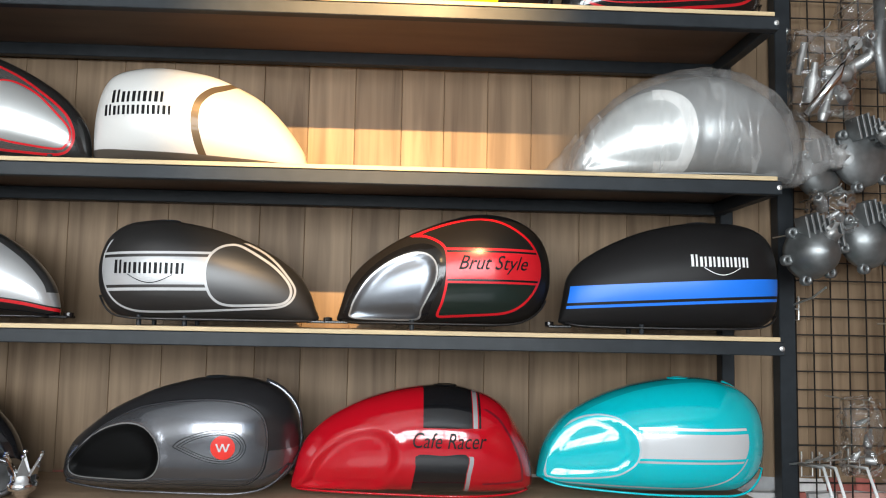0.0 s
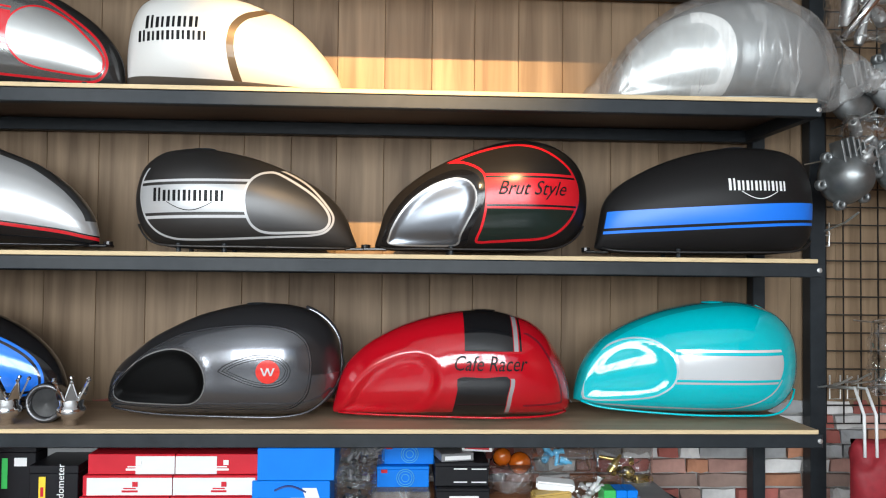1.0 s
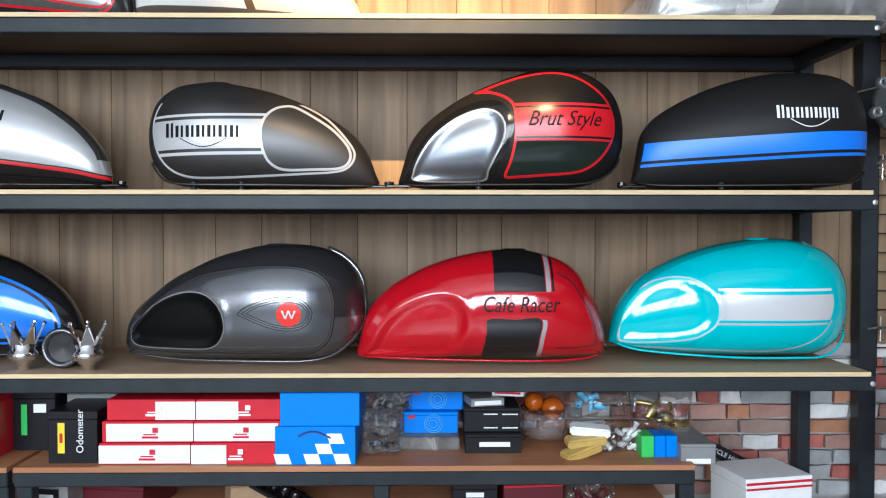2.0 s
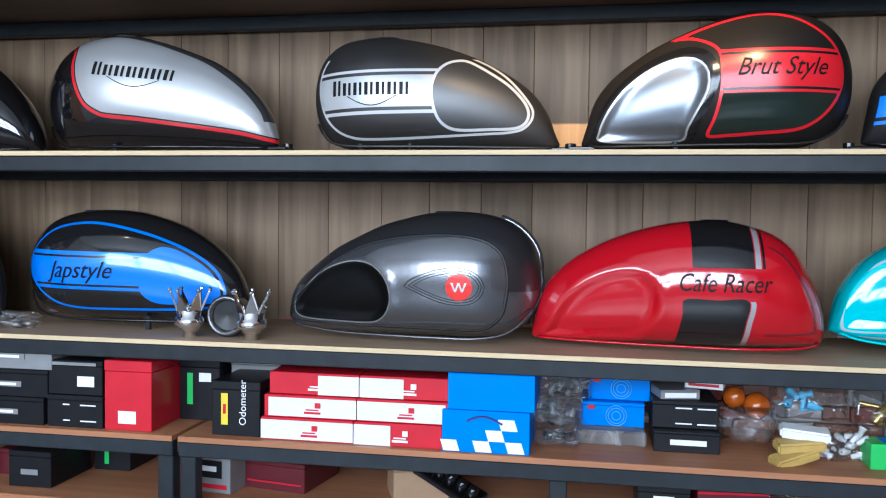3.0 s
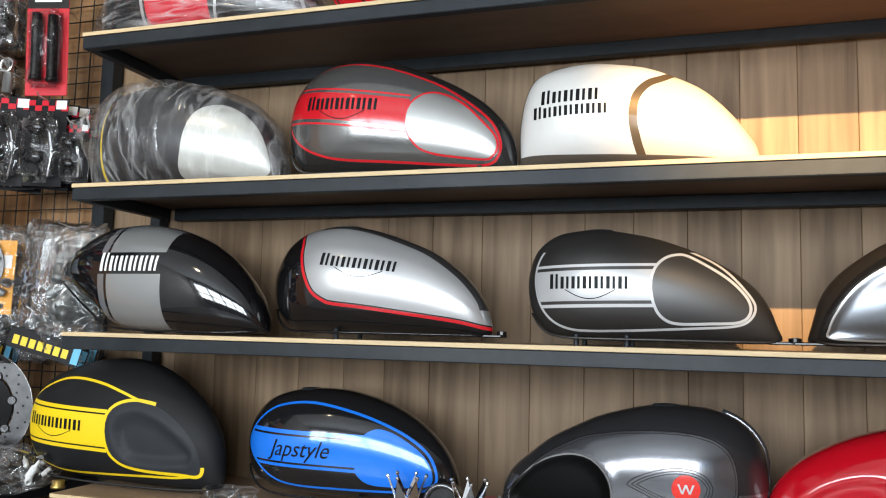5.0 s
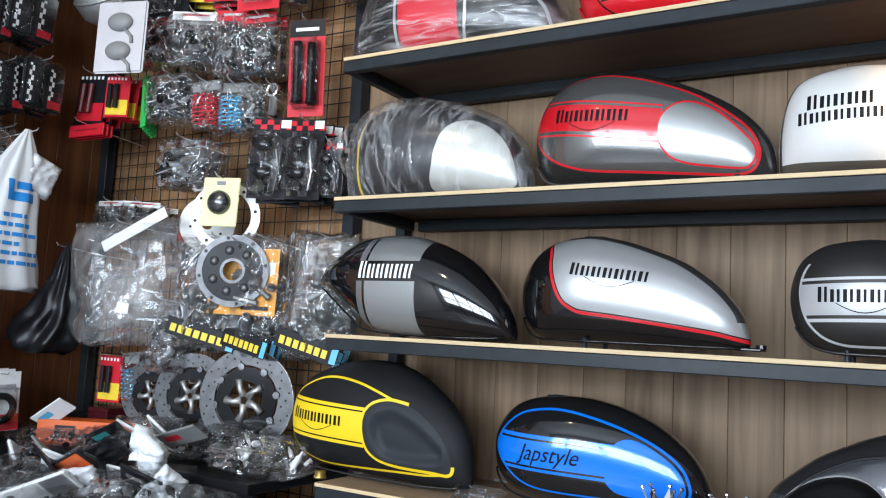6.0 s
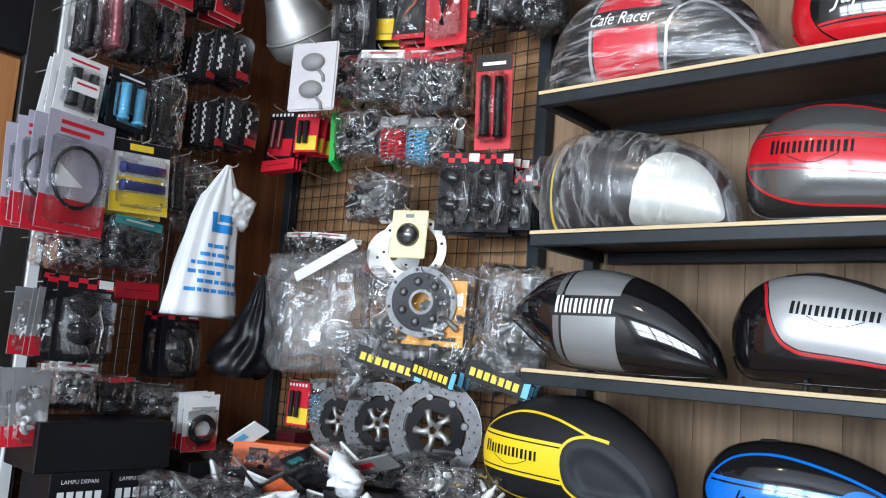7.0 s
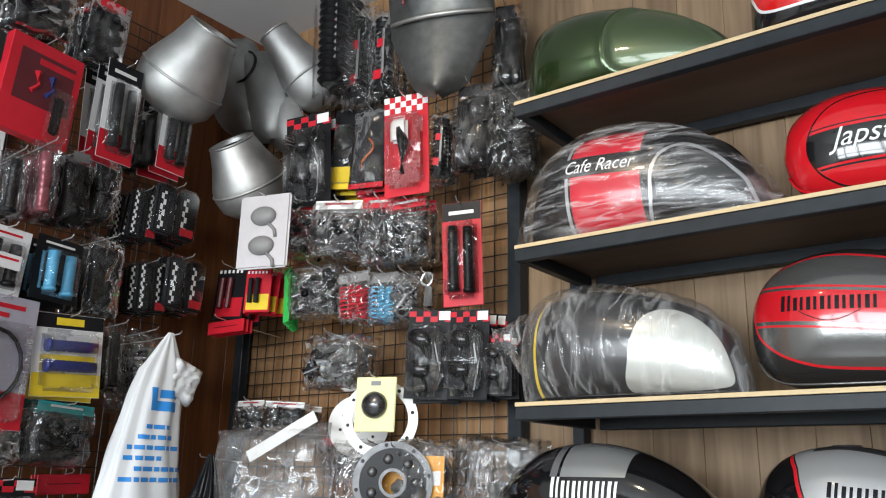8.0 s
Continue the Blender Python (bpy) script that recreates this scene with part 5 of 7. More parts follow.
# ---- soft bags and loose bits ----
def pillow(w, h, d, seed, nx=12, nz=14, crumple=0.3):
    """A closed bag: two sheets, full in the middle, creased, with uneven edges; centre at the origin, front to -y."""
    bm = bmesh.new()
    sheets = []
    for sgn in (-1, 1):
        rows = []
        for k in range(nz + 1):
            row = []
            for i in range(nx + 1):
                a, b = i / nx * 2 - 1, k / nz * 2 - 1
                full = max(0.0, (1 - a ** 4) * (1 - b ** 4)) ** 0.5
                n1 = noise.noise(Vector((a * 2.3 + seed, b * 2.3, sgn * 3.0)))
                n2 = noise.noise(Vector((a * 5.5 - seed, b * 5.5, sgn * 7.0)))
                edge = 1 + 0.06 * noise.noise(Vector((a * 3, b * 3, seed)))
                row.append(bm.verts.new((a * w / 2 * edge, sgn * d / 2 * full * (1 + crumple * 2.2 * n1 + crumple * 1.3 * n2), b * h / 2 * edge)))
            rows.append(row)
        sheets.append(rows)
    for rows in sheets:
        for k in range(nz):
            for i in range(nx):
                bm.faces.new((rows[k][i], rows[k][i + 1], rows[k + 1][i + 1], rows[k + 1][i]))
    bmesh.ops.remove_doubles(bm, verts=bm.verts, dist=0.0006)
    return bm


PIECES = {}


def bits(parent, w, h, d, count, rnd, material):
    """Small metal and rubber pieces in a bag: rods, nuts, cups, each on one of three shared forms."""
    for _ in range(count):
        k = rnd.randrange(3)
        if (material.name, k) not in PIECES:
            prof = ([(0, -.5), (.7, -.5), (1, -.25), (.6, 0), (.6, .25), (.9, .5), (0, .5)], [(0, -.5), (1, -.5), (1, .1), (.5, .2), (.4, .5), (0, .5)], [(.4, -.5), (.9, -.5), (1, .0), (.9, .5), (.4, .5), (.4, -.5)])[k]
            me = bpy.data.meshes.new("piece")
            b = lathe(prof, 10)
            for f in b.faces:
                f.smooth = True
            b.to_mesh(me); b.free()
            me.materials.append(material)
            PIECES[(material.name, k)] = me
        r, ln = rnd.uniform(0.05, 0.15) * min(w, h), rnd.uniform(0.2, 0.6) * min(w, h)
        o = new("piece", PIECES[(material.name, k)])
        o.parent = parent
        o.matrix_basis = pose(rnd.uniform(-0.34, 0.34) * w, rnd.uniform(-0.25, 0.25) * d, rnd.uniform(-0.40, 0.26) * h, rnd.uniform(0, 180), rnd.uniform(0, 180), rnd.uniform(0, 180)) @ Matrix.Diagonal((r, r, ln, 1))


def loose_bag(x, y, z, w, h, d, contents, label, seed, turn=0.0, tip=0.0, count=8):
    b = thing("parts_bag", pose(x, y, z + h / 2, tip, 0, turn), label, "plastic bag", "clear bags of parts")
    part("bag", pillow(w, h, d, seed), BAGFILM, b, smooth=True)
    if contents is not None:
        bits(b, w, h, d, count, random.Random(int(seed * 10)), contents)
    return b


loose_bag(1.70, 0.15, 0.893, 0.11, 0.05, 0.1, C_GREY, "clear bag of grey parts on the low shelf", 1.1)
loose_bag(1.685, 0.13, LOW, 0.10, 0.045, 0.11, DARK_CHROME, "clear bag of dark metal parts", 2.1)
loose_bag(1.685, 0.13, 0.848, 0.10, 0.045, 0.11, C_GREY, "clear bag of grey parts in a stack", 3.1)
loose_bag(2.06, 0.14, 0.822, 0.11, 0.07, 0.06, None, "empty clear plastic box bag", 4.1)
loose_bag(2.196, 0.22, 0.857, 0.16, 0.075, 0.08, C_SKY, "bubble-wrapped parts with a red end", 5.1, count=6)
loose_bag(2.23, 0.12, LOW, 0.11, 0.065, 0.08, C_WHITE, "clear bag of small white and brass parts", 6.1, count=14)
loose_bag(2.35, 0.2, 0.825, 0.15, 0.10, 0.08, BRASS, "clear bag with yellow funnel-shaped parts", 7.1, count=9)
loose_bag(2.18, 0.2, L2, 0.12, 0.085, 0.1, C_MAROON, "clear bag around a dark red round part", 8.1)
WRAPPED_TAN = mat("tan_wrapping", (0.50, 0.34, 0.10), 0.4, 0, 0.25, 40)
for k in range(3):
    y_ = thing("sponge_block", pose(2.135 + 0.012 * k, 0.07 + 0.012 * k, LOW + 0.012 + 0.021 * k, 8, -14 + 9 * k, 20 - 14 * k), "tan-yellow wrapped block in a loose pile", "package", "yellow wrapped blocks")
    part("block", box(-0.045, 0.045, -0.02, 0.02, -0.010, 0.010, 0.004, seg=2), WRAPPED_TAN if k < 2 else C_WHITE, y_)
for x, z, r in ((2.045, 0.895, 0.022), (2.09, 0.88, 0.027)):
    a_ = thing("indicator_lamp", pose(x, 0.21, z, 60, 20, 0), "amber indicator lamp with chrome body", "lamp", "amber indicators")
    part("lens", lathe([(0, 0.03), (r * 0.6, 0.027), (r * 0.95, 0.016), (r, 0.004), (r, 0)], 20), C_AMBER, a_, smooth=True)
    part("housing", lathe([(r * 1.04, 0.003), (r * 1.06, -0.003), (r * 0.9, -0.015), (r * 0.4, -0.03), (0, -0.032)], 20), CHROME, a_, smooth=True)
loose_bag(0.44, 0.10, LEVELS["A"], 0.14, 0.035, 0.09, CAST, "clear bag of hose fittings on the tank shelf", 9.3)

# ---- wire grids ----
def grid_panel(name, label, x0, x1, z0, z1, m, step=0.05):
    """Welded wire panel; local x along the wall, front to -y."""
    g = thing(name, m, label, "wire grid", "wire display grids")
    first = None
    n = int((x1 - x0) / step)
    for i in range(n + 1):
        x = x0 + i * step
        if first is None:
            first = part("wire", tube([(0, 0, z0), (0, 0, z1)], 0.0022, 5), WIRE, g, m=pose(x, 0, 0))
        else:
            again(first, pose(x, 0, 0), g)
    first = None
    z = z0
    while z <= z1:
        if first is None:
            first = part("wire", tube([(x0, 0, 0), (x1, 0, 0)], 0.0022, 5), WIRE, g, m=pose(0, -0.0045, z))
        else:
            again(first, pose(0, -0.0045, z), g)
        z += step
    return g


grid_panel("wire_grid", "black wire grid on the panelled rear wall", WX + 0.09, -0.26, 0.72, 3.02, pose(0, 0.388, 0))
grid_panel("wire_grid", "black wire grid on the red-brown side wall", -0.62, 0.0, 0.55, 3.2, pose(WX + 0.05, 0, 0, 0, 0, 90))
grid_panel("wire_grid", "black wire grid beside the tank rack", 2.97, 3.72, 0.95, 2.6, pose(0, 0.388, 0))
for x, lab in ((-0.255, "black square steel post beside the rack"), (2.914, "black square steel post beside the wire grid"), (WX + 0.03, "black square steel post in the corner")):
    tagged(part("steel_post", box(x, x + 0.045, 0.365, 0.41, 0, 3.05, 0.002), BLACK_STEEL), lab, "post")
pole = tagged(part("white_pole", box(WX + 0.02, WX + 0.055, -0.668, -0.628, 0, 3.3, 0.003), WHITE_PAINT), "white painted square upright at the grid's end", "post")
tagged(part("black_column", box(WX + 0.001, WX + 0.05, -0.765, -0.675, 0, ZC - 0.002, 0.004), mat("black_wood", (0.02, 0.018, 0.016), 0.5, 0, 0.3, 20)), "dark painted wooden upright", "post")
dr = thing("door_1", pose(WX + 0.03, -0.768, 0, 0, 0, 90), "orange-brown plank door beside the dark upright", "door", kind="structure")
for k in range(6):
    part("plank", box(-0.14 * (k + 1) + 0.002, -0.14 * k - 0.002, 0, 0.025, 0.01, 2.27, 0.003), ORANGE_WOOD, dr)
tagged(part("wall_trim", box(WX + 0.002, WX + 0.05, -1.65, -0.768, 2.285, ZC - 0.002), C_BLACK), "dark panel over the door", "trim", kind="structure")

# ---- hanging goods ----
RND = random.Random(11)
CLEAR = plastic("blister_shell", veil=0.002, gloss=0.45, base=0.013, rough=0.06, fold=0.02, scale=14.0)


def hook(parent, length, z, wall_y, x=0.0):
    """A wire prong from the grid out to the goods, tip bent up."""
    part("hook", tube([(x, wall_y, z - 0.004), (x, wall_y * 0.4, z - 0.004), (x, -0.045, z + 0.004), (x, -0.055, z + 0.012)], 0.002, 6), ZINC, parent, "zinc wire hook")


def bubble(w, h, d):
    b = box(-w / 2, w / 2, -d, -0.001, -h / 2, h / 2)
    bmesh.ops.bevel(b, geom=b.edges[:], offset=min(w, h, d * 2) * 0.22, segments=3, affect="EDGES")
    return b


def grip_bm(h, r, checker=False):
    prof = [(0, -h / 2), (r, -h / 2), (r * 1.15, -h / 2 + 0.004), (r * 1.15, -h / 2 + 0.009), (r * 0.92, -h / 2 + 0.012)]
    for k in range(7):
        z = -h / 2 + 0.016 + k * (h - 0.03) / 7
        prof += [(r * 0.95, z), (r * 1.0, z + 0.003), (r * 0.93, z + h / 16)]
    return lathe(prof + [(r * 0.9, h / 2), (0, h / 2)], 16)


def mirror_head_bm(r):
    b = bmesh.new()
    bmesh.ops.create_uvsphere(b, u_segments=16, v_segments=10, radius=r)
    bmesh.ops.scale(b, vec=(1.25, 0.55, 0.85), verts=b.verts)
    tube([(r * 0.4, 0, -r * 0.5), (r * 1.2, 0.0, -r * 1.3), (r * 1.3, 0, -r * 1.9)], r * 0.16, 6, b)
    return b


def spring_bm(r, h, turns=7):
    return tube([(r * math.cos(k * 0.6), r * math.sin(k * 0.6), -h / 2 + h * k / (turns * 10.5)) for k in range(int(turns * 10.5))], r * 0.22, 5)


def bars_on(p, w, h, z, mtl, rows=2, y=-0.0022):
    for k in range(rows):
        print_on(p, -w * 0.32, w * (0.32 - 0.2 * (k % 2)), z - k * h * 0.07, z - k * h * 0.07 + h * 0.035, mtl, y)


def pack(p, w, h, back, top=None, low=None, bub=0.03):
    """Card with printed bands and a clear moulded front."""
    part("card", box(-w / 2, w / 2, 0, 0.0015, -h / 2, h / 2, 0.0004), back, p)
    if top:
        print_on(p, -w / 2 + 0.001, w / 2 - 0.001, h * 0.32, h / 2 - 0.001, top)
    if low:
        print_on(p, -w / 2 + 0.001, w / 2 - 0.001, -h / 2 + 0.001, -h * 0.22, low)
    part("blister", bubble(w * 0.86, h * 0.74, bub), CLEAR, p, m=pose(0, 0, -h * 0.07), smooth=True)


STOUT = plastic("stout_polybag_film", veil=0.04, gloss=0.45, base=0.02, rough=0.1, fold=0.12, scale=3.5)
LABELS = {
    "redcard": "red and dark printed pack hanging on the grid", "grips_tda": "dark card pack of handlebar grips with red and white print", "grip_black": "black handlebar grip in a clear pack",
    "grip_pink": "rose metallic grip in a clear pack", "bag_black": "clear bag with black rubber parts", "checker": "black grips with chequered tape in clear packs", "grips_white": "white card pack with two black grips",
    "grips_blue": "clear pack with two pale blue grips", "hose": "blister pack with a coiled black hose on red and grey card", "yellow": "yellow and black card with dark blue grips", "bag_clear": "clear bag with pale metal parts",
    "bag_bits_teal": "clear bag of black clips with a teal header", "bag_bits": "clear bag of small metal parts", "mirror_red": "pack of black round parts with a red chequered header", "clam_red": "long clear pack with red card",
    "strip_red": "narrow red packet hanging on a hook", "bag_white": "clear bag with a white card header", "ring": "white card with a black ring part", "gaiter": "ribbed black rubber gaiter in a clear bag",
    "tool_yellow": "yellow and black card with a cable tool", "hookcard": "dark card with an orange cord", "redwhite": "red and white chequered card with black levers", "blister_white": "white blister card with two grey shaped parts",
    "bag_red": "red and dark packets in clear bags", "bag_header": "clear bag of grey parts with a white and red header", "bag_dark_red": "clear bag of dark parts with a red header", "redcardgrip": "tall red card with a black grip set",
    "tools_red": "red and black packets with chequered headers", "tools_yr": "yellow and black tubes on a red card", "green": "row of green packets hanging on one hook", "springs_red": "clear pack of red coil springs",
    "springs_blue": "clear pack of blue anodised springs", "lever": "polished metal lever hanging on the grid", "yellowcard": "yellow card with a round grey part", "bag_small": "small clear packet with a white and yellow header",
    "bag_big": "large clear bag with a white paper header", "orangecard": "orange and white printed card behind a gasket", "bag_label": "clear bag with a black label in yellow print"}


def goods(kind, p, w, h, wall_y):
    r = min(w, h)
    if kind == "redcard":
        part("box_body", box(-w / 2, w / 2, 0, 0.04, -h / 2, h * 0.42, 0.002), C_RED, p)
        print_on(p, -w * 0.36, w * 0.4, -h * 0.2, h * 0.3, C_MAROON); print_on(p, -w * 0.1, w * 0.4, h * 0.2, h * 0.26, C_RED, -0.002)
        for sx, mt in ((-0.1, C_RED), (0.1, C_NAVY)):
            part("lever_picture", tube([(sx * w, -0.003, h * 0.12), (sx * w + 0.01, -0.003, 0.0), (sx * w - 0.01, -0.003, -h * 0.08)], [0.012, 0.006, 0.008], 6), mt, p)
        part("inner_pack", box(w * 0.1, w * 0.42, -0.03, -0.004, -h * 0.5, h * 0.02, 0.01, seg=2), CLEAR, p)
        part("inner_part", box(w * 0.16, w * 0.3, -0.022, -0.008, -h * 0.42, -h * 0.05, 0.006, seg=2), GLOSS_BLACK, p)
    elif kind in ("grips_tda", "grips_white", "grips_blue", "redcardgrip"):
        back, top, low = {"grips_tda": (C_WHITE, C_BLACK, C_RED), "grips_white": (C_WHITE, C_WHITE, C_WHITE), "grips_blue": (C_BLACK, C_BLACK, C_BLACK), "redcardgrip": (C_RED, C_BLACK, C_RED)}[kind]
        pack(p, w, h, back, top, low, 0.035)
        bars_on(p, w, h, h * 0.38, C_WHITE if back is not C_WHITE or top is C_BLACK else C_RED, 1)
        g = grip_bm(h * 0.62, min(0.017, w * 0.13))
        a = part("grip", g, RUBBER if kind != "grips_blue" else C_SKY, p, m=pose(-w * 0.19, -0.018, -h * 0.06), smooth=True)
        again(a, pose(w * 0.19, -0.018, -h * 0.08), p)
        if kind == "grips_white":
            print_on(p, -w * 0.3, w * 0.28, -h * 0.16, h * 0.06, C_WHITE, -0.037); bars_on(p, w * 0.7, h, -h * 0.03, C_RED, 1, -0.038)
    elif kind in ("grip_black", "grip_pink"):
        part("bag", pillow(w, h, 0.05, RND.random() * 9), BAGFILM, p, smooth=True)
        part("grip", grip_bm(h * 0.8, w * 0.24), RUBBER if kind == "grip_black" else C_PINK, p, m=pose(0, 0, -h * 0.04), smooth=True)
    elif kind == "checker":
        for sx in (-0.25, 0.25):
            part("grip", box(sx * w - w * 0.2, sx * w + w * 0.2, -0.03, 0.0, -h * 0.45, h * 0.42, 0.006, seg=2), C_BLACK, p)
            q = w * 0.055
            bm = bmesh.new()
            for k in range(int(h * 0.8 / (2 * q))):
                for e in (0, 1):
                    x = sx * w - w * 0.14 + (q if (k % 2) ^ e else 0)
                    z = -h * 0.4 + k * 2 * q + e * q
                    box(x, x + q, -0.0312, -0.030, z, z + q, 0, bm)
            tagged(part("chequered_tape", bm, C_WHITE, p), kind="stuff")
        print_on(p, w * 0.1, w * 0.4, -h * 0.4, -h * 0.26, C_RED, -0.0325)
        part("blister", bubble(w, h * 0.98, 0.036), CLEAR, p, smooth=True)
    elif kind == "hose":
        pack(p, w, h, C_LILAC, None, C_RED, 0.018)
        bars_on(p, w, h, h * 0.40, C_RED, 2)
        part("hose_coil", tube([(w * 0.36 * math.cos(a / 8 * math.pi), -0.009, -h * 0.03 + w * 0.42 * math.sin(a / 8 * math.pi)) for a in range(16)], 0.006, 8, closed=True), RUBBER, p, smooth=True)
        tri = bmesh.new(); tri.faces.new([tri.verts.new(v) for v in ((-w * 0.3, -0.003, h * 0.08), (w * 0.12, -0.003, -h * 0.1), (-w * 0.34, -0.003, -h * 0.14))])
        part("print", tri, C_WHITE, p)
        part("lettering", text_bm("BRAKE HOSE", w * 0.12), C_WHITE, p, m=pose(w * 0.40, -0.0025, h * 0.2, 0, 90, 0))
    elif kind == "yellow":
        pack(p, w, h, C_WHITE, C_BLACK, C_YELLOW, 0.035)
        print_on(p, -w * 0.2, w * 0.2, h * 0.36, h * 0.45, C_YELLOW, -0.002); print_on(p, -w * 0.4, w * 0.4, -h * 0.2, 0, C_YELLOW)
        a = part("grip", grip_bm(w * 0.72, 0.017), C_NAVY, p, m=pose(0, -0.018, h * 0.1, 0, 90), smooth=True)
        again(a, pose(0, -0.018, -h * 0.14, 0, 90), p)
    elif kind in ("bag_black", "gaiter"):
        part("bag", pillow(w, h, 0.06, RND.random() * 9), BAGFILM, p, smooth=True)
        if kind == "gaiter":
            prof = []
            for k in range(13):
                z = -h * 0.42 + k * h * 0.84 / 13
                prof += [(w * 0.24, z), (w * 0.30, z + h * 0.03)]
            part("gaiter", lathe([(0, -h * 0.42)] + prof + [(0, h * 0.42)], 18), RUBBER, p, smooth=False)
            print_on(p, -w * 0.15, w * 0.12, -h * 0.3, -h * 0.2, C_RED, -0.035); print_on(p, -w * 0.05, w * 0.15, h * 0.05, h * 0.14, C_RED, -0.035); print_on(p, w * 0.12, w * 0.2, -h * 0.25, h * 0.25, C_GREY, -0.034)
        else:
            part("rubber_filling", pillow(w * 0.8, h * 0.82, 0.045, RND.random() * 9, 10, 12, 0.7), RUBBER, p, m=pose(0, 0.004, -h * 0.06), smooth=True)
            bits(p, w * 0.9, h * 0.9, 0.06, 6, RND, GLOSS_BLACK)
            if RND.random() < 0.5:
                print_on(p, -w * 0.3, w * 0.3, h * 0.34, h * 0.46, RND.choice([C_GREY, C_RED, C_BLACK]), -0.02)
    elif kind.startswith("bag_") and kind not in ("bag_label",):
        part("bag", pillow(w, h, 0.08, RND.random() * 9, 16, 18) if kind != "bag_big" else pillow(w, h, 0.12, 6.0, 20, 22, 0.22), BAGFILM if kind != "bag_big" else STOUT, p, smooth=True)
        inner = {"bag_clear": CAST, "bag_bits": DARK_CHROME, "bag_bits_teal": GLOSS_BLACK, "bag_white": CAST, "bag_red": C_MAROON, "bag_header": DULL_STEEL, "bag_dark_red": DARK_CHROME, "bag_small": DULL_STEEL, "bag_big": None}[kind]
        if inner is not None:
            part("liner", pillow(w * 0.8, h * 0.75, 0.05, RND.random() * 9, 10, 12, 0.8), BAGFILM, p, m=pose(0, 0.006, -h * 0.08), smooth=True)
            bits(p, w * 0.9, h * 0.85, 0.07, 9, RND, inner)
            bits(p, w * 0.8, h * 0.85, 0.06, 7, RND, GLOSS_BLACK)
            bits(p, w * 0.6, h * 0.7, 0.07, 4, RND, CHROME if kind in ("bag_clear", "bag_white", "bag_header") else RUBBER)
        else:
            part("inner_disc", lathe([(0, 0.03), (w * 0.17, 0.022), (w * 0.25, 0.004), (w * 0.26, 0)], 28), SMOKE, p, m=pose(0.02, 0.0, -h * 0.06, 80), smooth=True)
            part("inner_bag", pillow(w * 0.6, h * 0.5, 0.06, 5.5, 14, 14, 0.3), STOUT, p, m=pose(-0.02, 0, -h * 0.14), smooth=True)
            part("sticker", box(-0.022, 0.022, -0.066, -0.065, -0.016, 0.016), C_WHITE, p, m=pose(0.04, 0, -h * 0.2, 0, 8))
        head = {"bag_bits_teal": C_TEAL, "bag_white": C_WHITE, "bag_red": C_RED, "bag_header": C_WHITE, "bag_dark_red": C_RED, "bag_small": C_WHITE, "bag_big": C_WHITE}.get(kind)
        if head:
            hd = box(-w * 0.44, w * 0.44, -0.012, -0.009, h * 0.34, h * 0.5, 0.0006)
            if kind == "bag_big":
                hd = box(-w * 0.32, w * 0.32, -0.02, -0.017, -0.018, 0.018, 0.0006)
                part("header", hd, head, p, m=pose(0.04, 0, h * 0.42, 0, -25))
            else:
                part("header", hd, head, p)
                bars_on(p, w * 0.8, h, h * 0.42, C_RED if head is C_WHITE else C_WHITE, 1, -0.0132)
    elif kind == "bag_label":
        part("bag", pillow(w, h, 0.07, RND.random() * 9, 18, 20, 0.5), BAGFILM, p, smooth=True)
        bits(p, w * 0.8, h * 0.7, 0.05, 9, RND, CAST)
        lb = part("label", box(-w * 0.46, w * 0.46, -0.045, -0.044, -0.028, 0.028), C_BLACK, p, m=pose(0, 0, -h * 0.38, 0, 12))
        for k in range(7):
            part("print", box(-w * 0.4 + k * w * 0.105, -w * 0.4 + k * w * 0.105 + w * 0.075, -0.0462, -0.0454, -0.016, 0.008), C_YELLOW, lb)
        part("print", box(w * 0.36, w * 0.45, -0.0462, -0.0454, -0.024, 0.024), C_SKY, lb)
    elif kind == "mirror_red":
        part("card", box(-w / 2, w / 2, 0, 0.0015, -h / 2, h / 2), C_BLACK, p)
        for k in range(6):
            print_on(p, -w / 2 + k * w / 6, -w / 2 + (k + 1) * w / 6, h * 0.36 + (0 if k % 2 else h * 0.06), h * 0.42 + (0 if k % 2 else h * 0.06), C_RED)
        print_on(p, w * 0.2, w * 0.46, h * 0.38, h * 0.48, C_WHITE, -0.002)
        a = part("round_part", mirror_head_bm(w * 0.22), GLOSS_BLACK, p, m=pose(-w * 0.12, -0.03, h * 0.16, 0, 20), smooth=True)
        again(a, pose(-w * 0.1, -0.03, -h * 0.18, 0, 10), p)
        part("shank", tube([(w * 0.2, -0.02, h * 0.1), (w * 0.3, -0.02, -h * 0.1), (w * 0.26, -0.02, -h * 0.4)], 0.004, 6), CHROME, p)
        part("blister", bubble(w * 0.94, h * 0.8, 0.055), CLEAR, p, m=pose(0, 0, -h * 0.08), smooth=True)
    elif kind == "clam_red":
        pack(p, w, h, C_GREY, None, C_RED, 0.03)
        bits(p, w * 0.7, h * 0.8, 0.02, 5, RND, C_WHITE)
    elif kind == "strip_red":
        for k in range(3):
            part("packet", box(-w / 2, w / 2, 0.02 * k, 0.02 * k + 0.008, -h / 2, h / 2, 0.002), C_RED, p)
        bars_on(p, w, h, 0, C_BLACK, 1)
    elif kind == "ring":
        pack(p, w, h, C_WHITE, None, C_RED, 0.03)
        part("ring_part", tube([(w * 0.3 * math.cos(a * math.pi / 10), -0.015, -h * 0.1 + w * 0.3 * math.sin(a * math.pi / 10)) for a in range(20)], 0.012, 8, closed=True), RUBBER, p, smooth=True)
    elif kind == "tool_yellow":
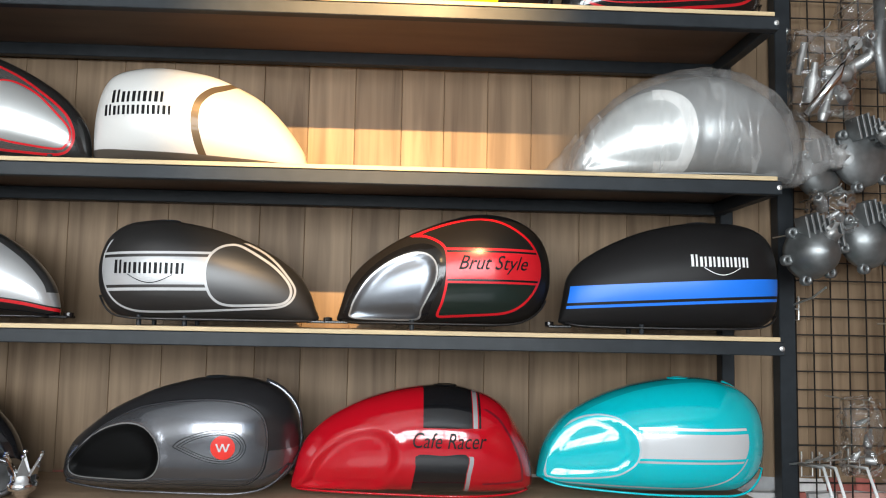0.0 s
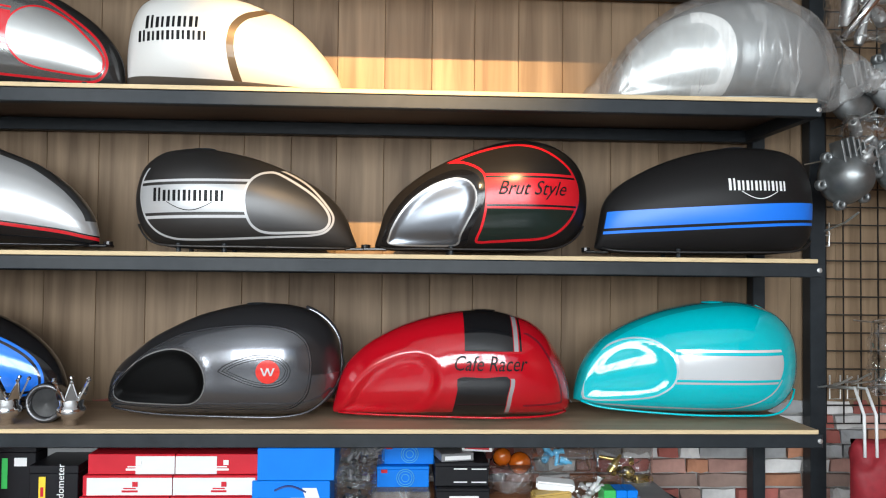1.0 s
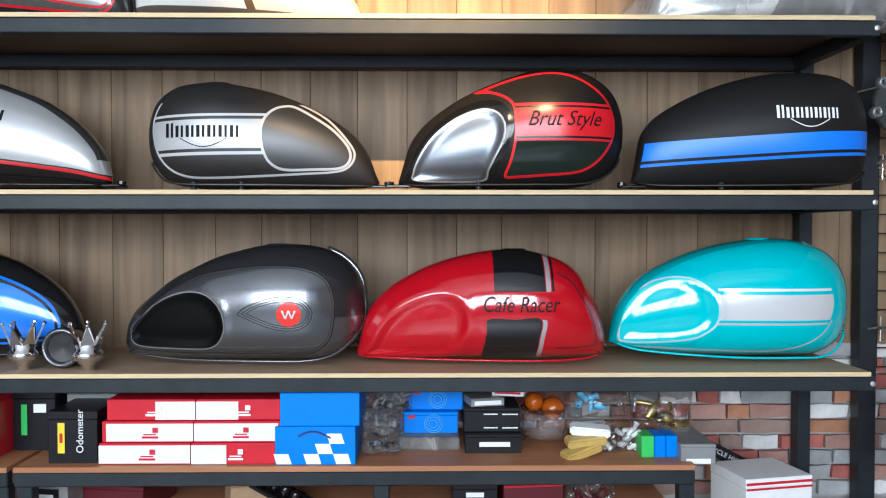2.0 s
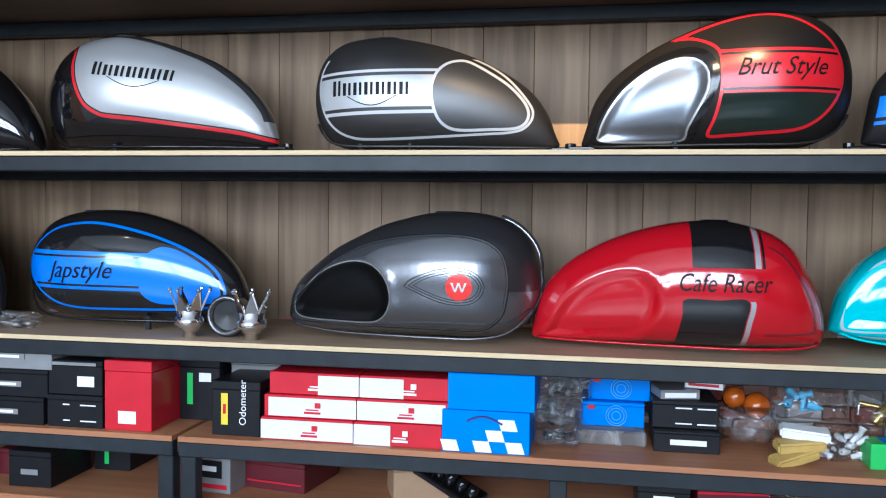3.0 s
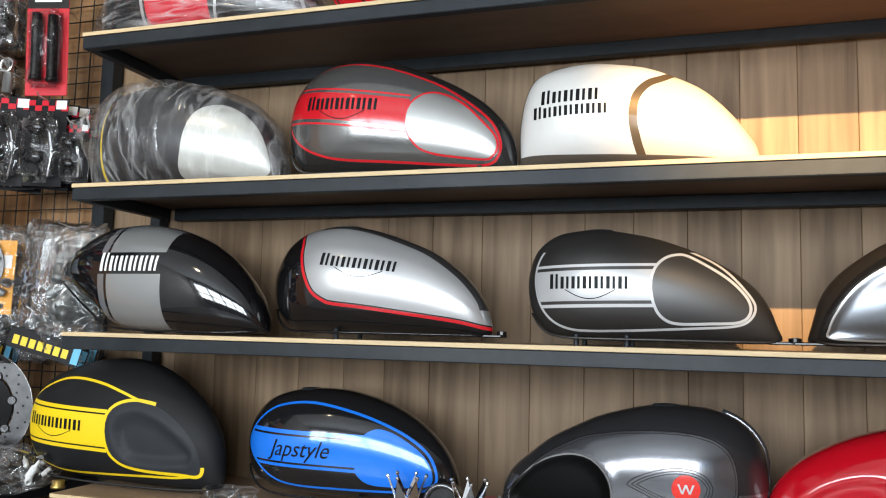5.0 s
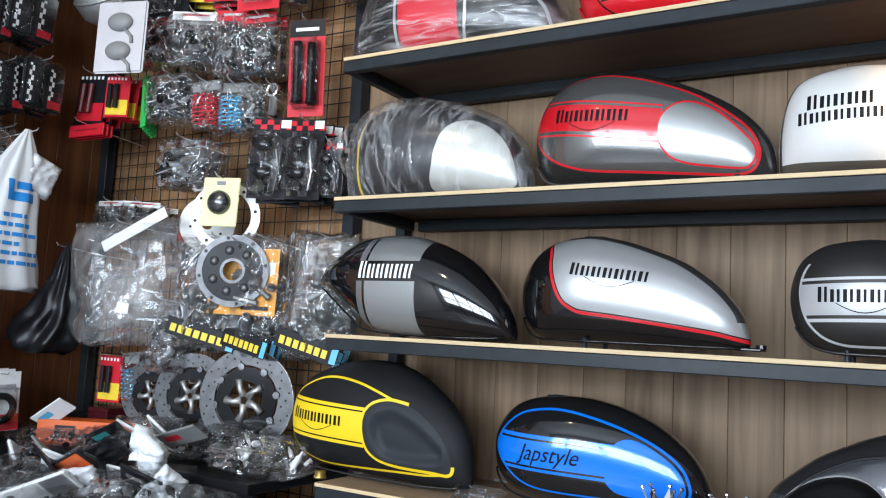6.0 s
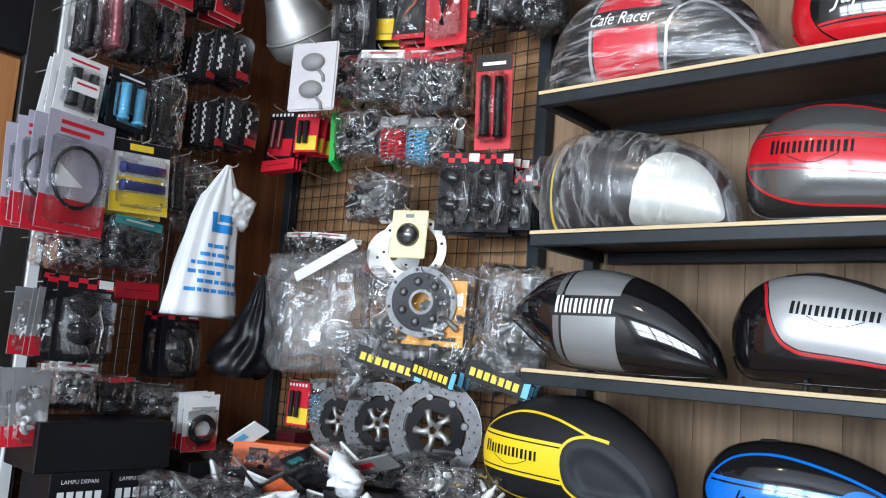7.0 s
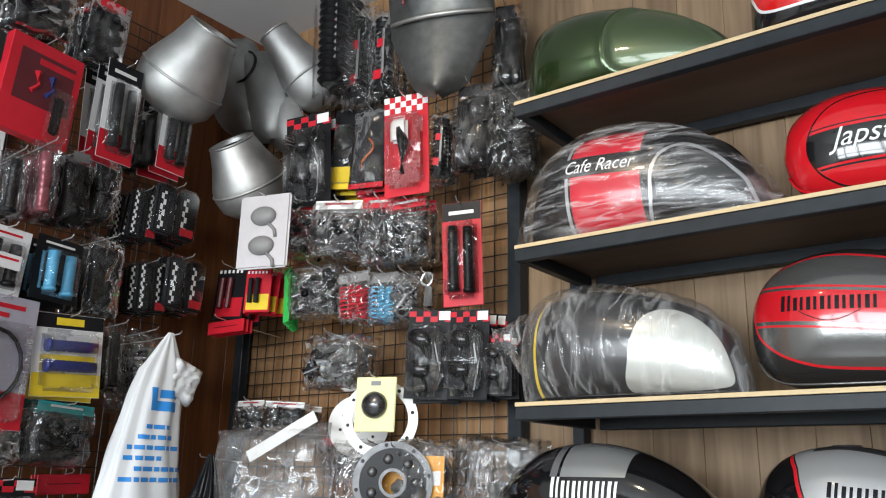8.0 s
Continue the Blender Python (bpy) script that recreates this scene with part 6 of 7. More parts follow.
        pack(p, w, h, C_BLACK, C_BLACK, C_YELLOW, 0.02)
        part("cable", tube([(w * 0.2 * math.cos(a * 0.5), -0.012, h * 0.05 - a * h * 0.02) for a in range(12)], 0.003, 5), RUBBER, p)
    elif kind == "hookcard":
        part("card", box(-w / 2, w / 2, 0, 0.002, -h / 2, h / 2), C_BLACK, p)
        part("cord", tube([(0.02 * math.sin(a * 0.6), -0.006, h * 0.1 - a * h * 0.04) for a in range(10)], 0.004, 6), C_AMBER, p, smooth=True)
        print_on(p, -w / 2, w / 2, -h / 2, -h * 0.44, C_RED)
        part("bag", pillow(w, h, 0.03, 3.3), BAGFILM, p, smooth=True)
    elif kind == "redwhite":
        pack(p, w, h, C_RED, None, None, 0.04)
        q = w / 8
        for i in range(8):
            for k in range(3):
                if (i + k) % 2 == 0:
                    print_on(p, -w / 2 + i * q, -w / 2 + (i + 1) * q, h / 2 - (k + 1) * q, h / 2 - k * q, C_WHITE)
        part("lever_part", tube([(-w * 0.1, -0.02, h * 0.15), (0, -0.025, 0), (-w * 0.05, -0.02, -h * 0.3)], [0.012, 0.02, 0.01], 8), RUBBER, p, smooth=True)
        part("pale_part", box(-w * 0.3, w * 0.1, -0.03, -0.01, h * 0.0, h * 0.25, 0.01, seg=2), C_WHITE, p)
    elif kind == "blister_white":
        part("card", box(-w / 2, w / 2, -0.012, 0.0015, -h / 2, h / 2, 0.006, seg=2), mat("pale_grey_card", (0.55, 0.53, 0.55), 0.4, 0, 0.08, 30), p)
        for z in (0.2, -0.2):
            part("shaped_part", mirror_head_bm(w * 0.2), C_GREY, p, m=pose(0, -0.016, h * z), smooth=True)
    elif kind in ("tools_red", "tools_yr"):
        for k in range(3):
            o = part("packet", box(-w * 0.5 + k * w * 0.1, w * 0.3 + k * w * 0.1, 0.012 * (2 - k), 0.012 * (2 - k) + 0.004, -h / 2, h * 0.45, 0.001), C_RED if kind == "tools_yr" else C_BLACK, p)
        print_on(p, -w * 0.28, w * 0.46, -h * 0.45, -h * 0.1, C_RED if kind == "tools_red" else C_YELLOW)
        a = part("tube_part", lathe([(0, -h * 0.3), (w * 0.07, -h * 0.3), (w * 0.07, h * 0.25), (0, h * 0.27)], 10), C_BLACK if kind == "tools_yr" else C_MAROON, p, m=pose(-w * 0.12, -0.012, 0))
        again(a, pose(w * 0.1, -0.012, 0), p)
        for k in range(6):
            print_on(p, -w * 0.3 + k * w * 0.12, -w * 0.24 + k * w * 0.12, h * 0.36, h * 0.42, C_WHITE, -0.0026)
    elif kind == "green":
        for k in range(6):
            part("packet", box(-w * 0.5 + k * w * 0.13, -w * 0.5 + k * w * 0.13 + w * 0.3, 0.016 * (5 - k), 0.016 * (5 - k) + 0.004, -h / 2, h / 2, 0.001), C_GREEN, p, m=pose(0, 0, 0, 0, 0, -25))
    elif kind in ("springs_red", "springs_blue"):
        part("card", box(-w / 2, w / 2, 0, 0.002, h * 0.3, h / 2), C_GREY, p)
        mt = C_RED if kind == "springs_red" else C_SKY
        a = part("spring", spring_bm(w * 0.12, h * 0.6), mt, p, m=pose(-w * 0.25, -0.01, -h * 0.1), smooth=True)
        again(a, pose(w * 0.02, -0.012, -h * 0.1), p); again(a, pose(w * 0.27, -0.01, -h * 0.12), p)
        part("bag", pillow(w, h, 0.05, RND.random() * 9), BAGFILM, p, smooth=True)
    elif kind == "lever":
        part("lever_body", tube([(0, 0, h / 2), (0.004, -0.01, h * 0.1), (0, 0, -h * 0.4)], [w * 0.3, w * 0.16, w * 0.22], 10), ALU, p, smooth=True)
        part("eye", tube([(w * 0.3 * math.cos(a), -0.012, h * 0.35 + w * 0.3 * math.sin(a)) for a in [k * math.pi / 8 for k in range(16)]], 0.005, 6, closed=True), CHROME, p, smooth=True)
    elif kind == "yellowcard":
        part("card", box(-w / 2, w / 2, -0.004, 0.0015, -h / 2, h / 2, 0.003), mat("pale_yellow_card", (0.80, 0.77, 0.42), 0.45, 0, 0.08, 40), p)
        part("round_part", lathe([(0, 0.03), (w * 0.2, 0.026), (w * 0.3, 0.012), (w * 0.3, 0)], 24), DARK_CHROME, p, m=pose(0, -0.004, -h * 0.02, 90), smooth=True)
        print_on(p, -w * 0.12, w * 0.12, h * 0.34, h * 0.42, C_GREY, -0.006)
    elif kind == "orangecard":
        part("card", box(-w / 2, w / 2, 0, 0.002, -h / 2, h / 2), mat("orange_print", (0.80, 0.36, 0.03), 0.45, 0, 0.1, 30), p)
        print_on(p, w * 0.1, w * 0.46, h * 0.12, h * 0.3, C_WHITE); print_on(p, w * 0.0, w * 0.4, -h * 0.42, -h * 0.36, C_BLACK)


def hang(kind, wall, along, off, z, w, h):
    turn, wall_y = (0, 0.385 - off) if wall == "N" else (90, off - (WX + 0.05))
    spot_ = (along, off, z) if wall == "N" else (off, along, z)
    if kind.isupper():
        return SPECIAL[kind](spot_, turn, w, h, wall_y)
    name = "parts_bag" if kind.startswith(("bag", "gaiter")) else "blister_pack"
    # goods on the rear wall turn a little towards the room
    lean = -RND.uniform(6, 20) if wall == "N" else RND.uniform(-10, 6)
    if wall == "N":
        w *= 0.88
    k = math.cos(radians(lean))
    p = thing(name, pose(*spot_, RND.uniform(-3, 3), RND.uniform(-4, 4), turn - lean), LABELS[kind], "plastic bag" if name == "parts_bag" else "blister pack", "hanging goods on the wire grids")
    goods(kind, p, w, h, wall_y)
    # more of the same behind it on one hook
    step = 0.045 if wall == "N" else 0.05
    for n in range(1, 3):
        if n * step < wall_y - 0.03 and kind not in ("blister_white", "yellowcard", "lever", "bag_big", "orangecard", "strip_red", "green", "redcardgrip", "redwhite", "redcard"):
            copy_thing(p, p.matrix_basis @ pose(RND.uniform(-0.012, 0.012), n * step, RND.uniform(-0.008, 0.006), 0, RND.uniform(-4, 4), RND.uniform(-6, 6)))
    hook(p, wall_y, h * 0.47, wall_y / k)
    return p


def bucket(at, turn, w, h, wall_y):
    p = thing("headlamp_bucket", pose(*at, 40, 14 if w > 0.3 else -16, turn - 10), "raw aluminium headlamp bucket with an open neck", "headlamp bucket", "raw aluminium buckets")
    R, H = w * 0.42, h * 0.5
    part("shell", lathe([(R * 0.56, H * 0.95), (R * 0.60, H * 0.9), (R * 0.72, H * 0.5), (R * 0.96, -H * 0.05), (R * 1.0, -H * 0.3), (R * 0.93, -H * 0.65), (R * 0.7, -H * 0.88), (R * 0.35, -H * 0.98), (0, -H), (0, -H * 0.95), (R * 0.65, -H * 0.83), (R * 0.9, -H * 0.55), (R * 0.95, -H * 0.25), (R * 0.68, H * 0.5), (R * 0.54, H * 0.94), (R * 0.56, H * 0.95)], 40), ALU, p, smooth=True)
    part("inside_pad", lathe([(R * 0.53, H * 0.85), (R * 0.64, H * 0.45), (R * 0.2, H * 0.2), (0, H * 0.2)], 32), RUBBER, p, smooth=True)
    part("rolled_rim", tube([(R * 0.57 * math.cos(a * math.pi / 16), R * 0.57 * math.sin(a * math.pi / 16), H * 0.95) for a in range(32)], 0.005, 6, closed=True), ALU, p, smooth=True)
    part("bead", tube([(R * 0.99 * math.cos(a * math.pi / 16), R * 0.99 * math.sin(a * math.pi / 16), -H * 0.2) for a in range(32)], 0.005, 6, closed=True), ALU, p, smooth=True)
    for k in range(3):
        part("bracket", box(-0.012, 0.012, -0.02, 0.02, -0.004, 0.004, 0.002), STEEL, p, m=pose(R * 0.5 * math.cos(k * 2.1), R * 0.5 * math.sin(k * 2.1), H * 0.8, 0, 20, k * 120))
    hook(p, wall_y, 0.0, wall_y)
    return p


def shield(at, turn, w, h, wall_y):
    p = thing("number_plate_shield", pose(*at, 8, -20, turn + 5), "raw metal oval shield hanging in a row", "shield", "raw metal shields")
    bm = bmesh.new()
    rows = []
    for k in range(11):
        b = k / 10 * 2 - 1
        rows.append([bm.verts.new((w * 0.5 * math.sqrt(max(0.02, 1 - abs(b) ** 2.6)) * a, -0.05 * (1 - a * a) - 0.02 * (1 - b * b), b * h / 2)) for a in [i / 6 - 1 for i in range(13)]])
    for lo, hi in zip(rows, rows[1:]):
        for i in range(12):
            bm.faces.new((lo[i], lo[i + 1], hi[i + 1], hi[i]))
    bmesh.ops.solidify(bm, geom=bm.faces[:], thickness=0.003)
    part("plate", bm, ALU, p, smooth=True)
    part("collar", lathe([(w * 0.26, 0), (w * 0.28, 0.03), (w * 0.25, 0.03), (w * 0.2, 0.0)], 24), GLOSS_BLACK, p, m=pose(-w * 0.05, -0.03, h * 0.3, 75), smooth=True)
    hook(p, wall_y, h * 0.4, wall_y)
    return p


def visor(at, turn, w, h, wall_y):
    p = thing("metal_visor", pose(*at, 0, 0, turn + 18), "raw metal visor with slotted top and drop-shaped skirt", "visor")
    bm = bmesh.new()
    rows = []
    for k in range(21):
        b = k / 20
        half = w * 0.5 * (0.34 + 0.66 * min(1, b / 0.55) ** 0.8) if b < 0.55 else w * 0.5
        if b < 0.08:
            half *= (b / 0.08) ** 0.5 * 0.9 + 0.1
        rows.append([bm.verts.new((half * a, -0.06 * (1 - a * a) - (0.05 * max(0, b - 0.62) / 0.38), -h / 2 + b * h)) for a in [i / 8 - 1 for i in range(17)]])
    for lo, hi in zip(rows, rows[1:]):
        for i in range(16):
            bm.faces.new((lo[i], lo[i + 1], hi[i + 1], hi[i]))
    bmesh.ops.solidify(bm, geom=bm.faces[:], thickness=0.003)
    part("skirt", bm, CAST, p, smooth=True)
    part("ridge", tube([(w * 0.48 * a, -0.065 * (1 - a * a) - 0.012, h * (0.14 - 0.06 * (1 - a * a))) for a in [i / 8 - 1 for i in range(17)]], 0.007, 6), ALU, p, smooth=True)
    for k in range(5):
        part("slot", box(-0.006, 0.006, -0.003, 0.003, -h * 0.09, h * 0.09, 0.0025), C_MAROON, p, m=pose((k - 2) * w * 0.15, -0.092 - 0.012 + 0.012 * abs(k - 2), h * 0.3, 12))
    hook(p, wall_y, h * 0.3, wall_y)
    return p


def disc_bm(r, inner, holes, thick, seg=64):
    """A flat ring with drilled holes, facing -y."""
    bm = bmesh.new()
    bm2 = lathe([(inner, 0), (inner, thick), (r, thick), (r, 0), (inner, 0)], seg)
    return joined(bm, bm2, pose(0, 0, 0, 90))


def brake_disc(at, turn, w, h, wall_y):
    r = h * 0.57
    p = thing("brake_disc", pose(*at, 0, RND.uniform(0, 60), turn + 18), "drilled steel brake disc with cast centre", "brake disc", "brake discs on the grid")
    part("rotor", disc_bm(r, r * 0.68, 0, 0.005), DULL_STEEL, p)
    part("rim_edge", tube([(r * math.cos(a * math.pi / 24), -0.0025, r * math.sin(a * math.pi / 24)) for a in range(48)], 0.0018, 5, closed=True), STEEL, p, smooth=True)
    hb = lathe([(0, 0), (0.0036, 0), (0.0036, 0.0008), (0, 0.0008)], 6)
    first = None
    for k in range(40):
        a = k * math.pi / 20
        rr = r * (0.76 + 0.085 * (k % 3))
        m = pose(rr * math.cos(a), -0.0056, rr * math.sin(a), 90)
        if first is None:
            first = part("drilled_hole", hb, C_BLACK, p, m=m)
        else:
            again(first, m, p)
    part("carrier", disc_bm(r * 0.64, r * 0.36, 0, 0.006), GLOSS_BLACK, p, m=pose(0, 0.001, 0))
    for k in range(8):
        a = k * math.pi / 4
        part("button", lathe([(0, 0.011), (r * 0.07, 0.011), (r * 0.08, 0.006), (r * 0.08, 0)], 12), DARK_CHROME, p, m=pose(r * 0.66 * math.cos(a), 0, r * 0.66 * math.sin(a), 90))
    for k in range(5):
        a = k * 2 * math.pi / 5
        part("spoke", tube([(r * 0.08 * math.cos(a), -0.008, r * 0.08 * math.sin(a)), (r * 0.25 * math.cos(a + 0.15), -0.010, r * 0.25 * math.sin(a + 0.15)), (r * 0.42 * math.cos(a), -0.008, r * 0.42 * math.sin(a))], [r * 0.09, r * 0.06, r * 0.08], 8), ALU, p, smooth=True)
    hook(p, wall_y, r * 0.3, wall_y)
    return p


def ring_plate(kind):
    def make(at, turn, w, h, wall_y):
        r = h * (0.5 if kind == "PLATE" else 0.57)
        name, lab, cat = {"RING": ("flange_ring", "white metal flange ring with bolt holes", "flange"), "RING2": ("round_gasket", "grey round gasket with scalloped holes", "gasket"),
                          "PLATE": ("round_plate", "white round metal plate behind a ring", "plate"), "SPROCKET": ("small_sprocket", "small rusty toothed sprocket", "sprocket")}[kind]
        p = thing(name, pose(*at, 0, 0, turn + 32), lab, cat)
        mt = {"RING": mat("pale_zinc", (0.66, 0.66, 0.64), 0.45, 0.35, 0.1, 30), "RING2": DULL_STEEL, "PLATE": WHITE_PAINT, "SPROCKET": mat("rusty_steel", (0.16, 0.09, 0.06), 0.6, 0.6, 0.3, 40)}[kind]
        inner = {"RING": 0.74, "RING2": 0.84, "PLATE": 0.2, "SPROCKET": 0.3}[kind]
        part("ring_body", disc_bm(r, r * inner, 0, 0.006), mt, p)
        if kind == "RING2":
            part("inner_plate", disc_bm(r * 0.84, r * 0.36, 0, 0.004), C_BLACK, p)
            part("inner_ring", disc_bm(r * 0.35, r * 0.27, 0, 0.007), DULL_STEEL, p)
            for k in range(7):
                a = k * 2 * math.pi / 7
                part("pocket", lathe([(0, 0.003), (r * 0.12, 0.003), (r * 0.13, 0)], 14), DULL_STEEL, p, m=pose(r * 0.58 * math.cos(a), -0.004, r * 0.58 * math.sin(a), 90), smooth=True)
        if kind == "SPROCKET":
            for k in range(12):
                part("tooth", box(-0.004, 0.004, -0.006, 0, 0, 0.010, 0.001), mt, p, m=pose(0, 0, 0, 0, k * 30) @ pose(0, 0, r * 0.97))
        else:
            for k in range(8):
                a = k * math.pi / 4 + 0.2
                rr = r * (inner + 1) / 2
                part("bolt_hole", lathe([(0, 0.001), (r * 0.05, 0.001), (r * 0.05, 0)], 10), C_BLACK, p, m=pose(rr * math.cos(a), -0.0063, rr * math.sin(a), 90))
        hook(p, wall_y, r * 0.85, wall_y)
        return p
    return make


def white_bag(at, turn, w, h, wall_y):
    p = thing("carrier_bag", pose(at[0], at[1], at[2], 0, 0, turn), "white plastic carrier bag with blue print hanging by its handle", "carrier bag")
    bm = bmesh.new()
    rows = []
    for k in range(27):
        b = k / 26
        half = w * 0.5 * (1.0 - 0.62 * b ** 0.9) if b < 0.8 else w * 0.5 * 0.44 * (1 - (b - 0.8) / 0.2 * 0.85)
        row = []
        for j in range(48):
            a = 2 * math.pi * j / 48
            crease = 1 + 0.16 * math.sin(a * 9 + 0.4 * math.sin(b * 5)) * (0.35 + 0.65 * b) + 0.12 * noise.noise(Vector((math.cos(a) * 2, math.sin(a) * 2, b * 4)))
            row.append(bm.verts.new((half * math.cos(a) * crease + 0.05 * b * b, half * 0.42 * math.sin(a) * crease, -h / 2 + b * h + (0.02 * noise.noise(Vector((a, 0, 1))) if k == 0 else 0))))
        rows.append(row)
    for lo, hi in zip(rows, rows[1:]):
        for j in range(48):
            bm.faces.new((lo[j], lo[(j + 1) % 48], hi[(j + 1) % 48], hi[j]))
    bm.faces.new(rows[0][::-1])
    tree = BVHTree.FromBMesh(bm)
    part("bag", bm, BAG_WHITE, p, smooth=True)
    part("handle_flap", pillow(0.12, 0.13, 0.05, 2.2), BAG_WHITE, p, m=pose(0.10, -0.01, h * 0.22, 0, 20), smooth=True)

    def on_bag(x0, x1, z0, z1):
        b = bmesh.new()
        n, k = max(3, int((x1 - x0) / 0.006)), 4
        g = []
        for i in range(n + 1):
            col = []
            for j in range(k + 1):
                x, z = x0 + (x1 - x0) * i / n, z0 + (z1 - z0) * j / k
                hit = tree.ray_cast(Vector((x, -1, z)), Vector((0, 1, 0)))
                col.append(b.verts.new((x, (hit[0].y if hit[0] is not None else 0) - 0.002, z)))
            g.append(col)
        for a, c in zip(g, g[1:]):
            for j in range(k):
                b.faces.new((a[j], c[j], c[j + 1], a[j + 1]))
        part("print", b, C_PRINT, p, smooth=True)

    on_bag(-0.02, 0.075, 0.02, 0.05); on_bag(-0.02, 0.0, 0.05, 0.09); on_bag(0.01, 0.075, 0.06, 0.085)
    for k, (a, c) in enumerate(((-0.03, 0.05), (-0.05, 0.07), (-0.08, 0.09), (-0.09, 0.03), (-0.06, 0.11), (-0.10, 0.10))):
        x, word = a, 0
        while x < c:
            wide = (0.022, 0.034, 0.016, 0.028)[(k + word) % 4]
            on_bag(x, min(x + wide, c + 0.01), -0.035 - k * 0.031, -0.022 - k * 0.031)
            x, word = x + wide + 0.006, word + 1
    hook(p, wall_y, h * 0.48, wall_y, 0.05)
    return p


def black_bag(at, turn, w, h, wall_y):
    p = thing("carrier_bag", pose(*at, 0, 14, turn + 20), "knotted black plastic carrier bag hanging on the grid", "carrier bag")
    bm = bmesh.new()
    rows = []
    for k in range(31):
        b = k / 30
        half = w * 0.40 * (1 - 0.93 * b ** 0.75) * (0.80 + 0.2 * min(1.0, b / 0.08))
        row = []
        for j in range(64):
            a = 2 * math.pi * j / 64
            fold = 1 + 0.22 * math.sin(a * 7 + 2 * b) * (0.25 + b) + 0.28 * noise.noise(Vector((math.cos(a) * 2.2, math.sin(a) * 2.2, b * 5)))
            row.append(bm.verts.new((half * math.cos(a) * fold + 0.03 * math.sin(b * 3), half * 0.6 * math.sin(a) * fold, -h / 2 + b * h + 0.03 * noise.noise(Vector((math.cos(a) * 1.5, math.sin(a) * 1.5, 4.0))) * (1 - b))))
        rows.append(row)
    for lo, hi in zip(rows, rows[1:]):
        for j in range(64):
            bm.faces.new((lo[j], lo[(j + 1) % 64], hi[(j + 1) % 64], hi[j]))
    bm.faces.new(rows[0][::-1])
    part("bag", bm, BAG_BLACK, p, smooth=True)
    hook(p, wall_y, h * 0.46, wall_y)
    return p


COUNTER = 0.985


def big_box(at, turn, w, h, wall_y):
    p = thing("carton", pose(at[0], at[1], COUNTER, 0, 0, turn - 4), "large plain black carton on top of lamp cartons", "carton")
    part("body", box(-w / 2, w / 2, 0, 0.24, 0, h * 0.9, 0.002), C_BLACK, p)
    part("lid_flap", box(-w / 2, w / 2, 0, 0.24, h * 0.905, h * 0.92, 0.001), C_BLACK, p)
    return p


def seven(at, turn, w, h, wall_y):
    for k in (-1, 1):
        p = thing("lamp_carton", pose(at[0], at[1] + k * w * 0.25, COUNTER - 0.001 - 0.17, 0, 0, turn - 4), "black and red headlamp carton with white wording", "carton", "headlamp cartons")
        part("body", box(-w * 0.245, w * 0.245, 0, 0.22, 0, 0.17, 0.002), C_BLACK, p)
        print_on(p, -w * 0.24, w * 0.24, 0.0, 0.07, C_RED)
        part("lettering", text_bm("LAMPU DEPAN", 0.017), C_WHITE, p, m=pose(-w * 0.16, -0.0016, 0.138))
        for i in range(5):
            print_on(p, -w * 0.18 + i * 0.028, -w * 0.18 + i * 0.028 + 0.02, 0.085, 0.115, C_WHITE, -0.002)
    return p


def orange_box(at, turn, w, h, wall_y):
    p = thing("carton", pose(-1.0, 0.06, COUNTER, 0, 0, 30), "long orange carton with dark printed panels", "carton")
    part("body", box(-0.19, 0.19, 0, 0.10, 0, h * 0.9, 0.0015), C_ORANGE, p)
    for k, (a, c) in enumerate(((-0.13, -0.06), (0.0, 0.02), (0.03, 0.06), (0.08, 0.10))):
        print_on(p, a, c, h * 0.2, h * 0.7, C_BLACK if k == 0 else C_RED)
    return p


SPECIAL = {"BUCKET": bucket, "SHIELD": shield, "VISOR": visor, "DISC": brake_disc, "RING": ring_plate("RING"), "RING2": ring_plate("RING2"), "PLATE": ring_plate("PLATE"), "SPROCKET": ring_plate("SPROCKET"),
           "WBAG": white_bag, "BLACKBAG": black_bag, "BIGBOX": big_box, "SEVEN": seven, "ORANGE": orange_box}
hang("redcard", "W", -0.671, -1.22, 2.680, 0.227, 0.328)
hang("grips_tda", "W", -0.417, -1.22, 2.695, 0.126, 0.336)
hang("grips_tda", "W", -0.190, -1.25, 2.711, 0.113, 0.291)
hang("grip_black", "W", -0.255, -1.3, 2.685, 0.080, 0.218)
hang("bag_black", "W", -0.485, -1.25, 2.956, 0.143, 0.230)
hang("bag_black", "W", -0.709, -1.2, 2.916, 0.194, 0.163)
hang("grip_black", "W", -0.715, -1.2, 2.360, 0.073, 0.192)
hang("grip_pink", "W", -0.631, -1.2, 2.399, 0.078, 0.224)
hang("bag_black", "W", -0.513, -1.25, 2.418, 0.095, 0.235)
hang("bag_black", "W", -0.399, -1.28, 2.449, 0.098, 0.228)
hang("checker", "W", -0.253, -1.3, 2.407, 0.109, 0.180)
hang("checker", "W", -0.154, -1.27, 2.436, 0.174, 0.191)
hang("checker", "W", -0.195, -1.3, 2.172, 0.120, 0.182)
hang("checker", "W", -0.089, -1.27, 2.200, 0.158, 0.193)
hang("grips_white", "W", -0.717, -1.2, 2.142, 0.148, 0.186)
hang("grips_blue", "W", -0.545, -1.22, 2.148, 0.149, 0.189)
hang("bag_black", "W", -0.365, -1.28, 2.176, 0.127, 0.256)
hang("hose", "W", -0.709, -1.17, 1.865, 0.222, 0.354)
hang("hose", "W", -0.781, -1.22, 1.862, 0.167, 0.318)
hang("yellow", "W", -0.486, -1.2, 1.906, 0.203, 0.236)
hang("grip_black", "W", -0.282, -1.3, 1.935, 0.066, 0.213)
